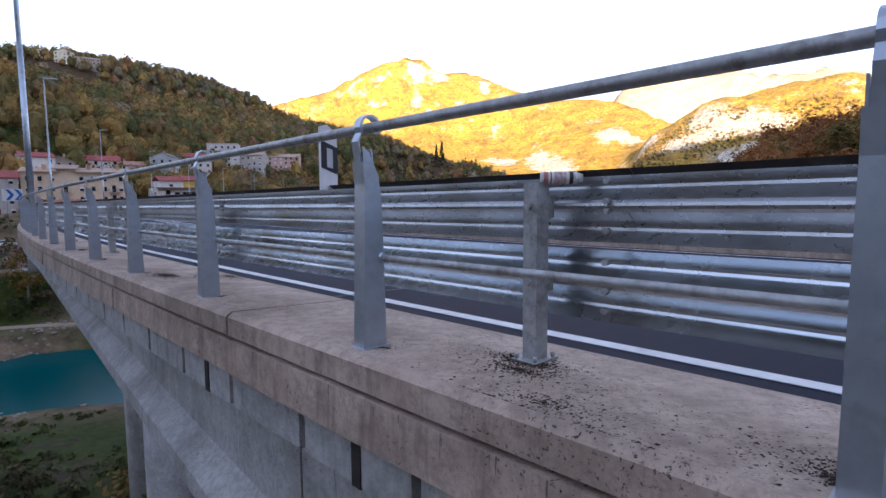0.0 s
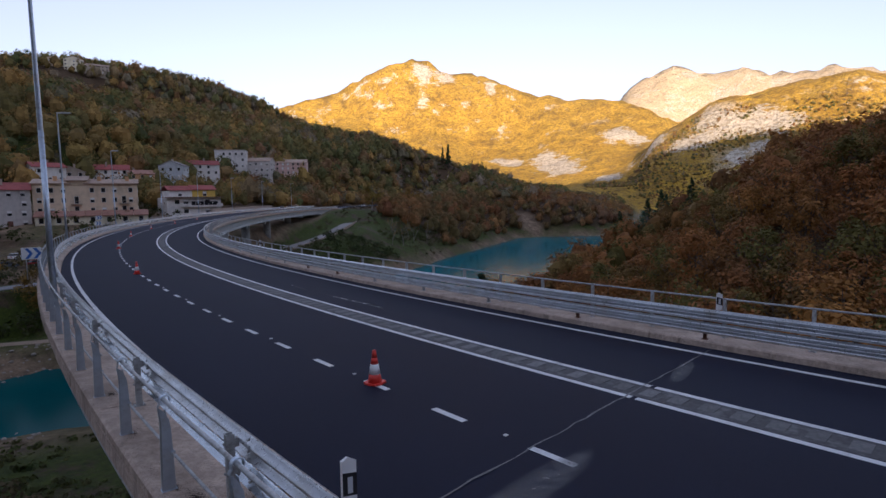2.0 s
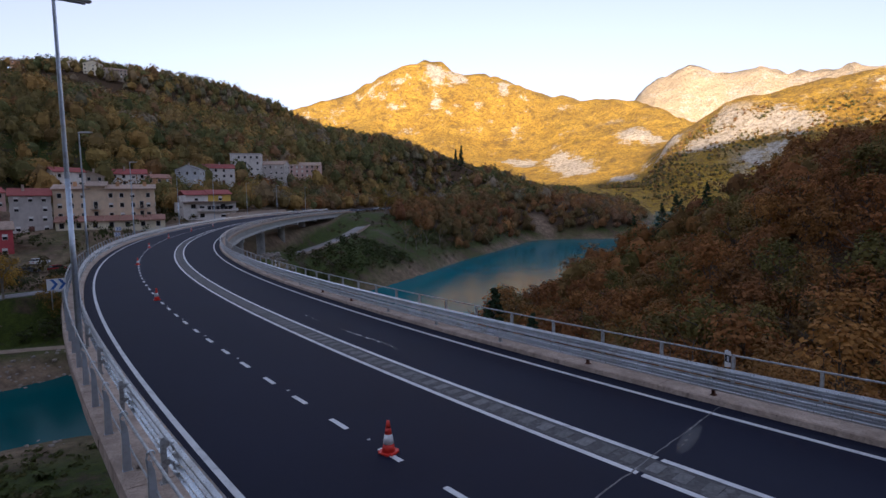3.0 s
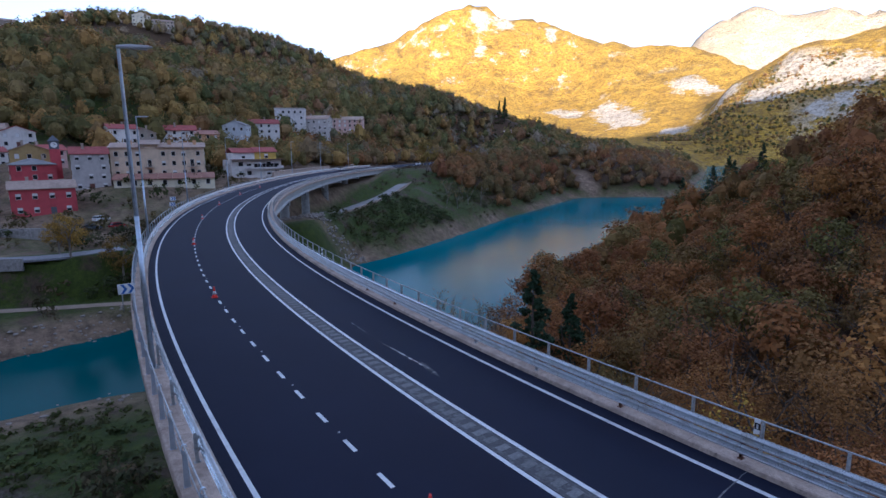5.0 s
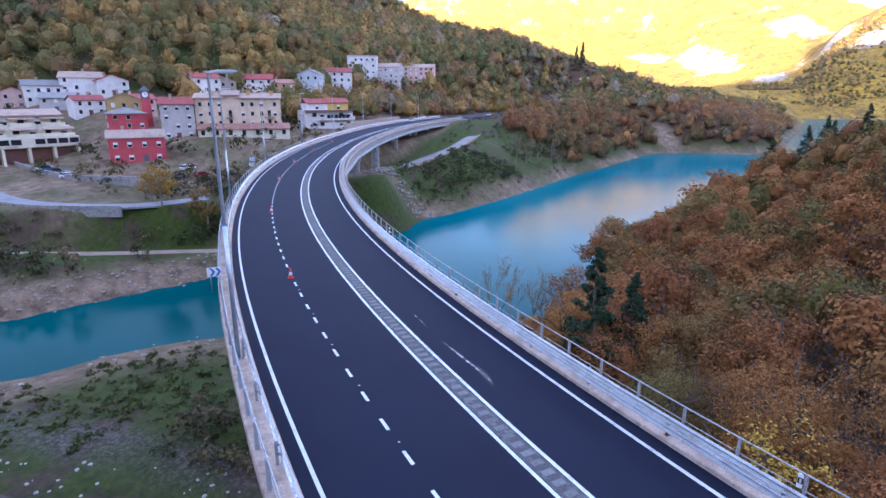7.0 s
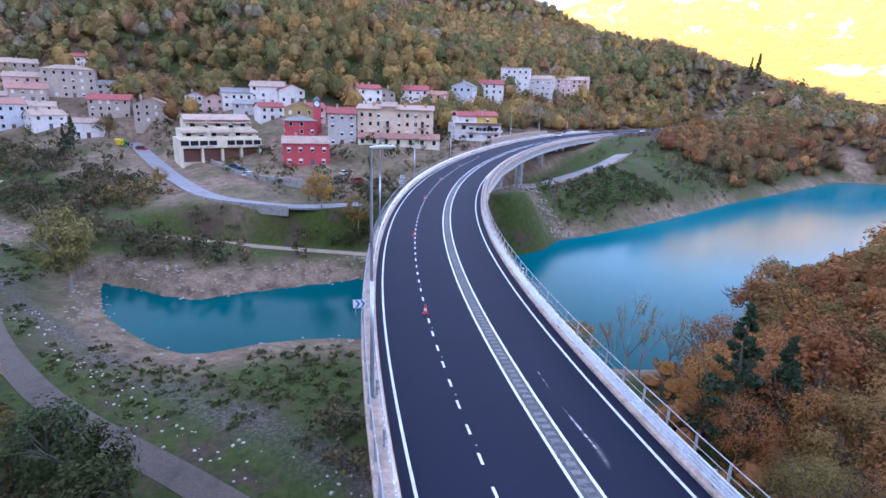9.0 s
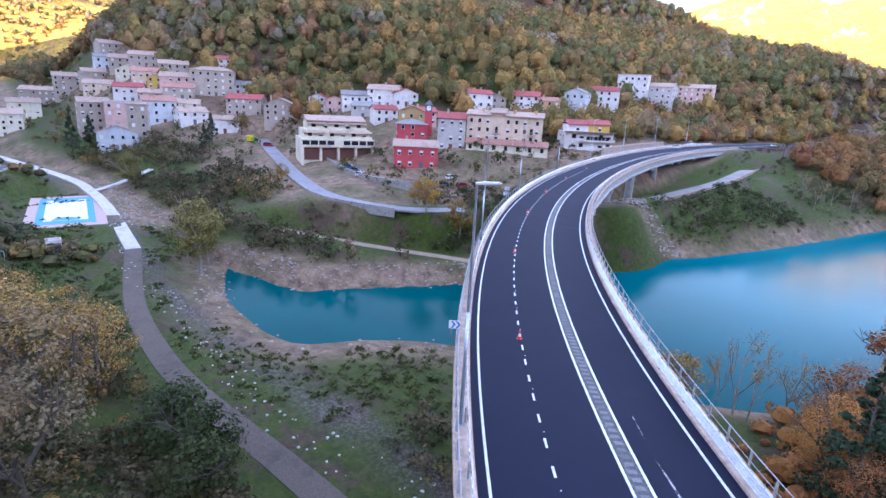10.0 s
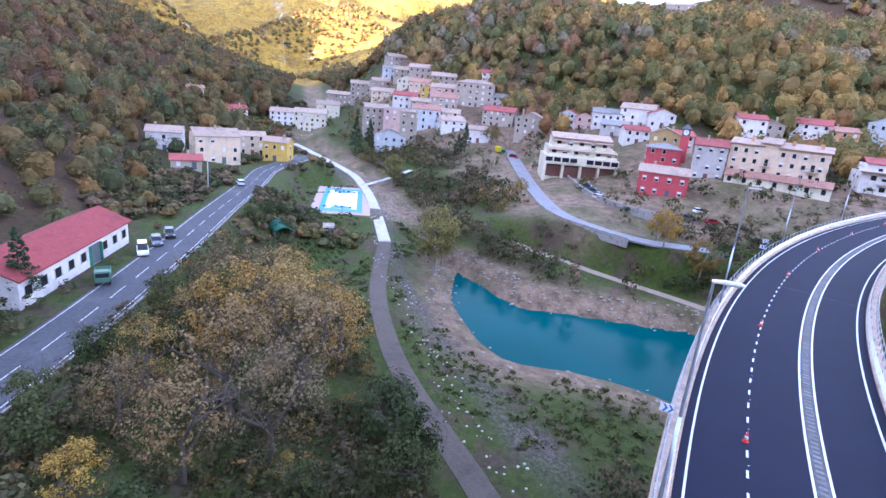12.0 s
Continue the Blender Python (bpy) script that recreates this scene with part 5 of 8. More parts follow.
    return tagged(ob, "cream apartment block with brown garage doors and tiled terraces", "building")


def beige_block(x, y, z, turn, w):
    ob = new("apartment_building")
    dp, h = 13.0, 12.2
    bm = bmesh.new()
    box(bm, -w / 2, w / 2, 0, dp, -4, h)
    part("wall", bm, PLASTER["beige"], ob)
    bm = bmesh.new()
    box(bm, -w / 2 + 0.8, w / 2 + 2.5, -5.0, 0.0, -4, 2.7)
    part("wing", bm, PLASTER["cream"], ob)
    for i in range(7):
        x0 = -w / 2 + 0.4 + i * (w + 2.4) / 7
        bm = bmesh.new()
        slab(bm, x0, x0 + (w + 2.4) / 7 - 0.15, -5.6, 0.1, 4.1, 4.3, 1.5)
        part("wing_roof", bm, TILES["terracotta"], ob, "pinkish tiled lean-to roof")
        window(ob, x0 + 1.9, -5.012, 0.8, 0, (1.1, 1.5), 0.0)
    for i, u in enumerate((0.06, 0.17, 0.28, 0.55, 0.66, 0.77, 0.93)):
        xx = -w / 2 + u * w
        for f in range(1, 4):
            if f == 3 or i not in (9,):
                window(ob, xx, -0.012, 0.7 + 3.0 * f, 0, (1.0, 1.3), (0.0, 0.0, 0.45)[(i + f) % 3])
    for u in (0.40, 0.86):
        for f in range(1, 3):
            bm = bmesh.new()
            xx = -w / 2 + u * w
            box(bm, xx - 1.5, xx + 1.5, -1.0, 0.0, 3.0 * f + 0.1, 3.0 * f + 0.28)
            for k in range(11):
                box(bm, xx - 1.5 + 0.29 * k, xx - 1.46 + 0.29 * k, -1.0, -0.96, 3.0 * f + 0.28, 3.0 * f + 1.2)
            box(bm, xx - 1.5, xx + 1.5, -1.02, -0.94, 3.0 * f + 1.2, 3.0 * f + 1.26)
            part("balcony", bm, PLASTER["stone"], ob)
            window(ob, xx, -0.012, 3.0 * f + 0.35, 0, (1.0, 2.1), 0.0)
    for f in range(4):
        for yy in (2.5, 6.5, 10.5):
            window(ob, w / 2 + 0.012, yy, 0.8 + 3.0 * f, 90, (1.0, 1.3), 0.0)
    for x0, x1, z0 in ((-w / 2 - 0.5, -w / 2 + 0.36 * w, h), (-w / 2 + 0.30 * w, -w / 2 + 0.52 * w, h + 0.9), (-w / 2 + 0.47 * w, w / 2 + 0.5, h)):
        bm = bmesh.new()
        slab(bm, x0, x1, -0.7, dp / 2, z0 + 1.5, z0 + 1.72, 1.5)
        for v in box(bm, x0, x1, dp / 2, dp + 0.7, z0 + 1.5, z0 + 1.72):
            if v.co.y > dp:
                v.co.z -= 1.5
        part("roof", bm, TILES["pale"], ob)
        bm = bmesh.new()
        lofted_x(bm, [(0.002, h - 0.5), (dp, h - 0.5), (dp, z0 + 0.05), (dp / 2, z0 + 1.49), (0.002, z0 + 0.1)], x0 + 0.5, x1 - 0.5)
        part("gable", bm, PLASTER["beige"], ob)
    for u in (0.2, 0.62, 0.9):
        bm = bmesh.new()
        xx = -w / 2 + u * w
        box(bm, xx - 0.5, xx + 0.5, 3.0, 4.0, h + 0.4, h + 2.4)
        part("chimney", bm, PLASTER["orange"], ob)
    stand(ob, x, y, z, turn)
    return tagged(ob, "beige four-storey apartment building with small dark windows and tiled roofs", "building")


def balcony_house(x, y, z, turn, w):
    ob = new("apartment_building")
    dp, h = 11.0, 9.6
    bm = bmesh.new()
    box(bm, -w / 2, w / 2, 0, dp, -5, h)
    part("wall", bm, PLASTER["white"], ob)
    bm = bmesh.new()
    box(bm, -w / 2 + 1.5, w / 2 - 1.0, 2.2, dp - 0.5, h, h + 2.4)
    for v in bm.verts:
        v.co.x = min(v.co.x, 0.0)
    part("attic", bm, PLASTER["white"], ob)
    bm = bmesh.new()
    box(bm, 0.0, w / 2 - 1.0, 2.2, dp - 0.5, h, h + 2.4)
    part("attic", bm, PLASTER["yellow"], ob, "yellow attic storey")
    for f in range(3):
        z0 = 3.2 * f + 0.4
        for i, u in enumerate((0.18, 0.34, 0.74, 0.9)):
            window(ob, -w / 2 + u * w, -0.012, z0 + 0.6, 0, (1.5, 1.4), (0.0, 0.45)[(i + f) % 2])
        if f:
            bm = bmesh.new()
            box(bm, -w / 2 + 0.25 * w, w / 2 + 0.3, -1.3, 0.0, z0 - 0.5, z0 - 0.32)
            box(bm, -w / 2 + 0.25 * w, w / 2 + 0.3, -1.3, -1.2, z0 - 0.32, z0 + 0.55)
            part("balcony", bm, PLASTER["white"], ob)
        for yy in (2.5, 6.5):
            window(ob, -w / 2 - 0.012, yy, z0 + 0.6, -90, (1.0, 1.3), 0.45)
    bm = bmesh.new()
    for k in range(6):
        box(bm, -w / 2 + (0.42 + 0.08 * k) * w, -w / 2 + (0.49 + 0.08 * k) * w, -1.34, -1.3, 6.9, 8.2)
    part("glazing", bm, GLASS, ob, "glazed veranda")
    bm = bmesh.new()
    box(bm, -w / 2 - 0.3, w / 2 + 0.5, -1.5, 0.6, h - 0.05, h + 0.2)
    part("terrace_roof", bm, TILES["brown"], ob)
    for x0, x1, up in ((-w / 2 + 1.0, 0.0, 0.0), (0.0, w / 2 - 0.5, 0.25)):
        bm = bmesh.new()
        slab(bm, x0, x1, 1.7, dp / 2 + 0.8, h + 4.0 + up, h + 4.2 + up, 1.6)
        for v in box(bm, x0, x1, dp / 2 + 0.8, dp, h + 4.0 + up, h + 4.2 + up):
            if v.co.y > dp - 1:
                v.co.z -= 1.6
        part("roof", bm, TILES["red"], ob, "red tiled roof")
        window(ob, (x0 + x1) / 2, 2.188, h + 0.5, 0, (1.1, 1.5), 0.45)
    stand(ob, x, y, z, turn)
    return tagged(ob, "white house with balconies, yellow attic and red tiled roof", "building")


def clock_tower(x, y, z, turn):
    ob = new("clock_tower")
    bm = bmesh.new()
    box(bm, -1.4, 1.4, 0, 2.8, -4, 9.5)
    part("shaft", bm, PLASTER["red"], ob)
    bm = bmesh.new()
    box(bm, -1.3, 1.3, 0.1, 2.7, 9.5, 12.0)
    part("clock_room", bm, DOOR_GREY, ob, "dark clock housing")
    bm = bmesh.new()
    tube(bm, (0, 0.1, 10.8), (0, 0.02, 10.8), 0.9, 0.9, 20)
    face = part("clock_face", bm, WHITE, ob, "white clock face")
    for dx, dz in ((0.0, 0.6), (0.4, 0.1)):
        bm = bmesh.new()
        tube(bm, (0, 0.0, 10.8), (dx, 0.0, 10.8 + dz), 0.05, seg=6)
        part("clock_hand", bm, BLACK, face)
    bm = bmesh.new()
    v = [bm.verts.new(p) for p in ((-1.6, -0.2, 12), (1.6, -0.2, 12), (1.6, 3.0, 12), (-1.6, 3.0, 12), (0, 1.4, 13.8))]
    for f in ((3, 2, 1, 0), (0, 1, 4), (1, 2, 4), (2, 3, 4), (3, 0, 4)):
        bm.faces.new([v[i] for i in f])
    part("roof", bm, DOOR_GREY, ob)
    stand(ob, x, y, z, turn)
    return tagged(ob, "small red clock tower with dark housing and white clock", "tower")

garage_block(-166.6, 107.3, -9.3, 12, 25.8)
house(-134.0, 115.7, -8.7, 0, 14.3, 9.0, 7.2, "red", "pale", "side", "two-storey red house with white blinds and a tiled roof", 0.45)
house(-152.9, 130.0, -3.6, 4, 10.9, 9.0, 7.8, "red", "grey", "hip", "dark red house with a grey hipped roof")
clock_tower(-154.6, 139.1, -0.7, 0)
house(-164.9, 139.6, 1.5, 0, 10.3, 8.2, 7.0, "ochre", "pale", "front", "ochre house with a low gabled roof")
house(-139.0, 136.3, -3.8, 0, 9.6, 10.0, 11.1, "grey", "red", "side", "three-storey grey house with white blinds and red roof", 0.45)
beige_block(-126.2, 149.6, -3.2, -4, 26.6)
balcony_house(-109.1, 177.9, -4.9, 18, 18.0)
house(-167.1, 181.1, 7.3, 18, 10.5, 8.4, 9.3, "white", "red", "side", "white house with a red tiled roof")
house(-164.1, 186.5, 7.0, 0, 10.1, 8.1, 8.1, "stone", "pale", "front", "plain gabled house with rendered walls")
house(-162.0, 205.2, 8.7, 0, 13.3, 10.6, 8.0, "white", "red", "side", "white house with a red tiled roof")
house(-153.0, 212.0, 6.6, 18, 10.1, 8.1, 8.5, "orange", "terracotta", "side", "orange house with terracotta roof")
house(-151.8, 229.9, 9.5, -18, 10.5, 8.4, 10.0, "blue", "grey", "front", "tall pale blue-grey gabled house")
house(-151.8, 257.1, 13.2, 8, 14.3, 11.0, 8.3, "white", "red", "side", "small white house with red roof")
house(-156.2, 291.3, 18.1, -8, 16.3, 11.0, 13.0, "white", "grey", "flat", "white flat-roofed house on the slope")
house(-149.9, 302.5, 16.1, -18, 22.4, 11.0, 9.9, "grey", "pale", "side", "pale grey house with tiled roof")
house(-141.0, 335.2, 16.5, -8, 22.7, 11.0, 10.5, "pink", "pale", "side", "pinkish house with a pale tiled roof")
house(-222.8, 132.6, 3.4, -18, 8.3, 6.6, 7.8, "blue", "red", "front", "pale gabled house with red roof")
house(-216.3, 137.5, 4.5, 0, 8.7, 7.0, 6.0, "pink", "terracotta", "front", "small pink gabled house")
house(-209.5, 144.2, 6.4, 8, 12.0, 9.6, 6.7, "white", "grey", "side", "white terraced house with grey roof")
house(-202.4, 154.1, 8.3, -8, 14.4, 11.0, 7.8, "white", "pale", "side", "white three-storey house with tiled roof")
house(-190.6, 157.8, 9.3, 8, 10.6, 8.5, 5.7, "white", "red", "front", "white gabled house with red roof")
house(-183.8, 141.9, 2.5, 18, 9.8, 7.8, 5.6, "white", "red", "side", "low white house under a red roof")
house(-199.4, 141.0, 3.5, -18, 10.9, 8.7, 5.3, "grey", "grey", "side", "grey house behind the apartment block")
house(-163.2, 144.9, 3.3, 18, 9.7, 7.8, 5.3, "pink", "red", "side", "low house with a red roof")
house(-283.2, 109.1, 8.4, -8, 20.3, 11.0, 12.4, "stone", "pale", "hip", "square three-storey stone house")
house(-310.7, 123.6, 22.2, -18, 14.2, 11.0, 5.6, "white", "red", "hip", "white house with red hipped roof above the stone house")
house(-298.2, 74.8, 4.0, -8, 12.7, 10.2, 7.1, "white", "red", "side", "white house with a red tiled roof")
house(-277.2, 56.0, -8.0, 8, 12.0, 9.6, 12.4, "stone", "pale", "side", "tall rendered stone house")
house(-268.5, 63.2, -7.1, 0, 11.0, 8.8, 11.9, "pink", "terracotta", "flat", "tall brown block with balconies")
house(-244.2, 63.7, -10.8, -8, 7.3, 6.0, 15.9, "stone", "pale", "hip", "narrow tall stone building")
house(-263.6, 78.2, -3.8, 8, 13.5, 10.8, 10.0, "blue", "terracotta", "side", "pale blue house with tiled roof")
house(-246.8, 56.5, -12.8, -8, 14.6, 11.0, 6.8, "blue", "pale", "front", "pale blue gabled house")
house(-251.9, 110.8, 0.8, -18, 16.0, 11.0, 7.8, "stone", "red", "side", "stone house with red roof")
house(-232.5, 118.8, -0.5, -8, 13.6, 10.9, 7.7, "stone", "pale", "front", "stone gabled house beside the lane")
house(-251.9, 88.5, -3.1, 18, 11.9, 9.5, 5.5, "white", "pale", "side", "low whitewashed house in the village")
house(-377.9, 89.4, 28.2, 18, 14.0, 11.0, 5.9, "stone", "pale", "side", "old stone house on the knoll")
house(-367.3, 82.9, 19.5, 8, 11.4, 9.2, 6.6, "blue", "grey", "side", "pale house on the knoll")
house(-348.9, 87.0, 20.3, -8, 14.6, 11.0, 5.3, "stone", "pale", "side", "old stone house on the knoll")
house(-333.5, 94.1, 21.3, -8, 17.2, 11.0, 6.3, "stone", "pale", "side", "old stone house on the knoll")
house(-329.2, 83.3, 14.3, -18, 12.0, 9.6, 5.3, "cream", "pale", "front", "cream house on the knoll")
house(-311.9, 86.3, 12.0, -18, 12.2, 9.7, 7.0, "beige", "terracotta", "side", "beige house on the knoll")
house(-302.9, 88.5, 10.8, -8, 6.9, 6.0, 5.3, "yellow", "pale", "front", "small yellow house on the knoll")
house(-297.4, 96.2, 11.2, -8, 14.2, 11.0, 5.9, "pink", "pale", "side", "pink house on the knoll")
house(-284.6, 93.2, 6.4, -8, 13.5, 10.8, 5.7, "stone", "terracotta", "side", "old stone house in the village")
house(-288.1, 81.3, 3.5, -8, 10.1, 8.1, 5.6, "stone", "pale", "side", "old stone house in the village")
house(-278.7, 120.1, 9.9, 0, 16.0, 11.0, 4.7, "grey", "grey", "side", "low grey house behind the gardens")
house(-316.4, 102.3, 18.1, 0, 14.2, 11.0, 5.4, "stone", "pale", "side", "old stone house on the knoll")
house(-231.6, 93.4, -5.5, -8, 9.6, 7.7, 5.9, "white", "pale", "side", "low white house beside the village road")
house(-359.9, 75.1, 11.2, 18, 11.7, 9.4, 6.4, "stone", "pale", "side", "old stone house in the village")
house(-337.2, 70.5, 6.1, -8, 13.2, 10.6, 5.5, "beige", "pale", "side", "old rendered house in the village")
house(-265.4, 89.8, 0.5, -8, 11.1, 8.9, 4.9, "cream", "pale", "side", "cream house in the village")
house(-208.1, -31.2, -12.6, -8, 11.3, 9.0, 6.6, "white", "pale", "side", "white house with a pale tiled roof beside the valley road")
house(-198.6, -13.3, -14.6, 12, 14.4, 11.0, 9.2, "beige", "pale", "side", "large ochre house at the bend of the road")
house(-227.2, -2.9, -15.4, 0, 9.6, 7.7, 7.6, "beige", "pale", "side", "rendered row house by the road")
house(-208.1, 5.1, -14.4, -20, 9.1, 7.3, 7.1, "yellow", "pale", "side", "yellow and white end house by the road")
house(-181.6, -21.4, -14.0, 0, 8.7, 6.9, 2.8, "stone", "red", "side", "small shed with a red roof")
house(-315.2, -12.8, -9.3, 12, 13.8, 11.0, 5.4, "white", "red", "side", "white house with a red roof")
house(-340.0, 12.4, -12.8, -8, 14.0, 11.0, 7.7, "white", "pale", "side", "white rendered village house")
house(-335.8, 27.9, -15.3, -8, 18.5, 11.0, 11.1, "cream", "pale", "side", "cream rendered village house")
house(-340.4, -33.9, -0.5, 0, 8.8, 7.1, 5.0, "white", "terracotta", "side", "small white house in the wood")
house(-415.4, 54.8, -4.4, -20, 19.6, 11.0, 10.0, "stone", "pale", "side", "old stone house on the knoll")
house(-388.7, 66.2, 3.5, 0, 13.7, 11.0, 11.0, "stone", "pale", "side", "old stone house on the knoll")
house(-367.2, 42.0, -9.6, 0, 14.7, 11.0, 9.6, "cream", "pale", "side", "cream rendered village house")
house(-411.1, 457.9, 127.1, 0, 15.5, 11.0, 6.2, "beige", "pale", "front", "pale farmhouse on the hilltop")
house(-387.6, 454.2, 121.7, 0, 15.3, 11.0, 9.2, "cream", "pale", "front", "gabled cream farmhouse on the hilltop")
house(-375.5, 463.5, 119.7, 0, 23.3, 11.0, 7.8, "stone", "pale", "side", "long stone farmhouse on the hilltop")
house(-449.5, 436.2, 122.9, 0, 7.0, 6.0, 10.0, "orange", "pale", "side", "orange farmhouse on the hilltop")
house(-350.4, 286.6, 77.0, 0, 20.4, 11.0, 12.2, "stone", "pale", "side", "stone farmhouse high on the hill")

# ---- trees ----


def leaf_material(name, tones, vary=0.25):
    m, n, l, b = nodes_of(name)
    info = n.new("ShaderNodeObjectInfo")
    geo = n.new("ShaderNodeNewGeometry")
    att = n.new("ShaderNodeAttribute")
    att.attribute_name = "tone"
    add = n.new("ShaderNodeMath")
    add.operation = "ADD"
    l.new(info.outputs["Random"], add.inputs[0])
    l.new(att.outputs["Fac"], add.inputs[1])
    fr = n.new("ShaderNodeMath")
    fr.operation = "FRACT"
    l.new(add.outputs["Value"], fr.inputs[0])
    c = ramp(n, l, fr.outputs["Value"], tones)
    hsv = n.new("ShaderNodeHueSaturation")
    mr = n.new("ShaderNodeMapRange")
    mr.inputs["To Min"].default_value, mr.inputs["To Max"].default_value = 1 - 2 * vary, 1 + 2 * vary
    l.new(geo.outputs["Random Per Island"], mr.inputs["Value"])
    many = n.new("ShaderNodeMath")
    many.operation, many.inputs[1].default_value = "MULTIPLY", 7.31
    l.new(fr.outputs["Value"], many.inputs[0])
    own = n.new("ShaderNodeMath")
    own.operation = "FRACT"
    l.new(many.outputs["Value"], own.inputs[0])
    tree = n.new("ShaderNodeMapRange")          # every tree a little paler or darker than the next
    tree.inputs["To Min"].default_value, tree.inputs["To Max"].default_value = 0.82, 1.20
    l.new(own.outputs["Value"], tree.inputs["Value"])
    both = n.new("ShaderNodeMath")
    both.operation = "MULTIPLY"
    l.new(mr.outputs["Result"], both.inputs[0])
    l.new(tree.outputs["Result"], both.inputs[1])
    l.new(both.outputs["Value"], hsv.inputs["Value"])
    l.new(c, hsv.inputs["Color"])
    l.new(hsv.outputs["Color"], b.inputs["Base Color"])
    b.inputs["Roughness"].default_value = 0.8
    b.inputs["Specular IOR Level"].default_value = 0.25
    tr = n.new("ShaderNodeBsdfTranslucent")
    l.new(hsv.outputs["Color"], tr.inputs["Color"])
    mx = n.new("ShaderNodeMixShader")
    mx.inputs["Fac"].default_value = 0.3
    l.new(b.outputs["BSDF"], mx.inputs[1])
    l.new(tr.outputs["BSDF"], mx.inputs[2])
    l.new(mx.outputs["Shader"], n["Material Output"].inputs["Surface"])
    return m


OAK = leaf_material("oak_leaves", [(0.0, (0.30, 0.125, 0.042)), (0.2, (0.32, 0.145, 0.045)), (0.36, (0.21, 0.145, 0.045)), (0.5, (0.15, 0.14, 0.036)), (0.6, (0.26, 0.115, 0.045)), (0.8, (0.35, 0.175, 0.045)), (1.0, (0.30, 0.13, 0.045))], 0.16)
HILL = leaf_material("hill_leaves", [(0.0, (0.33, 0.17, 0.07)), (0.12, (0.17, 0.165, 0.055)), (0.24, (0.36, 0.22, 0.07)), (0.36, (0.12, 0.135, 0.05)), (0.48, (0.23, 0.19, 0.065)), (0.6, (0.30, 0.16, 0.08)), (0.7, (0.14, 0.15, 0.055)), (0.8, (0.27, 0.22, 0.16)), (0.9, (0.38, 0.25, 0.075)), (1.0, (0.16, 0.16, 0.055))], 0.15)
CAPE = leaf_material("cape_leaves", [(0.0, (0.34, 0.16, 0.06)), (0.2, (0.25, 0.15, 0.06)), (0.4, (0.15, 0.12, 0.045)), (0.55, (0.30, 0.13, 0.06)), (0.75, (0.38, 0.21, 0.06)), (0.9, (0.20, 0.16, 0.10)), (1.0, (0.27, 0.12, 0.055))], 0.13)
# hill tones made darker and greener; the valley's shade and haze are in the colour
WEST_SHADED = leaf_material("west_shaded_leaves", [(0.0, (0.21, 0.11, 0.05)), (0.14, (0.10, 0.11, 0.045)), (0.28, (0.24, 0.145, 0.05)), (0.42, (0.075, 0.09, 0.038)), (0.56, (0.15, 0.13, 0.055)), (0.7, (0.19, 0.10, 0.06)), (0.84, (0.11, 0.115, 0.05)), (1.0, (0.25, 0.165, 0.055))], 0.15)
GOLD = leaf_material("golden_leaves", [(0.0, (0.36, 0.22, 0.04)), (0.5, (0.27, 0.17, 0.045)), (1.0, (0.33, 0.24, 0.06))])
YELLOW = leaf_material("yellow_leaves", [(0.0, (0.52, 0.36, 0.04)), (0.5, (0.42, 0.31, 0.05)), (1.0, (0.48, 0.30, 0.04))])
GREEN = leaf_material("green_leaves", [(0.0, (0.055, 0.075, 0.022)), (0.5, (0.085, 0.095, 0.03)), (1.0, (0.045, 0.065, 0.022))])
PINE = leaf_material("pine_needles", [(0.0, (0.040, 0.068, 0.034)), (1.0, (0.060, 0.092, 0.042))])
WILLOW = leaf_material("willow_leaves", [(0.0, (0.22, 0.21, 0.07)), (0.5, (0.28, 0.24, 0.075)), (1.0, (0.18, 0.18, 0.07))])
SCRUB = leaf_material("scrub_leaves", [(0.0, (0.075, 0.085, 0.03)), (0.25, (0.13, 0.10, 0.055)), (0.4, (0.05, 0.065, 0.024)), (0.6, (0.17, 0.12, 0.07)), (0.75, (0.09, 0.10, 0.033)), (0.9, (0.24, 0.15, 0.05)), (1.0, (0.06, 0.07, 0.026))])
BARK = surface("bark", (0.07, 0.055, 0.042), (0.15, 0.125, 0.10), 9, 0.95, grain=30, depth=0.02)
BARK_PALE = surface("pale_bark", (0.20, 0.17, 0.14), (0.33, 0.29, 0.25), 7, 0.95, grain=30, depth=0.01)


def leaves(rng, centres, radii, per, size, squash=0.8, heart=None):
    """Small leaf sprays, as quads, scattered through clumps."""
    c = np.repeat(np.asarray(centres), per, 0)
    r = np.repeat(np.asarray(radii), per)[:, None]
    v = rng.normal(size=c.shape)
    v /= np.linalg.norm(v, axis=1, keepdims=True)
    pos = c + v * r * (rng.random((len(c), 1)) ** 0.45) * np.array([1, 1, squash])
    up = v * 0.7 + rng.normal(size=c.shape) * 0.6 + np.array([0, 0, 0.5])
    if heart is not None:
        out = pos - np.array(heart)
        out /= np.linalg.norm(out, axis=1, keepdims=True) + 1e-9
        up = out * 0.8 + v * 0.45 + rng.normal(size=c.shape) * 0.35 + np.array([0, 0, 0.2])
    up /= np.linalg.norm(up, axis=1, keepdims=True)
    a = np.cross(up, rng.normal(size=c.shape))
    a /= np.linalg.norm(a, axis=1, keepdims=True) + 1e-9
    b = np.cross(up, a)
    s = size * rng.uniform(0.6, 1.35, (len(c), 1))
    w = s * rng.uniform(0.45, 0.8, (len(c), 1))
    quad = np.stack([pos - a * s, pos + b * w + up * s * 0.15, pos + a * s, pos - b * w + up * s * 0.15], 1)
    return quad.reshape(-1, 3)


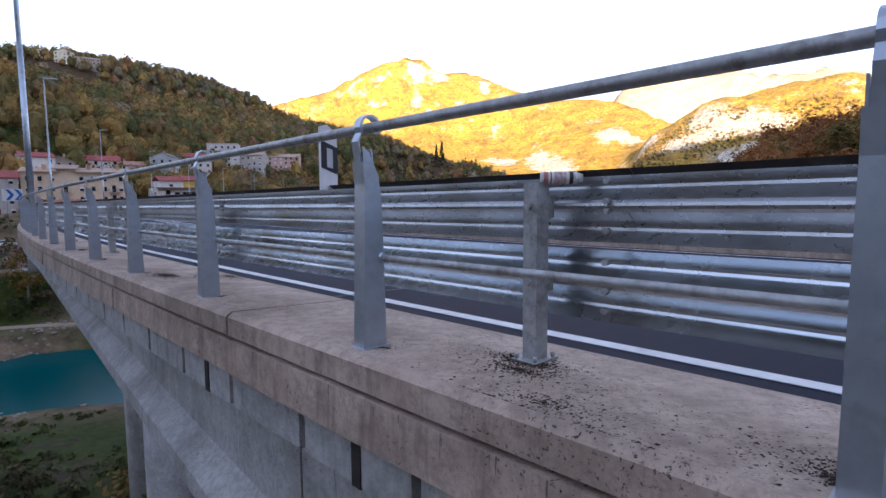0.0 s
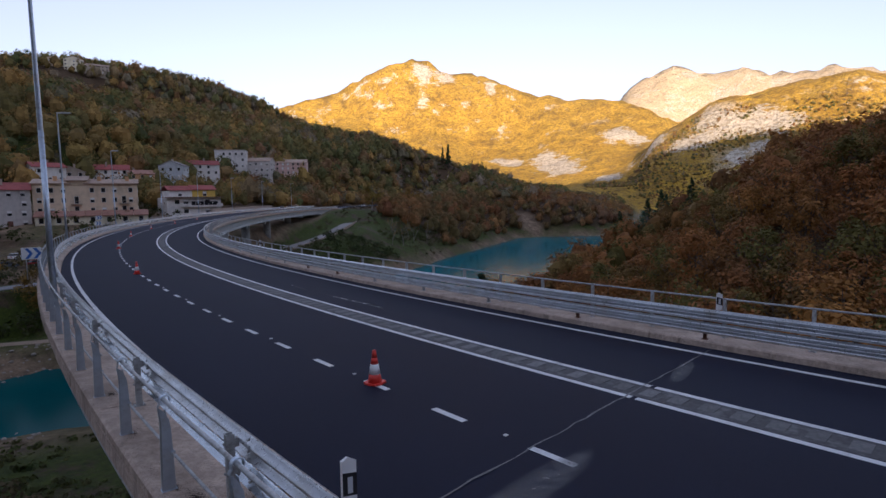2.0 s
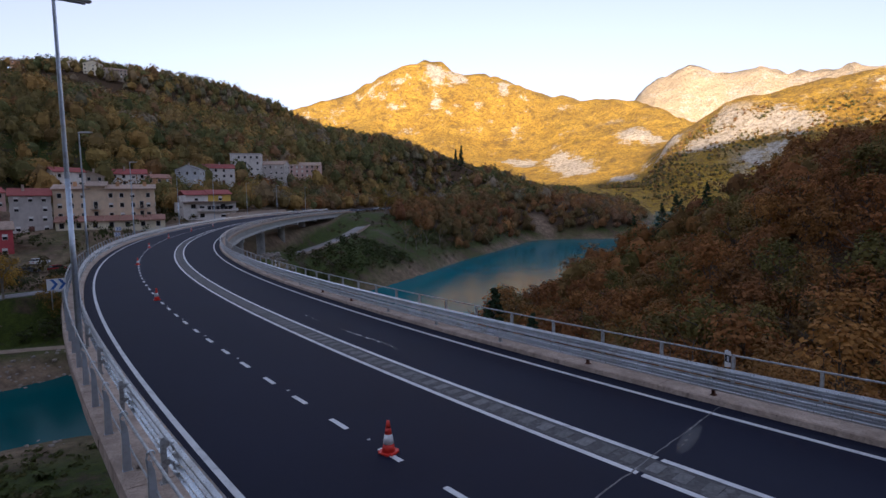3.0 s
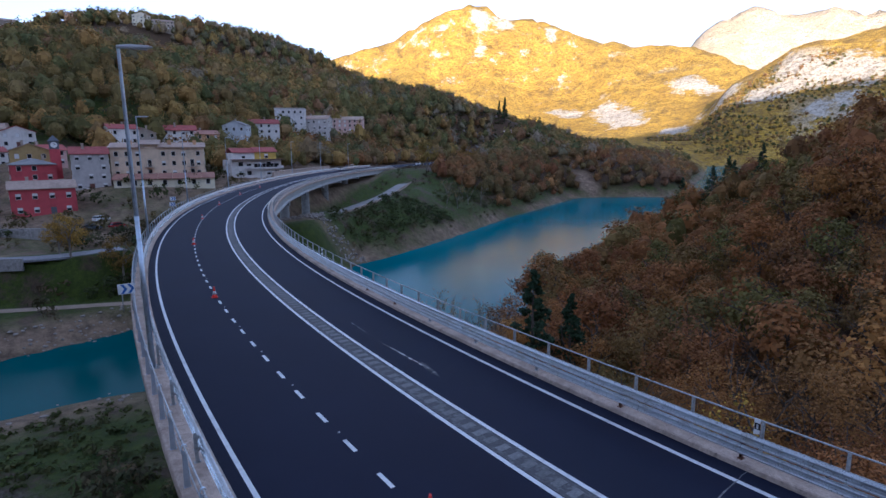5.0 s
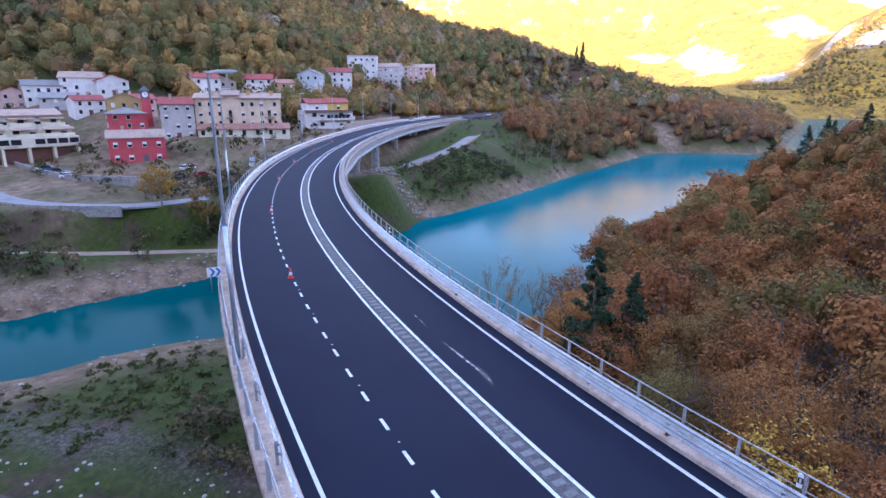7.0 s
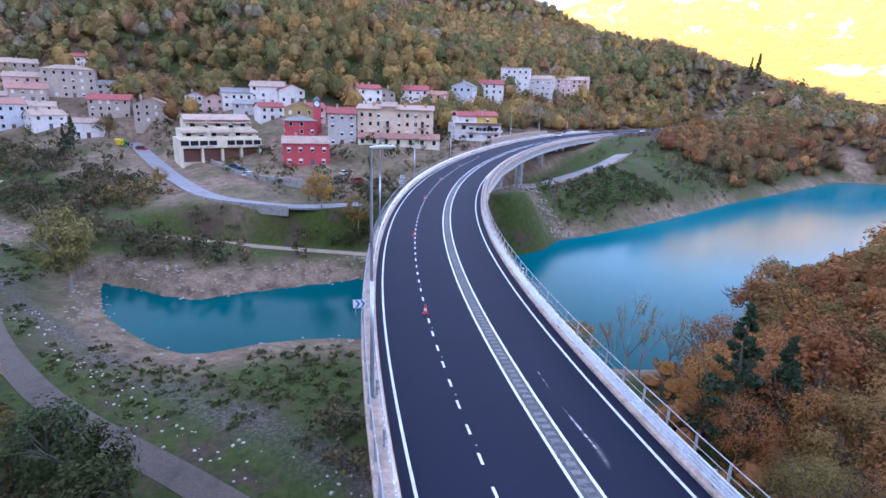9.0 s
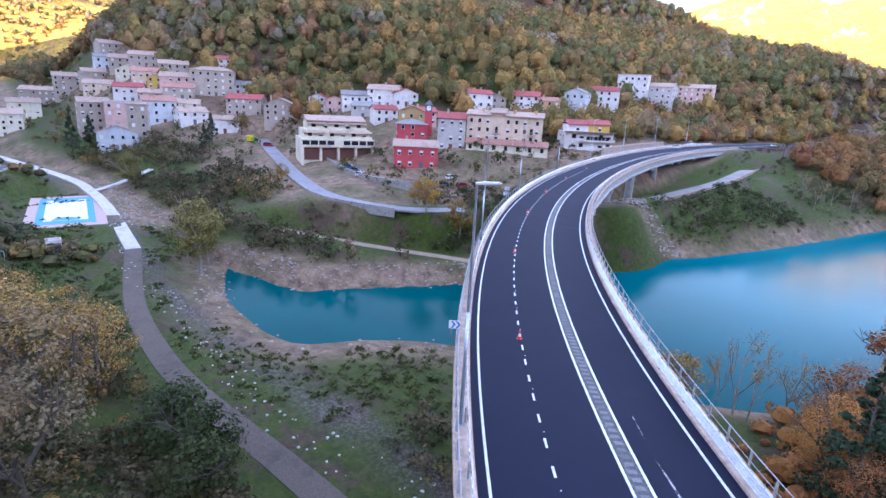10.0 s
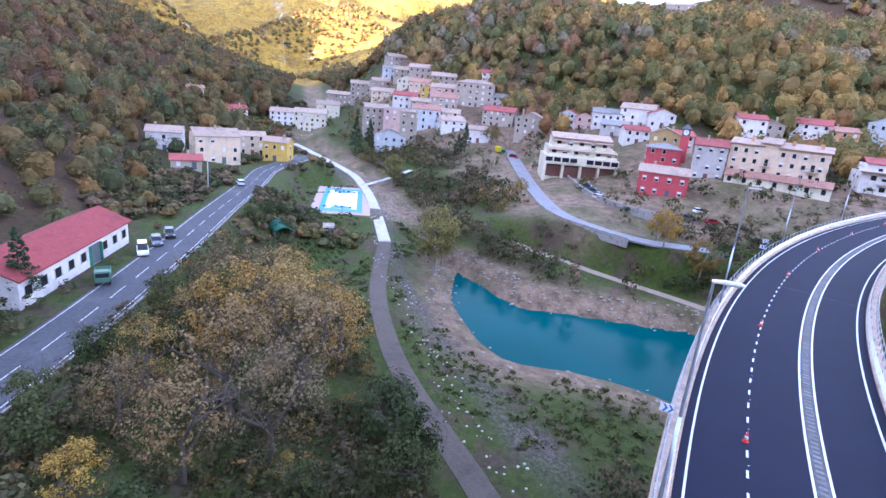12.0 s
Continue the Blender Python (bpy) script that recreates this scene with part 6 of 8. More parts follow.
def crown_clumps(rng, n, radius, height, base, clump):
    cs, rs = [], []
    while len(cs) < n:
        p = rng.uniform(-1, 1, 3)
        q = np.linalg.norm(p)
        if q > 1 or q < 0.35:
            continue
        z = p[2]
        wide = 1.0 if z < 0.2 else 1.0 - 0.35 * z
        cs.append((p[0] * radius * wide, p[1] * radius * wide, base + (z + 1) / 2 * height))
        rs.append(clump * rng.uniform(0.7, 1.3))
    return cs, rs


def quads_mesh(name, verts, material, tone=None):
    n = len(verts) // 4
    me = bpy.data.meshes.new(name)
    me.vertices.add(4 * n)
    me.vertices.foreach_set("co", np.asarray(verts, float).ravel())
    me.loops.add(4 * n)
    me.loops.foreach_set("vertex_index", np.arange(4 * n))
    me.polygons.add(n)
    me.polygons.foreach_set("loop_start", np.arange(0, 4 * n, 4))
    me.materials.append(material)
    if tone is not None:
        me.attributes.new("tone", "FLOAT", "POINT").data.foreach_set("value", np.asarray(tone, float))
    me.update(calc_edges=True)
    return me


def limbs(bm, rng, start, way, length, radius, depth, seg=6, spread=0.6, kids=3):
    end = start + way * length
    tube(bm, start, end, radius, radius * 0.6, seg, cap=False)
    if depth == 0:
        return
    for k in range(kids):
        w = Vector(way + Vector(rng.normal(size=3)) * spread)
        w.z = abs(w.z) * 0.8 + 0.25
        limbs(bm, rng, start + way * length * rng.uniform(0.55, 1.0), w.normalized(), length * rng.uniform(0.55, 0.8), radius * 0.52, depth - 1, max(3, seg - 1), spread, kids)


def broadleaf(seed, height, radius, material, clumps=30, per=70, size=0.22, bark=None, sparse=1.0):
    rng = np.random.default_rng(seed)
    bm = bmesh.new()
    limbs(bm, rng, Vector((0, 0, -1.0)), Vector((0.04, 0.02, 1)).normalized(), height * 0.42 + 1.0, 0.03 * height, 3, 7, 0.55)
    trunk = mesh_of("trunk", bm, bark or BARK)
    cs, rs = crown_clumps(rng, clumps, radius, height * 0.78, height * 0.24, radius * 0.36 * sparse)
    crown = quads_mesh("crown", leaves(rng, cs, rs, per, size, 0.8, (0, 0, height * 0.5)), material)
    return trunk, crown


def conifer(seed, height, radius, clumps=84, per=44, size=0.20, material=None):
    rng = np.random.default_rng(seed)
    bm = bmesh.new()
    tube(bm, (0, 0, -1), (0, 0, height * 0.95), 0.022 * height, 0.03, 8)
    cs, rs = [], []
    for k in range(clumps):
        z = height * (0.16 + 0.82 * k / clumps)
        r = radius * (1 - (z / height) ** 1.3) * rng.uniform(0.45, 1.0)
        a = rng.uniform(0, math.tau)
        cs.append((r * math.cos(a), r * math.sin(a), z))
        rs.append(max(0.25, radius * 0.34 * (1.15 - z / height)))
        tube(bm, (0, 0, z - 0.2), (r * math.cos(a), r * math.sin(a), z), 0.05, 0.02, 4, cap=False)
    return mesh_of("trunk", bm, BARK), quads_mesh("crown", leaves(rng, cs, rs, per, size, 0.45), material or PINE)


def bare_tree(seed, height, material, per=5):
    rng = np.random.default_rng(seed)
    bm = bmesh.new()
    limbs(bm, rng, Vector((0, 0, -0.8)), Vector((0.05, 0, 1)).normalized(), height * 0.36, 0.011 * height, 4, 6, 0.27, 3)
    for v in bm.verts:
        v.co.z = min(v.co.z, height * 1.05)
    pts = [tuple(v.co) for v in bm.verts if v.co.z > height * 0.4]
    pick = [pts[i] for i in rng.integers(0, len(pts), 90)]
    return mesh_of("trunk", bm, BARK_PALE), quads_mesh("crown", leaves(rng, pick, [0.4] * len(pick), per, 0.065), material)


def plant(name, meshes, x, y, label, category="tree", group="", scale=1.0, turn=0.0, z=None, kind=""):
    ob = new(name)
    for n, me in zip(("trunk", "crown"), meshes):
        p = new(n, me)
        p.parent = ob
    ob.matrix_basis = Matrix.Translation((x, y, ground_at(x, y) - 0.1 if z is None else z)) @ Matrix.Rotation(turn, 4, "Z") @ Matrix.Diagonal((scale, scale, scale, 1))
    return tagged(ob, label, category, group, kind)


def clear_of_bridge(x, y, gap):
    i = np.argmin((_x - x) ** 2 + (_y - y) ** 2)
    dx, dy, a = x - _x[i], y - _y[i], _h[i]
    d = dx * math.cos(a) - dy * math.sin(a)
    return d > 8.9 + gap or d < -4.3 - gap


rnd = random.Random(11)
OAKS = [broadleaf(20 + k, 9.0, 3.9, OAK, 34, 96, 0.135) for k in range(4)]
OAKS_FINE = [broadleaf(30 + k, 9.0, 3.9, OAK, 44, 165, 0.08) for k in range(3)]
OAKS_BACK = [broadleaf(26 + k, 9.0, 3.9, OAK, 30, 40, 0.25) for k in range(4)]
OAK_LABELS = ("rust-brown oak in autumn leaf on the wooded slope", "olive and brown oak in autumn leaf on the slope")

# the near edge of the wood east of the bridge: single trees
NEAR_WOOD = []
tries = np.random.default_rng(11).uniform((-6, -4), (72, 118), (9000, 2))
tries_d, tries_side, _ = to_axis(tries[:, 0], tries[:, 1])
for (x, y), d, side in zip(tries.tolist(), tries_d, tries_side):
    if len(NEAR_WOOD) >= 250:
        break
    if side < 0 or d < 2.5 or not clear_of_bridge(x, y, 5.0 if y > 34 else 9.5):
        continue
    if (x < 4 and y < 50) or (x - 8.5) ** 2 + (y - 26) ** 2 < 25:
        continue
    if any((x - a) ** 2 + (y - b) ** 2 < 4.6**2 for a, b in NEAR_WOOD):
        continue
    NEAR_WOOD.append((x, y))
for i, (x, y) in enumerate(NEAR_WOOD):
    front = not clear_of_bridge(x, y, 34.0) and y < 95
    close = not clear_of_bridge(x, y, 25.0) and y < 68
    plant("oak_tree", OAKS_FINE[i % 3] if close else (OAKS if front else OAKS_BACK)[i % 4], x, y, OAK_LABELS[i % 2], group="oaks on the east slope", scale=rnd.uniform(0.7, 1.15), turn=rnd.uniform(0, 6.28))


SPOTS = np.array([(o.location.x, o.location.y) for o in bpy.data.objects if o.parent is None and o.name.split(".")[0] in ("house", "apartment_building", "clock_tower")] + [(COURT[0] + i, COURT[1] + j) for i in (-15, -5, 5, 15) for j in (-5, 5)] + [(-70, 640), (-74, 628), (-68, 616), (-66, 604), (-73, 603), (-61, 625), (-80, 634), (-67, 592), (-88, -28), (-98, -26)])
WAYS = [smooth for smooth in (VALLEY_ROAD, DIRT_TRACK, WHITE_PATH, VILLAGE_ROAD, BANK_PATH, LAKE_PATH, APPROACH)]


def open_ground(x, y, houses=9.0, roads=6.0):
    """True where a tree would stand clear of houses, roads and paths."""
    ok = ((x[:, None] - SPOTS[:, 0]) ** 2 + (y[:, None] - SPOTS[:, 1]) ** 2).min(1) > houses**2
    far = _s > 95
    ok &= ((x[:, None] - _x[far][None, ::8]) ** 2 + (y[:, None] - _y[far][None, ::8]) ** 2).min(1) > 13.0**2
    past = _s > 262
    ok &= ((x[:, None] - _x[past][None, ::8]) ** 2 + (y[:, None] - _y[past][None, ::8]) ** 2).min(1) > 12.0**2
    for line in WAYS:
        for (ax, ay, _), (bx, by, _) in zip(line, line[1:]):
            t = np.clip(((x - ax) * (bx - ax) + (y - ay) * (by - ay)) / ((bx - ax) ** 2 + (by - ay) ** 2), 0, 1)
            ok &= np.hypot(x - ax - t * (bx - ax), y - ay - t * (by - ay)) > roads
    return ok


def spread_wood(name, label, material, region, test, spacing, seed, templates, low=0.7, high=1.25, cap=6000, clear=(9.0, 8.0), faced=False):
    """One object of many trees, for woods too thick or far to count."""
    rng = np.random.default_rng(seed)
    x0, x1, y0, y1 = region
    nx, ny = int((x1 - x0) / spacing), int((y1 - y0) / spacing)
    gx, gy = np.meshgrid(np.arange(nx), np.arange(ny), indexing="ij")
    x = x0 + (gx.ravel() + rng.uniform(0, 1, nx * ny)) * spacing
    y = y0 + (gy.ravel() + rng.uniform(0, 1, nx * ny)) * spacing
    keep = test(x, y, rng)
    x, y = x[keep], y[keep]
    ok = open_ground(x, y, clear[0], clear[1])
    if faced:
        r = np.hypot(x, y)
        ok &= ground_height(x * (1 + 14 / r), y * (1 + 14 / r)) - ground_height(x, y) > -1.2
    x, y = x[ok][:cap], y[ok][:cap]
    z = ground_height(x, y)
    out, tone = [], []
    patch = value_noise(x, y, 70, seed, 3) * 0.25
    for k, t in enumerate(templates):
        sel = np.arange(len(x)) % len(templates) == k
        m = int(sel.sum())
        a, s = rng.uniform(0, math.tau, m), rng.uniform(low, high, m)
        ca, sa = np.cos(a)[:, None] * s[:, None], np.sin(a)[:, None] * s[:, None]
        px = t[None, :, 0] * ca - t[None, :, 1] * sa + x[sel][:, None]
        py = t[None, :, 0] * sa + t[None, :, 1] * ca + y[sel][:, None]
        pz = t[None, :, 2] * s[:, None] * rng.uniform(0.85, 1.2, m)[:, None] + z[sel][:, None] - 0.3
        out.append(np.stack([px, py, pz], -1).reshape(-1, 3))
        tone.append(np.repeat((2.2 * patch[sel] + rng.uniform(0, 0.42, m)) % 1.0, len(t)))
    return tagged(new(name, quads_mesh(name, np.concatenate(out), material, np.concatenate(tone))), label, "wood", kind="stuff")


def crown_heart(rng, radius, height, base, cells=3):
    """The dense inner foliage of a crown: a lobed, ragged closed shape of small facets."""
    lobes = rng.normal(size=(9, 3))
    lobes /= np.linalg.norm(lobes, axis=1, keepdims=True)
    g = np.linspace(-1, 1, cells + 1)
    quads = []
    for axis in range(3):
        for sign in (-1, 1):
            for i in range(cells):
                for j in range(cells):
                    q = []
                    for u, v in ((i, j), (i + 1, j), (i + 1, j + 1), (i, j + 1)):
                        c = np.zeros(3)
                        c[axis], c[(axis + 1) % 3], c[(axis + 2) % 3] = sign, g[u], g[v]
                        q.append(c / np.linalg.norm(c))
                    quads.append(q)
    d = np.array(quads)
    swell = 0.66 + 0.44 * np.max(np.einsum("qvk,lk->qvl", d, lobes), -1) ** 4
    wide = np.where(d[..., 2:] > 0.2, 1.0 - 0.3 * d[..., 2:], 1.0)
    out = d * swell[..., None] * np.concatenate([wide, wide, np.ones_like(wide)], -1)
    return (out * np.array([radius, radius, height / 2]) + np.array([0, 0, base + height / 2])).reshape(-1, 3)


def template(seed, height, radius, clumps, per, size, heart=3):
    rng = np.random.default_rng(seed)
    cs, rs = crown_clumps(rng, clumps, radius, height * 0.86, height * 0.14, radius * 0.42)
    foliage = leaves(rng, cs, rs, per, size, 0.8, (0, 0, height * 0.4))
    return np.concatenate([foliage, crown_heart(rng, radius * 0.74, height * 0.74, height * 0.12, heart)]) if heart else foliage


MID = [template(40 + k, 8.5, 4.0, 14, 13, 0.46) for k in range(4)]
LOW = [template(50 + k, 10.0, 4.3, 19, 13, 0.40) for k in range(5)]
BACK = [template(46 + k, 10.0, 4.6, 8, 7, 0.85, 2) for k in range(3)]
UPPER = [template(150 + k, 10.0, 4.4, 11, 7, 0.66) for k in range(4)]
TANGLE = [template(66 + k, 2.2, 1.6, 7, 13, 0.20, 0) for k in range(3)]
BUSH = [template(60 + k, 2.2, 1.6, 6, 7, 0.27, 2) for k in range(3)]
FAR_TREE = [template(56 + k, 9.5, 5.2, 7, 4, 1.5, 2) for k in range(3)]
near_x, near_y = np.array(NEAR_WOOD).T


def east_test(x, y, rng):
    d, side, _ = to_axis(x, y)
    free = ((x[:, None] - near_x) ** 2 + (y[:, None] - near_y) ** 2).min(1) > 4.5**2
    inner = (x < 72) & (y < 118)
    return (side > 0) & (d > 8) & free & ~inner & (x - 0.5 * y > -110) & (y > -60) & (np.hypot(x, y) < 430)


spread_wood("east_wood", "dense autumn oak wood on the slope above the lake", OAK, (0, 330, -20, 480), lambda x, y, rng: east_test(x, y, rng) & (np.hypot(x, y) < 210) & (x < 1.2 * y + 20), 7.0, 5, MID)
spread_wood("east_wood", "dense autumn oak wood on the far part of the east slope", OAK, (0, 330, -20, 480), lambda x, y, rng: east_test(x, y, rng) & (np.hypot(x, y) >= 210) & (x < y), 7.4, 25, BACK, 0.6, 1.1)


def hill_test(x, y, rng):
    d, side, _ = to_axis(x, y)
    clearing = (value_noise(x, y, 60, 21, 2) > 1.05) & (y > 330)
    return (side < 0) & (d > np.where(y > 170, 70, np.where(x < -215, 42, 125)) + 10 * value_noise(x, y, 40, 22, 2)) & (y > np.where(x < -300, 92, 120)) & (x > -480) & ~clearing & ~((np.abs((x + 420) * 0.391 - (y - 420) * 0.92) < 9) & (x > -430) & (x < -200))


spread_wood("hill_wood", "mixed autumn wood covering the hill behind the village", HILL, (-620, 120, 90, 640), lambda x, y, rng: hill_test(x, y, rng) & (np.hypot(x, y) < 340), 7.4, 6, LOW, 0.7, 1.4, 9000, clear=(7.0, 8.0), faced=True)
spread_wood("hill_wood", "mixed autumn wood on the upper part of the hill", HILL, (-620, 120, 90, 640), lambda x, y, rng: hill_test(x, y, rng) & (np.hypot(x, y) >= 340), 7.6, 26, UPPER, 0.75, 1.45, 9000, clear=(7.0, 8.0), faced=True)


def west_test(x, y, rng):
    d, side, _ = to_axis(x, y)
    clearing = value_noise(x, y, 50, 31, 2) > 0.85
    return (((side > 0) & (d > np.where(x < -240, 22, 64))) | ((side < 0) & (d > 16) & (x < -480)) | ((side < 0) & (d > 45) & (x < -385) & (y < 125))) & ~clearing & (np.hypot(x, y) < 950)


spread_wood("west_wood", "mixed autumn wood on the slopes of the upper valley", WEST_SHADED, (-950, -40, -260, 330), lambda x, y, rng: west_test(x, y, rng) & (np.hypot(x, y) < 430) & (np.hypot(x, y) >= 215), 9.2, 7, LOW, 0.7, 1.4, 7000, faced=True)
spread_wood("west_wood", "mixed autumn wood on the slope above the valley road", WEST_SHADED, (-950, -40, -260, 330), lambda x, y, rng: west_test(x, y, rng) & (np.hypot(x, y) < 215), 7.4, 7, MID, 0.5, 1.0, 7000)
spread_wood("back_wood", "autumn wood on the back slopes of the upper valley", WEST_SHADED, (-950, -200, -260, 330), lambda x, y, rng: west_test(x, y, rng) & (np.hypot(x, y) >= 430), 9.6, 11, BACK, 0.7, 1.4, 7000, faced=True)


CRAG_X, CRAG_Y, _ = np.array(CRAGS, float).T


def far_test(x, y, rng):
    d, side, _ = to_axis(x, y)
    return (d > 25) & (np.hypot(x, y) > 470) & (np.hypot(x, y) < np.where(x > 200, 1620, 1150)) & (((x[:, None] - CRAG_X) ** 2 + (y[:, None] - CRAG_Y) ** 2 > 26**2).all(1)) & ~((x < 330) & (y < 480)) & (value_noise(x, y, 80, 33, 3) > -0.35) & ~((side < 0) & (y < 640) & (x < 120))


spread_wood("far_wood", "russet wood on the far slopes beyond the lake", HILL, (-200, 900, 300, 1620), far_test, 11.0, 9, FAR_TREE, 0.5, 1.0, 9000, faced=True)


def cape_test(x, y, rng):
    d, side, _ = to_axis(x, y)
    i = ((x[:, None] - _x[None, ::8]) ** 2 + (y[:, None] - _y[None, ::8]) ** 2).min(1)
    scar = np.hypot((x - 14) * 0.92 + (y - 382) * 0.39, ((y - 382) * 0.92 - (x - 14) * 0.39) * 0.42) < 7.5
    return (side < 0) & (d > 4.5) & (d < 130) & (y > 258) & (i > 13**2) & ~scar & (value_noise(x, y, 30, 41, 2) > -0.8)


spread_wood("cape_wood", "russet trees along the far lake shore", CAPE, (-180, 160, 250, 660), cape_test, 6.6, 8, MID, 0.55, 1.2)


def upper_test(x, y, rng):
    d, side, _ = to_axis(x, y)
    r = np.hypot(x, y)
    return (r > 940) & (r < 1750) & (d > 12) & (value_noise(x, y, 90, 35, 3) > -0.3) & (y < 0.9 * np.abs(x))


spread_wood("upper_valley_wood", "autumn wood on the hills at the head of the valley", HILL, (-1750, -500, -450, 800), upper_test, 17.0, 10, FAR_TREE, 0.8, 1.4, 5000, faced=True)

# ---- roads and paths in the valley ----


def smooth_line(line, step=3.0):
    pts = []
    n = len(line)
    for i in range(n - 1):
        p0, p1, p2, p3 = (np.array(line[max(0, min(n - 1, i + k))], float) for k in (-1, 0, 1, 2))
        m = max(1, int(np.linalg.norm(p2 - p1) / step))
        for j in range(m):
            t = j / m
            pts.append(0.5 * (2 * p1 + (p2 - p0) * t + (2 * p0 - 5 * p1 + 4 * p2 - p3) * t * t + (3 * p1 - p0 - 3 * p2 + p3) * t**3))
    pts.append(np.array(line[-1], float))
    return pts


def ribbon(name, line, lo, hi, lift, thick, material, parent=None, step=3.0, gaps=None):
    """A band along a line, between the offsets lo and hi to its right."""
    pts = smooth_line(line, step)
    verts, faces = [], []
    for i, p in enumerate(pts):
        q = pts[min(len(pts) - 1, i + 1)] - pts[max(0, i - 1)]
        r = np.array([q[1], -q[0], 0]) / (np.hypot(q[0], q[1]) + 1e-9)
        for o, z in ((lo, lift - thick), (lo, lift), (hi, lift), (hi, lift - thick)):
            verts.append(tuple(p + r * o + np.array([0, 0, z])))
    for i in range(len(pts) - 1):
        if gaps and i % gaps[1] >= gaps[0]:
            continue
        a, b = 4 * i, 4 * i + 4
        for k in range(4):
            faces.append((a + k, b + k, b + (k + 1) % 4, a + (k + 1) % 4))
        if gaps or i == 0:
            faces.append((a, a + 1, a + 2, a + 3))
        if gaps or i == len(pts) - 2:
            faces.append((b + 3, b + 2, b + 1, b))
    ob = new(name, from_lists(name, verts, faces, material))
    if parent:
        ob.parent = parent
    return ob


GRAVEL = surface("gravel", (0.078, 0.062, 0.048), (0.150, 0.122, 0.096), 5, 0.95, grain=25, depth=0.02, stain=(0.07, 0.06, 0.05), stain_scale=0.4)
PALE_PATH = surface("pale_path", (0.46, 0.44, 0.43), (0.60, 0.58, 0.56), 1.5, 0.9, grain=25, depth=0.005, stain=(0.36, 0.34, 0.33), stain_scale=0.3)
EARTH = surface("pale_earth", (0.30, 0.22, 0.16), (0.44, 0.35, 0.27), 1.2, 0.95, grain=12, depth=0.03, stain=(0.22, 0.16, 0.11), stain_scale=0.3)
STONEWALL = surface("stone_wall", (0.24, 0.22, 0.205), (0.44, 0.42, 0.395), 2.5, 0.95, grain=6, depth=0.06, stain=(0.14, 0.13, 0.12), stain_scale=0.8)
valley_road = tagged(ribbon("valley_road", VALLEY_ROAD, -3.6, 3.6, 0.16, 0.4, ROAD_OLD), "worn grey asphalt road along the valley", "road", kind="structure")
ribbon("edge_line", VALLEY_ROAD, -3.2, -3.10, 0.168, 0.004, WHITE_PAINT, valley_road)
ribbon("edge_line", VALLEY_ROAD, 3.10, 3.2, 0.168, 0.004, WHITE_PAINT, valley_road)
ribbon("centre_dash", VALLEY_ROAD, -0.05, 0.05, 0.168, 0.004, WHITE_PAINT, valley_road, 1.5, (3, 5))
ribbon("verge_kerb", VALLEY_ROAD, 3.75, 4.0, 0.30, 0.7, STONEWALL, valley_road)
tagged(ribbon("dirt_track", DIRT_TRACK, -1.6, 1.6, 0.10, 0.3, GRAVEL), "grey-brown gravel track beside the river", "path", kind="structure")
tagged(ribbon("white_path", WHITE_PATH, -1.5, 1.5, 0.2, 0.7, PALE_PATH), "pale paved footpath towards the village", "path", kind="structure")
village_road = tagged(ribbon("village_road", VILLAGE_ROAD, -2.4, 2.4, 0.14, 0.4, surface("grey_paving", (0.21, 0.21, 0.225), (0.31, 0.305, 0.32), 1.5, 0.85, grain=20, stain=(0.17, 0.165, 0.17), stain_scale=0.2)), "grey village road above the river bank", "road", kind="structure")
tagged(ribbon("retaining_wall", VILLAGE_ROAD[1:], -3.0, -2.6, 0.6, 2.4, STONEWALL), "long low stone retaining wall below the village road", "wall", kind="structure")
tagged(ribbon("garden_wall", [(x - 9, y + 18, z + 2.2) for x, y, z in VILLAGE_ROAD[1:5]], -0.3, 0.3, 1.2, 4.0, STONEWALL), "stone terrace wall below the village houses", "wall", kind="structure")
tagged(ribbon("bank_path", BANK_PATH, -1.3, 1.3, 0.08, 0.3, EARTH), "pale earth path on the river bank", "path", kind="structure")
tagged(ribbon("lake_path", LAKE_PATH, -2.4, 2.4, 0.10, 0.9, surface("path_concrete", (0.25, 0.235, 0.225), (0.37, 0.35, 0.335), 1.2, 0.9, grain=20, stain=(0.18, 0.165, 0.15), stain_scale=0.3)), "pale gravel road beside the viaduct", "path", kind="structure")
tagged(ribbon("path_parapet", LAKE_PATH, 2.5, 2.8, 0.45, 1.6, CONCRETE), "low concrete kerb wall along the lake path", "wall", kind="structure")
tagged(ribbon("side_path", [(-188, 34, -18.5), (-200, 45, -18.2), (-212, 58, -16)], -0.9, 0.9, 0.16, 0.3, PALE_PATH), "narrow paved footbridge path", "path", kind="structure")
tagged(ribbon("roadside_wall", [tuple(at_road(s, -9.5, -0.2)) for s in (182, 200, 220, 245)], -0.4, 0.4, 1.6, 4.0, CONCRETE), "pale retaining wall beyond the viaduct", "wall", kind="structure")

# sports court
court = tagged(new("sports_court"), "blue and white painted sports court on pink paving", "sports court")
ca = math.atan2(-2.5 - 2.5, 28)
for name, x0, x1, y0, y1, z, mat in (("paving", -20, 20, -8.5, 8.5, 0.10, surface("pink_paving", (0.42, 0.31, 0.28), (0.54, 0.41, 0.37), 1.5, 0.9)), ("surround", -17, 17, -6.2, 6.2, 0.13, surface("court_blue", (0.05, 0.27, 0.55), (0.07, 0.34, 0.64), 1.0, 0.6)), ("playing_field", -13.5, 13.5, -4.6, 4.6, 0.16, surface("court_white", (0.66, 0.68, 0.72), (0.76, 0.78, 0.81), 0.8, 0.6))):
    bm = bmesh.new()
    box(bm, x0, x1, y0, y1, z - 0.3, z)
    part(name, bm, mat, court)
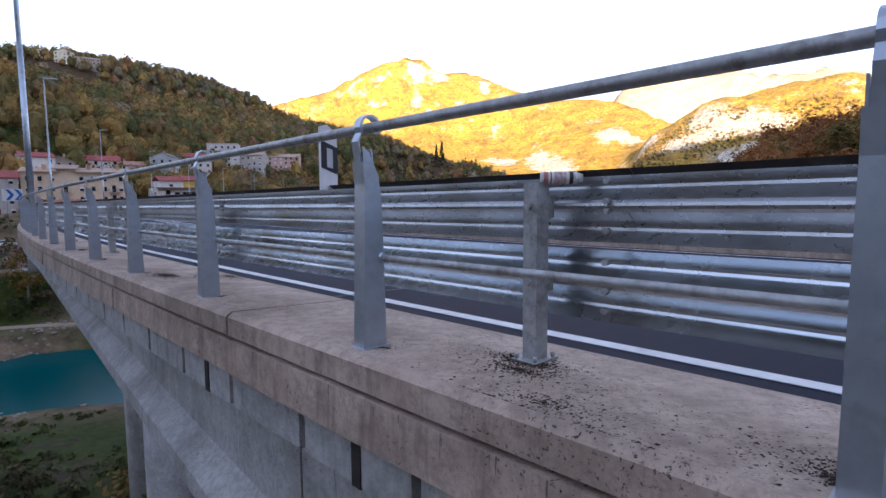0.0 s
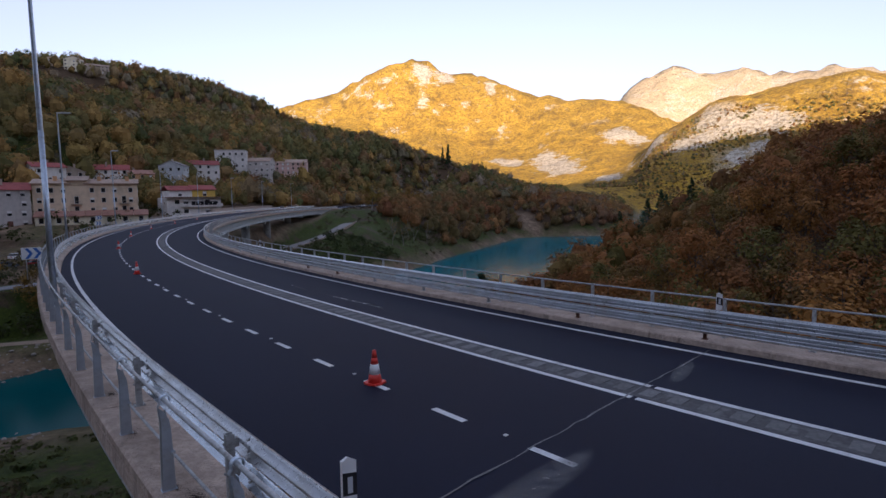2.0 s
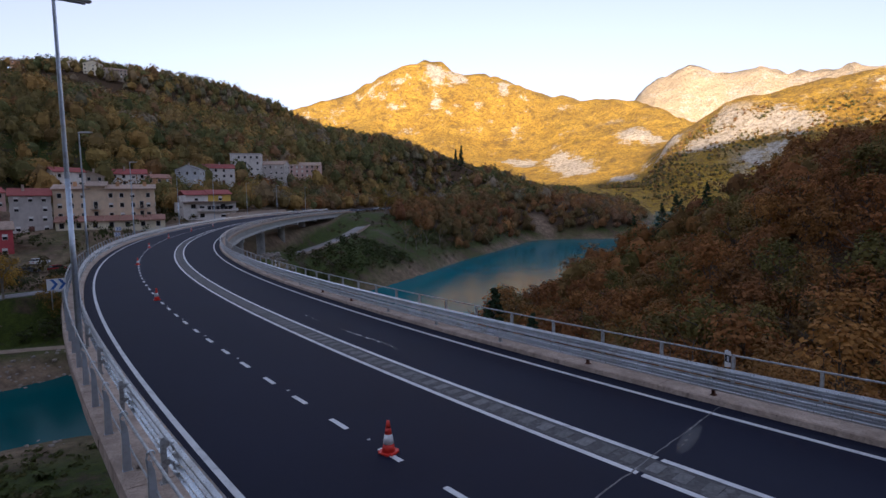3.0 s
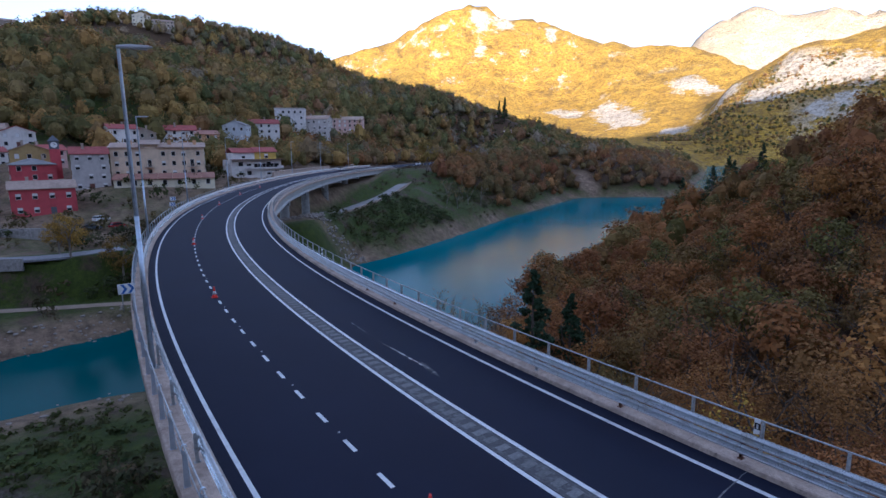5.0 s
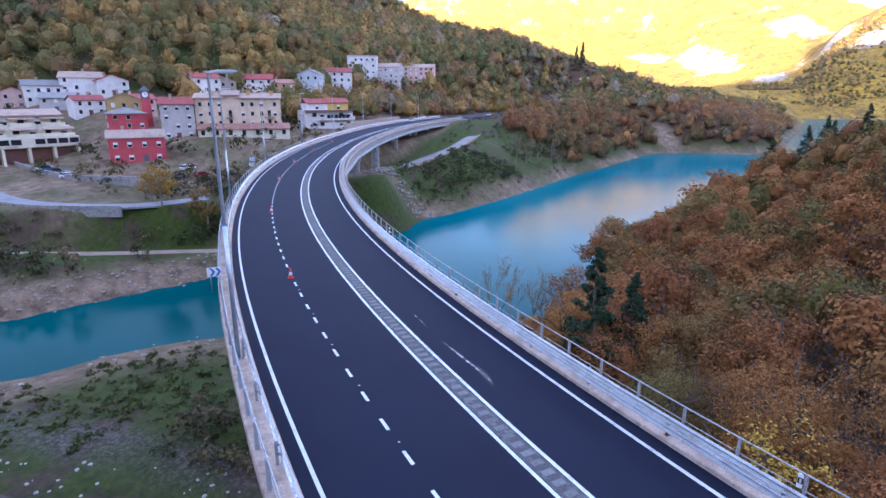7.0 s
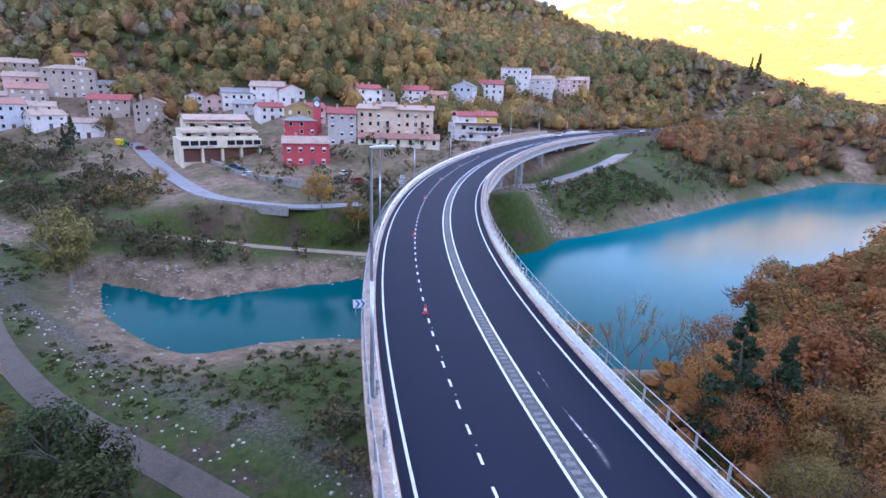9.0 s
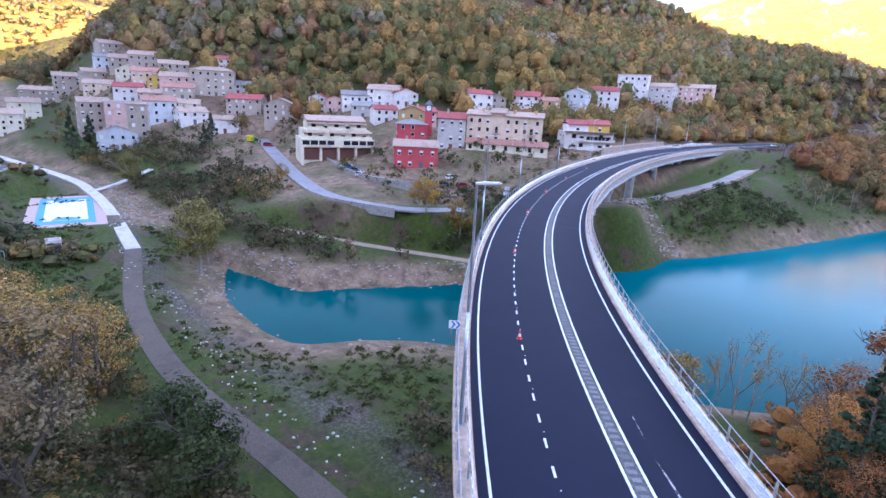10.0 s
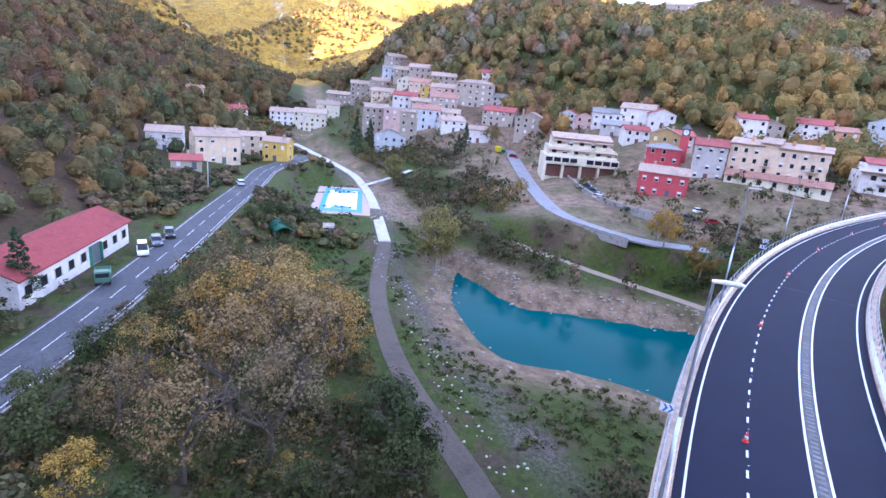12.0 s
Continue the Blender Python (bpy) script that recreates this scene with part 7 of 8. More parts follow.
for sx in (-1, 1):
    bm = bmesh.new()
    prof = [(sx * 13.3, -3.0)] + [(sx * (13.3 - 3.6 * math.sin(a)), -3.0 * math.cos(a)) for a in np.linspace(0, math.pi, 13)] + [(sx * 13.3, 3.0)]
    low = [bm.verts.new((x, y, 0.162)) for x, y in prof[1:-1]]
    top = [bm.verts.new((x, y, 0.18)) for x, y in prof[1:-1]]
    bm.faces.new(top)
    for i in range(len(low)):
        j = (i + 1) % len(low)
        bm.faces.new((low[i], low[j], top[j], top[i]))
    bmesh.ops.recalc_face_normals(bm, faces=bm.faces)
    part("goal_area", bm, surface("court_blue_area", (0.05, 0.27, 0.55), (0.07, 0.34, 0.64), 1.0, 0.6), court)
court.matrix_basis = Matrix.Translation((COURT[0], COURT[1], COURT[2])) @ Matrix.Rotation(ca, 4, "Z")

# long white workshop with a red roof beside the valley road
def workshop():
    ob = new("workshop")
    w, dp, h = 30.0, 9.5, 3.9
    bm = bmesh.new()
    lofted_x(bm, [(0, -2), (dp, -2), (dp, h), (dp / 2, h + 2.1), (0, h)], -w / 2, w / 2)
    bmesh.ops.recalc_face_normals(bm, faces=bm.faces)
    part("wall", bm, PLASTER["white"], ob)
    q = new("roof", roof_mesh("side", w, dp, h, 2.1, 0.5, TILES["dark_red"]))
    q.parent = ob
    for i in range(9):
        xx = -w / 2 + 1.8 + i * (w - 3.6) / 8
        if i == 5:
            bm = bmesh.new()
            box(bm, xx - 1.5, xx + 1.5, -0.05, 0.02, 0, 3.1)
            part("doorway", bm, DOOR_GREY, ob)
            bm = bmesh.new()
            for sx in (-1.6, 1.5):
                box(bm, xx + sx, xx + sx + 0.1, -0.5, 0.0, 0, 3.1)
            part("door_leaf", bm, surface("green_door", (0.05, 0.22, 0.14), (0.07, 0.28, 0.18), 4, 0.6), ob, "green open door leaf")
        else:
            window(ob, xx, -0.012, 1.3, 0, (1.5, 1.4), 0.0)
    for yy in (2.5, 6.5):
        window(ob, w / 2 + 0.012, yy, 1.3, 90, (1.5, 1.4), 0.0)
    ob.matrix_basis = Matrix.Translation((-88.5, -25.0, -13.9)) @ Matrix.Rotation(math.atan2(-21.5 + 26.5, -103 + 79) , 4, "Z")
    return tagged(ob, "long low white workshop with red roof beside the road", "building")


workshop()

# ---- vehicles ----
TYRE = RUBBER
RIM = surface("rim", (0.4, 0.4, 0.41), (0.55, 0.55, 0.56), 9, 0.35, 0.6)
LIGHT = surface("headlight", (0.6, 0.62, 0.65), (0.7, 0.72, 0.74), 9, 0.2)
TAIL = surface("tail_light", (0.3, 0.01, 0.01), (0.4, 0.02, 0.02), 9, 0.25)


def car(x, y, z, turn, paint, label, van=False):
    ob = new("car")
    w = 0.86
    top = 1.85 if van else 1.45
    body = [(-2.05, 0.28), (2.05, 0.28), (2.1, 0.55), (2.0, 0.75), (1.1, 0.92), (-1.95, 0.95), (-2.1, 0.8)]
    cabin = [(1.15, 0.9), (0.45, top), (-1.55 if not van else -1.95, top), (-2.0 if not van else -2.02, 0.93)]
    bm = bmesh.new()
    lofted(bm, body, -w, w)
    bmesh.ops.recalc_face_normals(bm, faces=bm.faces)
    bmesh.ops.bevel(bm, geom=bm.edges[:], offset=0.06, segments=2, affect="EDGES")
    b = part("body", bm, paint, ob)
    bm = bmesh.new()
    lofted(bm, cabin, -w + 0.08, w - 0.08)
    for v in bm.verts:
        if v.co.z > 1.2:
            v.co.y *= 0.86
    bmesh.ops.recalc_face_normals(bm, faces=bm.faces)
    part("glazing", bm, GLASS, ob)
    bm = bmesh.new()
    lofted(bm, [(0.40, top - 0.02), (0.36, top + 0.05), (-1.48 if not van else -1.9, top + 0.05), (-1.6 if not van else -2.0, top - 0.02)], -0.69, 0.69)
    bmesh.ops.recalc_face_normals(bm, faces=bm.faces)
    part("roof", bm, paint, ob)
    for px in (-1.3, 1.3):
        for s in (-1, 1):
            bm = bmesh.new()
            tube(bm, (px, s * 0.66, 0.31), (px, s * 0.88, 0.31), 0.31, seg=18)
            wheel = part("wheel", bm, TYRE, ob)
            bm = bmesh.new()
            tube(bm, (px, s * 0.87, 0.31), (px, s * 0.895, 0.31), 0.19, 0.17, 14)
            part("rim", bm, RIM, wheel)
    for px, mat, n in ((2.03, LIGHT, "headlight"), (-2.07, TAIL, "tail_light")):
        for s in (-1, 1):
            bm = bmesh.new()
            box(bm, px - 0.05, px + 0.06, s * 0.62 - 0.16, s * 0.62 + 0.16, 0.62, 0.76)
            part(n, bm, mat, ob)
    ob.matrix_basis = pose(x, y, z, 0, 0, turn)
    return tagged(ob, label, "car")


P_WHITE = surface("white_car_paint", (0.72, 0.72, 0.73), (0.8, 0.8, 0.8), 3, 0.25)
P_GREY = surface("grey_car_paint", (0.10, 0.12, 0.15), (0.15, 0.17, 0.2), 3, 0.25)
P_BLACK = surface("black_car_paint", (0.012, 0.013, 0.016), (0.02, 0.021, 0.025), 3, 0.2)
P_BLUE = surface("blue_car_paint", (0.05, 0.10, 0.22), (0.07, 0.13, 0.27), 3, 0.25)
P_RED = surface("red_car_paint", (0.32, 0.02, 0.025), (0.4, 0.03, 0.035), 3, 0.25)
car(-96.5, -18.6, -13.88, 12, P_WHITE, "white van parked in front of the workshop", True)
car(-102.0, -17.4, -13.88, 14, P_GREY, "grey-blue car parked beside a white van")
car(-107.0, -16.0, -13.88, 12, P_BLACK, "black car parked on the road verge")
car(-160.0, -5.2, -14.05, -170, P_WHITE, "white car parked at the roadside by the houses")
zz = lambda x, y: ground_at(x, y) + 0.05
for x, y, t, p, l in ((-136, 96, 20, P_WHITE, "white car parked below the red house"), (-143, 99, 15, P_GREY, "grey car parked below the red house"), (-150, 101, 25, P_BLUE, "blue car parked below the apartment block"), (-116, 112, 70, P_GREY, "grey car parked in the yard"), (-119, 118, 80, P_WHITE, "white car parked in the yard"), (-112, 116, 75, P_RED, "red car parked in the yard"), (-214, 104, 30, P_RED, "red car parked beside the waste bins")):
    car(x, y, zz(x, y), t, p, l)
for s, d, t, p, l in ((238, -1.4, 90, P_WHITE, "white car on the road beyond the viaduct"), (262, -6.8, 90, P_GREY, "grey car parked beyond the viaduct"), (268, -6.8, 90, P_WHITE, "white car parked beyond the viaduct"), (330, 5.4, -90, P_WHITE, "white car on the far road")):
    m = pose_road(s, d, 0.01, radians(t))
    c = car(0, 0, 0, 0, p, l)
    c.matrix_basis = m


def truck(x, y, z, turn):
    ob = new("truck")
    green = surface("green_truck_paint", (0.07, 0.16, 0.11), (0.11, 0.22, 0.15), 3, 0.5)
    bm = bmesh.new()
    box(bm, 0.9, 2.4, -0.95, 0.95, 0.6, 2.2)
    bmesh.ops.bevel(bm, geom=bm.edges[:], offset=0.12, segments=2, affect="EDGES")
    part("cab", bm, green, ob)
    bm = bmesh.new()
    box(bm, 2.36, 2.43, -0.8, 0.8, 1.4, 2.0)
    part("windscreen", bm, GLASS, ob)
    bm = bmesh.new()
    box(bm, -2.4, 0.8, -1.0, 1.0, 0.75, 0.9)
    for y0, y1 in ((-1.0, -0.93), (0.93, 1.0)):
        box(bm, -2.4, 0.8, y0, y1, 0.9, 1.5)
    box(bm, -2.4, -2.33, -0.93, 0.93, 0.9, 1.5)
    part("load_bed", bm, green, ob)
    for px in (-1.5, 1.6):
        for s in (-1, 1):
            bm = bmesh.new()
            tube(bm, (px, s * 0.7, 0.42), (px, s * 0.98, 0.42), 0.42, seg=16)
            part("wheel", bm, TYRE, ob)
    ob.matrix_basis = pose(x, y, z, 0, 0, turn)
    return tagged(ob, "small old green truck parked at the workshop corner", "truck")


truck(-83.5, -21.4, -13.88, 12)


def skip_bin(x, y, c, label):
    ob = new("waste_container")
    bm = bmesh.new()
    for v in box(bm, -0.9, 0.9, -0.6, 0.6, 0.1, 1.5):
        if v.co.z < 0.5:
            v.co.x *= 0.85
            v.co.y *= 0.8
    bmesh.ops.bevel(bm, geom=bm.edges[:], offset=0.06, segments=1, affect="EDGES")
    mat = surface("container_paint", tuple(0.85 * q for q in c), c, 3, 0.5)
    part("body", bm, mat, ob)
    bm = bmesh.new()
    lofted_x(bm, [(-0.66, 1.5), (0.66, 1.5), (0.5, 1.75), (-0.3, 1.78)], -0.95, 0.95)
    bmesh.ops.recalc_face_normals(bm, faces=bm.faces)
    part("lid", bm, mat, ob)
    ob.matrix_basis = Matrix.Translation((x, y, zz(x, y))) @ Matrix.Rotation(0.4, 4, "Z") @ Matrix.Diagonal((1.4, 1.4, 1.4, 1))
    return tagged(ob, label, "waste container", "waste containers")


skip_bin(-217, 97.5, (0.75, 0.58, 0.02), "yellow waste container beside the village road")
skip_bin(-219, 99.5, (0.05, 0.42, 0.12), "green waste container beside the village road")

# ---- single trees, bushes, stones ----
def pole(x, y, h, label):
    ob = new("utility_pole")
    bm = bmesh.new()
    tube(bm, (0, 0, -1), (0, 0, h), 0.2, 0.13, 10)
    part("shaft", bm, CONCRETE_PALE, ob)
    ob.matrix_basis = Matrix.Translation((x, y, ground_at(x, y)))
    return tagged(ob, label, "pole")


pole(-147, -12.5, 9.0, "pale concrete utility pole beside the valley road")

WILLOWS = [broadleaf(70 + k, 13.5, 4.2, WILLOW, 60, 70, 0.22, BARK_PALE, 0.9) for k in range(2)]
GOLDS = [broadleaf(80 + k, 11.0, 4.4, GOLD, 40, 62, 0.2, BARK_PALE, 0.85) for k in range(3)]
THIN = [bare_tree(90 + k, 10.0, GOLD, 5) for k in range(3)]
DARKS = [broadleaf(100 + k, 7.5, 3.6, GREEN, 34, 60, 0.2) for k in range(2)]
PINES = [conifer(110 + k, 14.0, 3.4) for k in range(2)]
CYPRESS = conifer(120, 15.0, 2.3, 70, 44, 0.42)
BROWNS = [broadleaf(130 + k, 13.5, 5.6, leaf_material("brown_gold_leaves", [(0.0, (0.37, 0.23, 0.05)), (0.4, (0.22, 0.16, 0.085)), (0.7, (0.46, 0.30, 0.05)), (1.0, (0.19, 0.155, 0.10))]), 44, 46, 0.19, BARK, 0.75) for k in range(3)]
plant("willow", WILLOWS[0], -109, 37, "tall yellow-green willow on the gravel bank", scale=1.2)
plant("willow", WILLOWS[1], -116, 41, "yellow-green willow on the gravel bank", scale=0.85)
plant("poplar", WILLOWS[1], -196, 47, "slender yellow poplar by the footpath", scale=0.95)
for x, y, s in ((-87, 90, 0.85), (-95, 86, 0.8), (-100, 88, 0.65), (-78, 100, 0.8), (-84, 108, 0.6), (-150, 77, 0.5)):
    plant("golden_tree", GOLDS[int(abs(x)) % 3], x, y, "golden-leaved tree on the bank below the village", scale=s, turn=x)
for x, y, s in ((-70, 271, 1.35), (-62, 341, 1.2)):
    plant("golden_tree", GOLDS[0], x, y, "yellow tree beside the far road", scale=s)
for x, y, s in ((-17, 71, 1.6), (-15, 70, 1.3), (-12, 74, 1.35), (-20, 74, 1.0), (-22, 79, 0.9), (-10, 72, 1.0)):
    plant("bare_tree", THIN[int(abs(x)) % 3], x, y, "nearly bare tree with a few yellow leaves on the lake shore", scale=s, turn=y)
plant("golden_tree", GOLDS[2], -22.5, 64.5, "small orange-yellow tree at the water's edge", scale=0.8)
for x, y, q in ((-47, 214, 1.15), (-44, 221, 1.3), (-49, 228, 1.2), (-42, 236, 1.35), (-46, 243, 1.1), (-38, 246, 1.2), (-52, 236, 1.0)):
    plant("bare_tree", THIN[int(y) % 3], x, y, "pale leafless tree on the bank above the lake", scale=q, turn=y)
plant("golden_tree", broadleaf(88, 11.0, 3.4, YELLOW, 34, 44, 0.11, BARK, 0.7), 8.6, 26.4, "small thin yellow-leaved tree behind the railing", scale=0.95)
plant("bare_tree", THIN[1], 11, 26, "bare grey shrub tree behind the railing", scale=0.95)
plant("pine", PINES[0], -2.4, 55, "dark green pine on the lake shore", scale=1.2)
plant("pine", PINES[1], 1.5, 58, "dark green pine on the lake shore", scale=0.95)
for x, y, s in ((46, 190, 1.0), (52, 196, 1.05), (40, 205, 1.1), (60, 190, 0.95), (57, 208, 1.0)):
    plant("pine", PINES[1], x, y, "dark pine standing among the oaks", scale=s, turn=x)
for x, y, s in ((-259, 43, 1.15), (-262, 50, 0.95), (-222, 84, 0.9), (-214, 78, 0.8), (-76, -28.5, 0.75)):
    plant("conifer", PINES[int(abs(x)) % 2], x, y, "dark conifer standing among the houses", scale=s)
plant("walnut_tree", broadleaf(140, 9, 4.6, leaf_material("bronze_leaves", [(0, (0.16, 0.12, 0.04)), (1, (0.2, 0.14, 0.045))]), 36, 60, 0.22), -226, 98, "round bronze-leaved tree beside the village road")
for k, (x, y, s) in enumerate(((-62, -3, 1.05), (-57, 4, 1.1), (-69, 3, 1.0), (-50, -3, 1.0), (-76, -4, 0.95), (-66, 10, 0.85), (-82, 2, 0.9), (-55, -11, 0.6), (-47, -12, 0.55), (-90, 5, 0.75), (-44, 1, 0.9), (-40, -6, 0.75), (-72, 11, 0.75), (-84, 10, 0.65), (-66, -8, 0.6), (-36, -12, 0.45))):
    plant("brown_tree", BROWNS[k % 3], x, y, "thinning golden-brown tree between road and track", scale=s, turn=1.7 * k, group="trees between road and track")
for k, (x, y, s) in enumerate(((-48, 12.5, 1.1), (-43, 13.5, 0.95), (-53, 13.5, 0.8), (-37, 11.5, 0.85), (-57, 14.5, 0.6), (-44, -17, 0.75), (-71, -11, 0.8), (-58, -16, 0.7), (-101, 2, 0.8), (-108, 4, 0.7), (-114, -1, 0.75), (-125, 2, 0.7), (-119, 5, 0.6), (-131, 4, 0.65), (-36, 3, 0.6), (-32, -8, 0.7), (-50, -19, 0.6), (-64, -9, 0.7), (-95, -4, 0.7), (-138, 8, 0.6))):
    plant("green_bush", DARKS[k % 2], x, y, "dense dark green bush beside the track", "bush", scale=s, turn=k)
plant("golden_bush", GOLDS[0], -40, 2, "low bright yellow bush below the road", "bush", scale=0.3)
plant("cypress", CYPRESS, -74, 652, "tall dark cypress on the ridge end", scale=1.9)
plant("cypress", CYPRESS, -81, 655, "dark cypress on the ridge end", scale=1.3)
house(-70, 640, ground_at(-70, 640), 0, 18, 8, 3.6, "white", "pale", "side", "small white house beside the cypresses")
UMBRELLA = [broadleaf(150 + k, 9, 3.6, PINE, 16, 44, 0.3) for k in range(2)]
for k, (x, y, q) in enumerate(((-358, 521, 0.9), (-336, 546, 1.2), (-331, 560, 1.2), (-313, 578, 1.25), (-304, 592, 1.0), (-293, 604, 1.15), (-273, 619, 1.0), (-430, 452, 1.5))):
    plant("ridge_pine", UMBRELLA[k % 2], x, y, "umbrella-shaped pine on the hilltop", scale=q, turn=k)
for x, y, q in ((-412, 458, 0.8), (-385, 482, 0.75), (-375, 493, 0.7)):
    plant("conifer", PINES[0], x, y, "dark pointed conifer beside the hilltop farm", scale=q)


def thicket_test(x, y, rng):
    return value_noise(x, y, 9, 58, 2) > -0.35


spread_wood("thicket", "tangled brown and olive undergrowth below the thinning trees", SCRUB, (-96, -24, -22, 17), thicket_test, 1.9, 18, TANGLE, 0.45, 1.25, clear=(7, 4.6))


def bank_test(x, y, rng):
    d, side, _ = to_axis(x, y)
    n = value_noise(x, y, 14, 51, 2)
    return (side < 0) & (d > 7) & (d < 36) & (x < -40) & (x > -260) & (y < 125) & (n > -0.25) & (np.abs(ground_height(x, y) - (-12.6)) > 0.3)


spread_wood("bank_bushes", "tangled olive and brown bushes on the village bank", SCRUB, (-260, -40, 20, 125), bank_test, 2.8, 12, TANGLE, 0.7, 2.2, clear=(4, 4.6))


def garden_test(x, y, rng):
    d, side, _ = to_axis(x, y)
    return (side < 0) & (d > np.where(x < -225, 7, 36)) & (d < 160) & (y < 200) & (rng.random(len(x)) < 0.36) & (value_noise(x, y, 25, 52, 2) > -0.1)


spread_wood("garden_bushes", "garden shrubs and small trees among the houses", leaf_material("garden_leaves", [(0, (0.06, 0.075, 0.024)), (0.4, (0.10, 0.10, 0.035)), (0.7, (0.17, 0.12, 0.04)), (1, (0.05, 0.06, 0.022))]), (-480, -90, 30, 260), garden_test, 4.6, 13, TANGLE, 0.7, 2.2, clear=(7, 4.6))


def shore_test(x, y, rng):
    d, side, _ = to_axis(x, y)
    return (side < 0) & (d > 4.5) & (d < 25) & (y > 100) & (y < 290) & (value_noise(x, y, 12, 53, 2) > -0.45) & (x > -110)


spread_wood("shore_bushes", "tangled green bushes on the slope above the lake", GREEN, (-110, 20, 110, 320), lambda x, y, rng: shore_test(x, y, rng) & (value_noise(x, y, 9, 59, 2) > -0.1), 2.2, 14, TANGLE, 0.5, 1.35, clear=(4, 4))
spread_wood("shore_scrub", "low olive and brown scrub on the slope above the lake", SCRUB, (-110, 20, 110, 320), lambda x, y, rng: (to_axis(x, y)[0] < 60) & (to_axis(x, y)[0] > 3) & (to_axis(x, y)[1] < 0) & (value_noise(x, y, 14, 63, 2) > -0.3), 2.9, 34, TANGLE, 0.3, 0.9, clear=(4, 4))


def scrub_test(x, y, rng):
    d, side, _ = to_axis(x, y)
    return (side > 0) & (d > np.where(x < -205, 6, 24)) & (d < 75) & (x < -15) & (x > -480) & (value_noise(x, y, 16, 57, 2) > -0.15) & (np.hypot(x - COURT[0], y - COURT[1]) > 24)


spread_wood("roadside_scrub", "brown and olive scrub between the valley road and the track", SCRUB, (-480, -15, -60, 75), lambda x, y, rng: scrub_test(x, y, rng) & (x < -100), 2.9, 17, BUSH, 0.5, 1.6, clear=(7, 5.5))


spread_wood("roadside_scrub", "tangled brown and olive scrub beside the gravel track", SCRUB, (-100, -15, -60, 75), scrub_test, 2.5, 27, TANGLE, 0.5, 1.5, clear=(7, 5.5))


def weeds_test(x, y, rng):
    d, side, _ = to_axis(x, y)
    n = value_noise(x, y, 9, 54, 3)
    return (side > 0) & (d > 5) & (d < 55) & (x < 5) & (x > -190) & (n > -0.12) & (ground_height(x, y) < -15.5)


spread_wood("meadow_weeds", "low green weeds and grass tufts on the river meadow", leaf_material("weeds", [(0, (0.045, 0.075, 0.018)), (0.5, (0.075, 0.10, 0.026)), (1, (0.10, 0.10, 0.035))]), (-190, 5, -5, 60), weeds_test, 1.25, 15, [template(65 + k, 0.35, 0.55, 5, 7, 0.13, 0) for k in range(3)], 0.6, 1.9, 12000, clear=(4, 2.4))


spread_wood("slope_scrub", "low brown and olive scrub on the open slope above the road", SCRUB, (-190, -20, 380, 660), lambda x, y, rng: (ground_height(x, y) > 0.5) & (value_noise(x, y, 22, 61, 2) > -0.6), 4.2, 28, BUSH, 0.7, 1.9, clear=(6, 7), faced=True)


def under_test(x, y, rng):
    d, side, _ = to_axis(x, y)
    return (side > 0) & (d > 1.5) & (x > -14) & (y < 260) & (y > -20) & (x < 75) & ((y < 140) | (d < 18)) & (value_noise(x, y, 10, 55, 2) > -0.3)


spread_wood("undergrowth", "brown undergrowth and brambles below the oaks", OAK, (-14, 75, -20, 260), under_test, 3.2, 16, BUSH, 0.5, 1.5, clear=(4, 3))


def stones(name, label, material, region, test, spacing, seed, low, high):
    rng = np.random.default_rng(seed)
    base = []
    for k in range(4):
        bm = bmesh.new()
        bmesh.ops.create_icosphere(bm, subdivisions=1, radius=1.0)
        co = np.array([tuple(v.co) for v in bm.verts]) * rng.uniform(0.65, 1.15, (len(bm.verts), 1)) * np.array([1, rng.uniform(0.7, 1), rng.uniform(0.5, 0.8)])
        base.append((co, np.array([[v.index for v in f.verts] for f in bm.faces])))
        bm.free()
    x0, x1, y0, y1 = region
    nx, ny = int((x1 - x0) / spacing), int((y1 - y0) / spacing)
    gx, gy = np.meshgrid(np.arange(nx), np.arange(ny), indexing="ij")
    x = x0 + (gx.ravel() + rng.uniform(0, 1, nx * ny)) * spacing
    y = y0 + (gy.ravel() + rng.uniform(0, 1, nx * ny)) * spacing
    keep = test(x, y, rng)
    x, y = x[keep][:2600], y[keep][:2600]
    z = ground_height(x, y)
    verts, faces, n = [], [], 0
    for i in range(len(x)):
        co, fc = base[i % 4]
        s, a = rng.uniform(low, high), rng.uniform(0, math.tau)
        c, q = math.cos(a), math.sin(a)
        verts.append(np.stack([(co[:, 0] * c - co[:, 1] * q) * s + x[i], (co[:, 0] * q + co[:, 1] * c) * s + y[i], co[:, 2] * s + z[i] + 0.15 * s], -1))
        faces.append(fc + n)
        n += len(co)
    me = from_lists(name, np.concatenate(verts).tolist(), np.concatenate(faces).tolist(), material)
    return tagged(new(name, me), label, "stones", kind="stuff")


ROCK = surface("pale_rock", (0.22, 0.19, 0.165), (0.42, 0.375, 0.33), 1.2, 0.95, grain=8, depth=0.04)
WHITE_ROCK = surface("white_stone", (0.38, 0.365, 0.34), (0.58, 0.56, 0.53), 1.2, 0.95, grain=8, depth=0.02)


def riprap_test(x, y, rng):
    d, side, _ = to_axis(x, y)
    return (side < 0) & (d > -1.0) & (d < 5.5) & (y > 104) & (y < 146)


stones("riprap", "pale boulders piled along the lake shore", ROCK, (-110, -30, 96, 160), riprap_test, 1.1, 21, 0.45, 0.85)


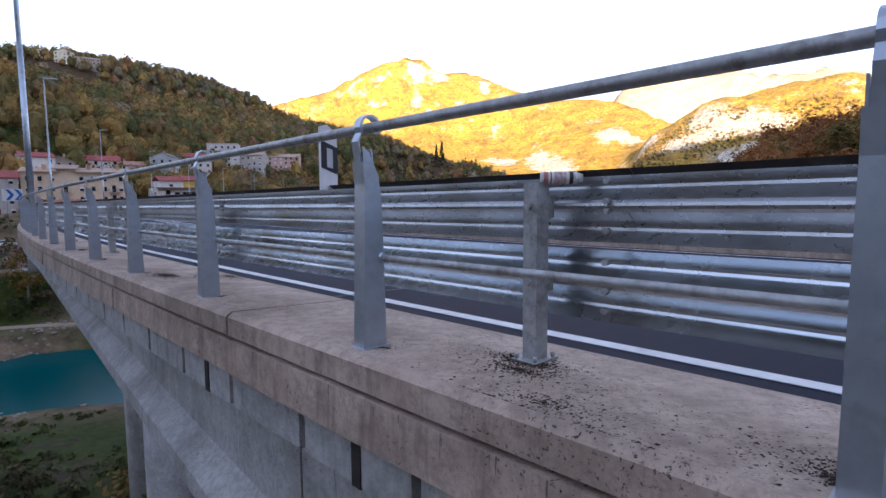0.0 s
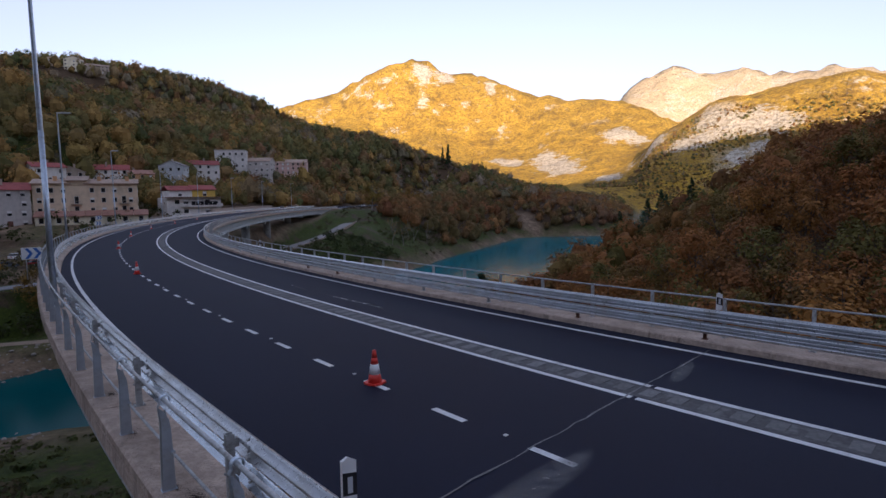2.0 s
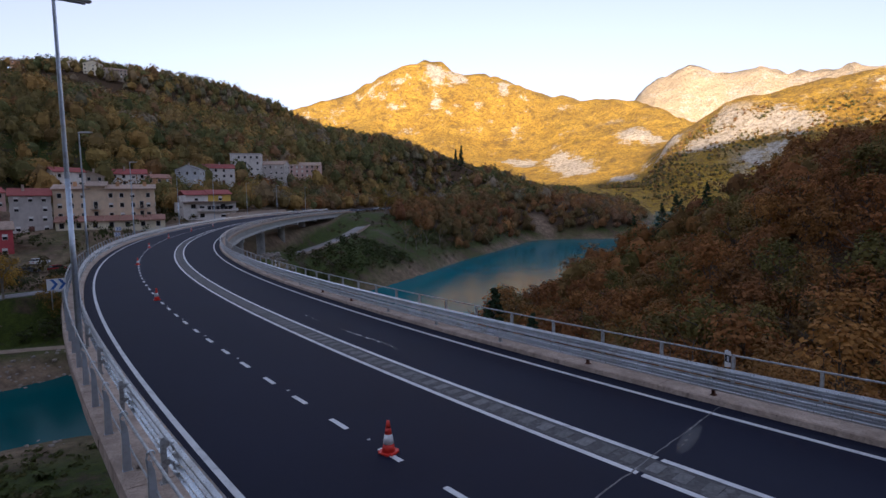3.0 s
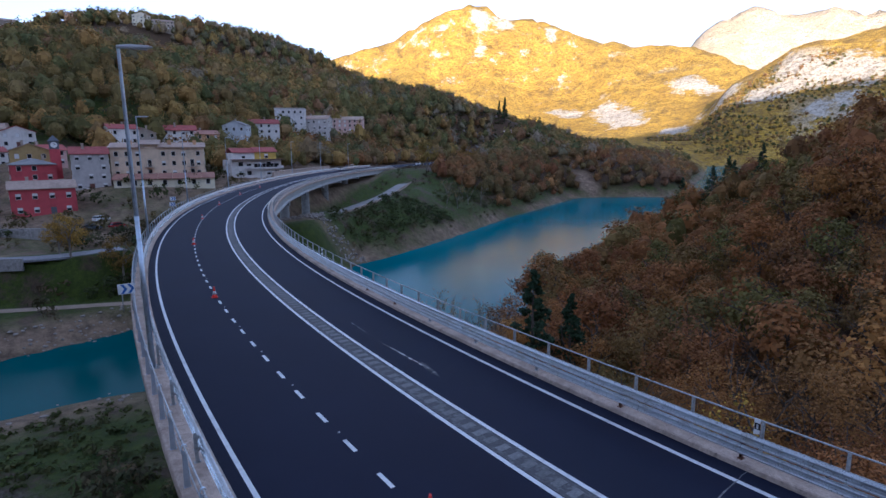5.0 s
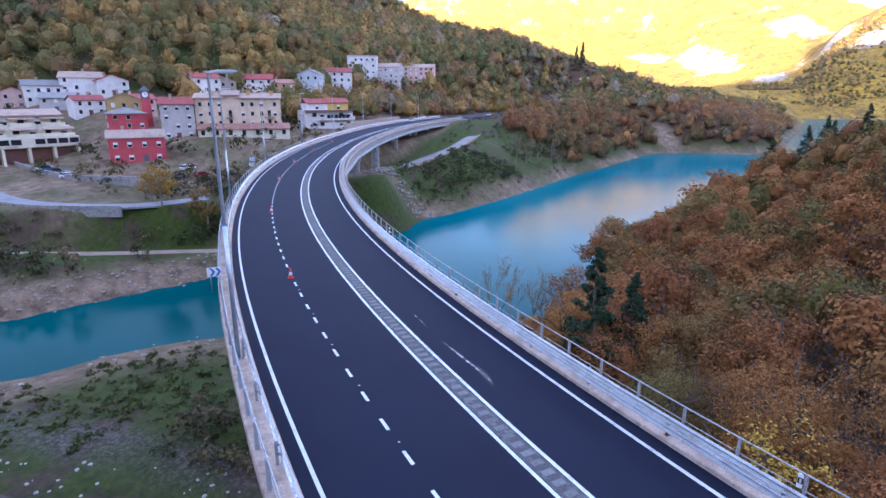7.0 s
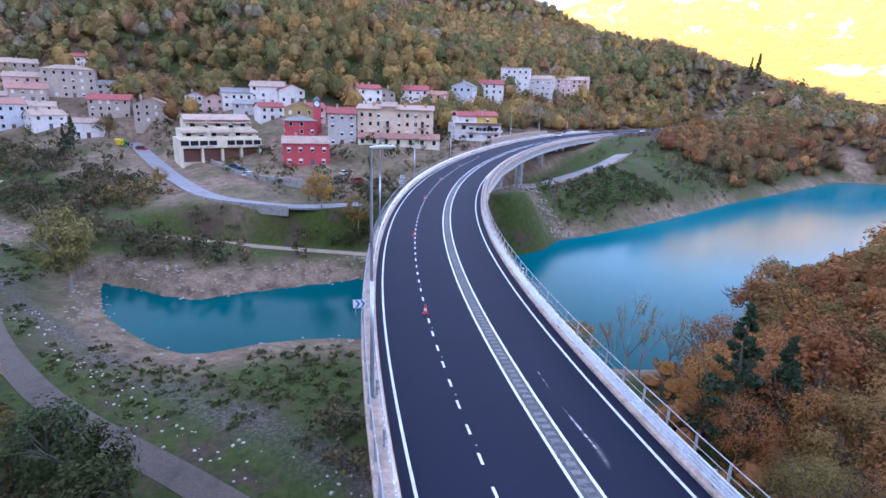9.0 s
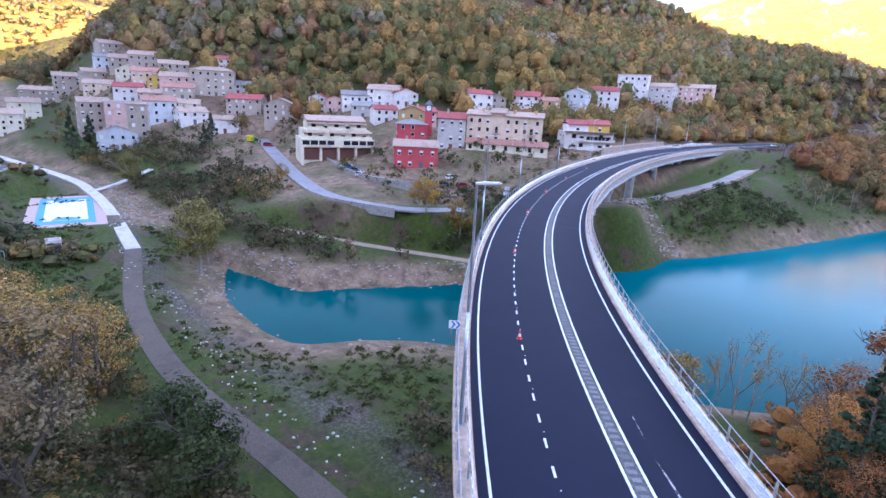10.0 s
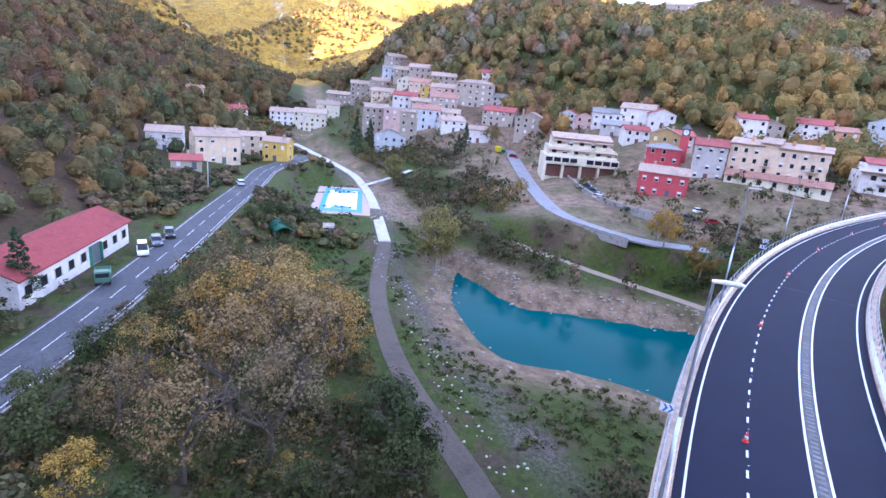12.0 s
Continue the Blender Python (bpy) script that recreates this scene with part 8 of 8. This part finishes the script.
def line_test(x, y, rng):
    edge = 25.5 + 3.0 * value_noise(x, y, 18, 56, 2) + 0.03 * (x + 60)
    return (np.abs(y - edge - 0.12 * np.clip(-x - 95, 0, 50)) < 2.4) & (rng.random(len(x)) < 0.17)


stones("track_stones", "white stones scattered along the gravel strip", WHITE_ROCK, (-150, -20, 15, 42), line_test, 0.7, 22, 0.08, 0.27)


def pebble_test(x, y, rng):
    d, side, _ = to_axis(x, y)
    return (d > -1.5) & (d < 6) & (x < -45) & (rng.random(len(x)) < np.where((x < -90) | (side < 0), 0.5, 0.12))


stones("shore_stones", "grey stones and gravel at the pond's edge", ROCK, (-215, -40, 20, 100), pebble_test, 1.0, 23, 0.12, 0.5)


# kitchen gardens by the court: a green tarpaulin shelter and a white hut
for k, (x, y, run) in enumerate(((-86, 560, 44), (-78, 590, 38), (-98, 520, 30), (-70, 622, 34))):
    line = [(x + run * (i / 6 - 0.5) * 0.96, y + run * (i / 6 - 0.5) * 0.28) for i in range(7)]
    tagged(ribbon("terrace_wall", [(a, b, ground_at(a, b)) for a, b in line], -0.4, 0.4, 1.5, 2.2, STONEWALL), "pale dry-stone terrace wall on the open slope", "wall", kind="structure")


def tarp_shelter(x, y):
    ob = new("tarpaulin_shelter")
    bm = bmesh.new()
    rnd = random.Random(3)
    n, rows = 10, []
    for i in range(n + 1):
        row = []
        for j in range(7):
            v = j / 6
            row.append(bm.verts.new((-6 + 12 * i / n, -2.2 + 4.4 * v, 1.5 + 0.9 * math.sin(math.pi * v) + rnd.uniform(-0.14, 0.14))))
        rows.append(row)
    for p, q in zip(rows, rows[1:]):
        for j in range(6):
            bm.faces.new((p[j], q[j], q[j + 1], p[j + 1])).smooth = True
    bmesh.ops.solidify(bm, geom=bm.faces[:], thickness=0.03)
    part("tarpaulin", bm, surface("green_tarpaulin", (0.02, 0.17, 0.11), (0.04, 0.26, 0.17), 1.5, 0.6, grain=6, depth=0.05), ob)
    for px in (-5.7, 0.0, 5.7):
        for py in (-2.0, 2.0):
            bm = bmesh.new()
            tube(bm, (px, py, -0.4), (px, py, 1.75), 0.05, seg=8)
            part("pole", bm, GALV_DULL, ob)
    ob.matrix_basis = Matrix.Translation((x, y, ground_at(x, y))) @ Matrix.Rotation(0.25, 4, "Z")
    return tagged(ob, "low garden shelter under a green tarpaulin", "shelter")


tarp_shelter(-121, 3.5)
house(-131, 16, ground_at(-131, 16), 0, 2.4, 2.0, 2.0, "white", "grey", "flat", "small white hut beside the sports court", name="hut", size=(0.9, 1.0))
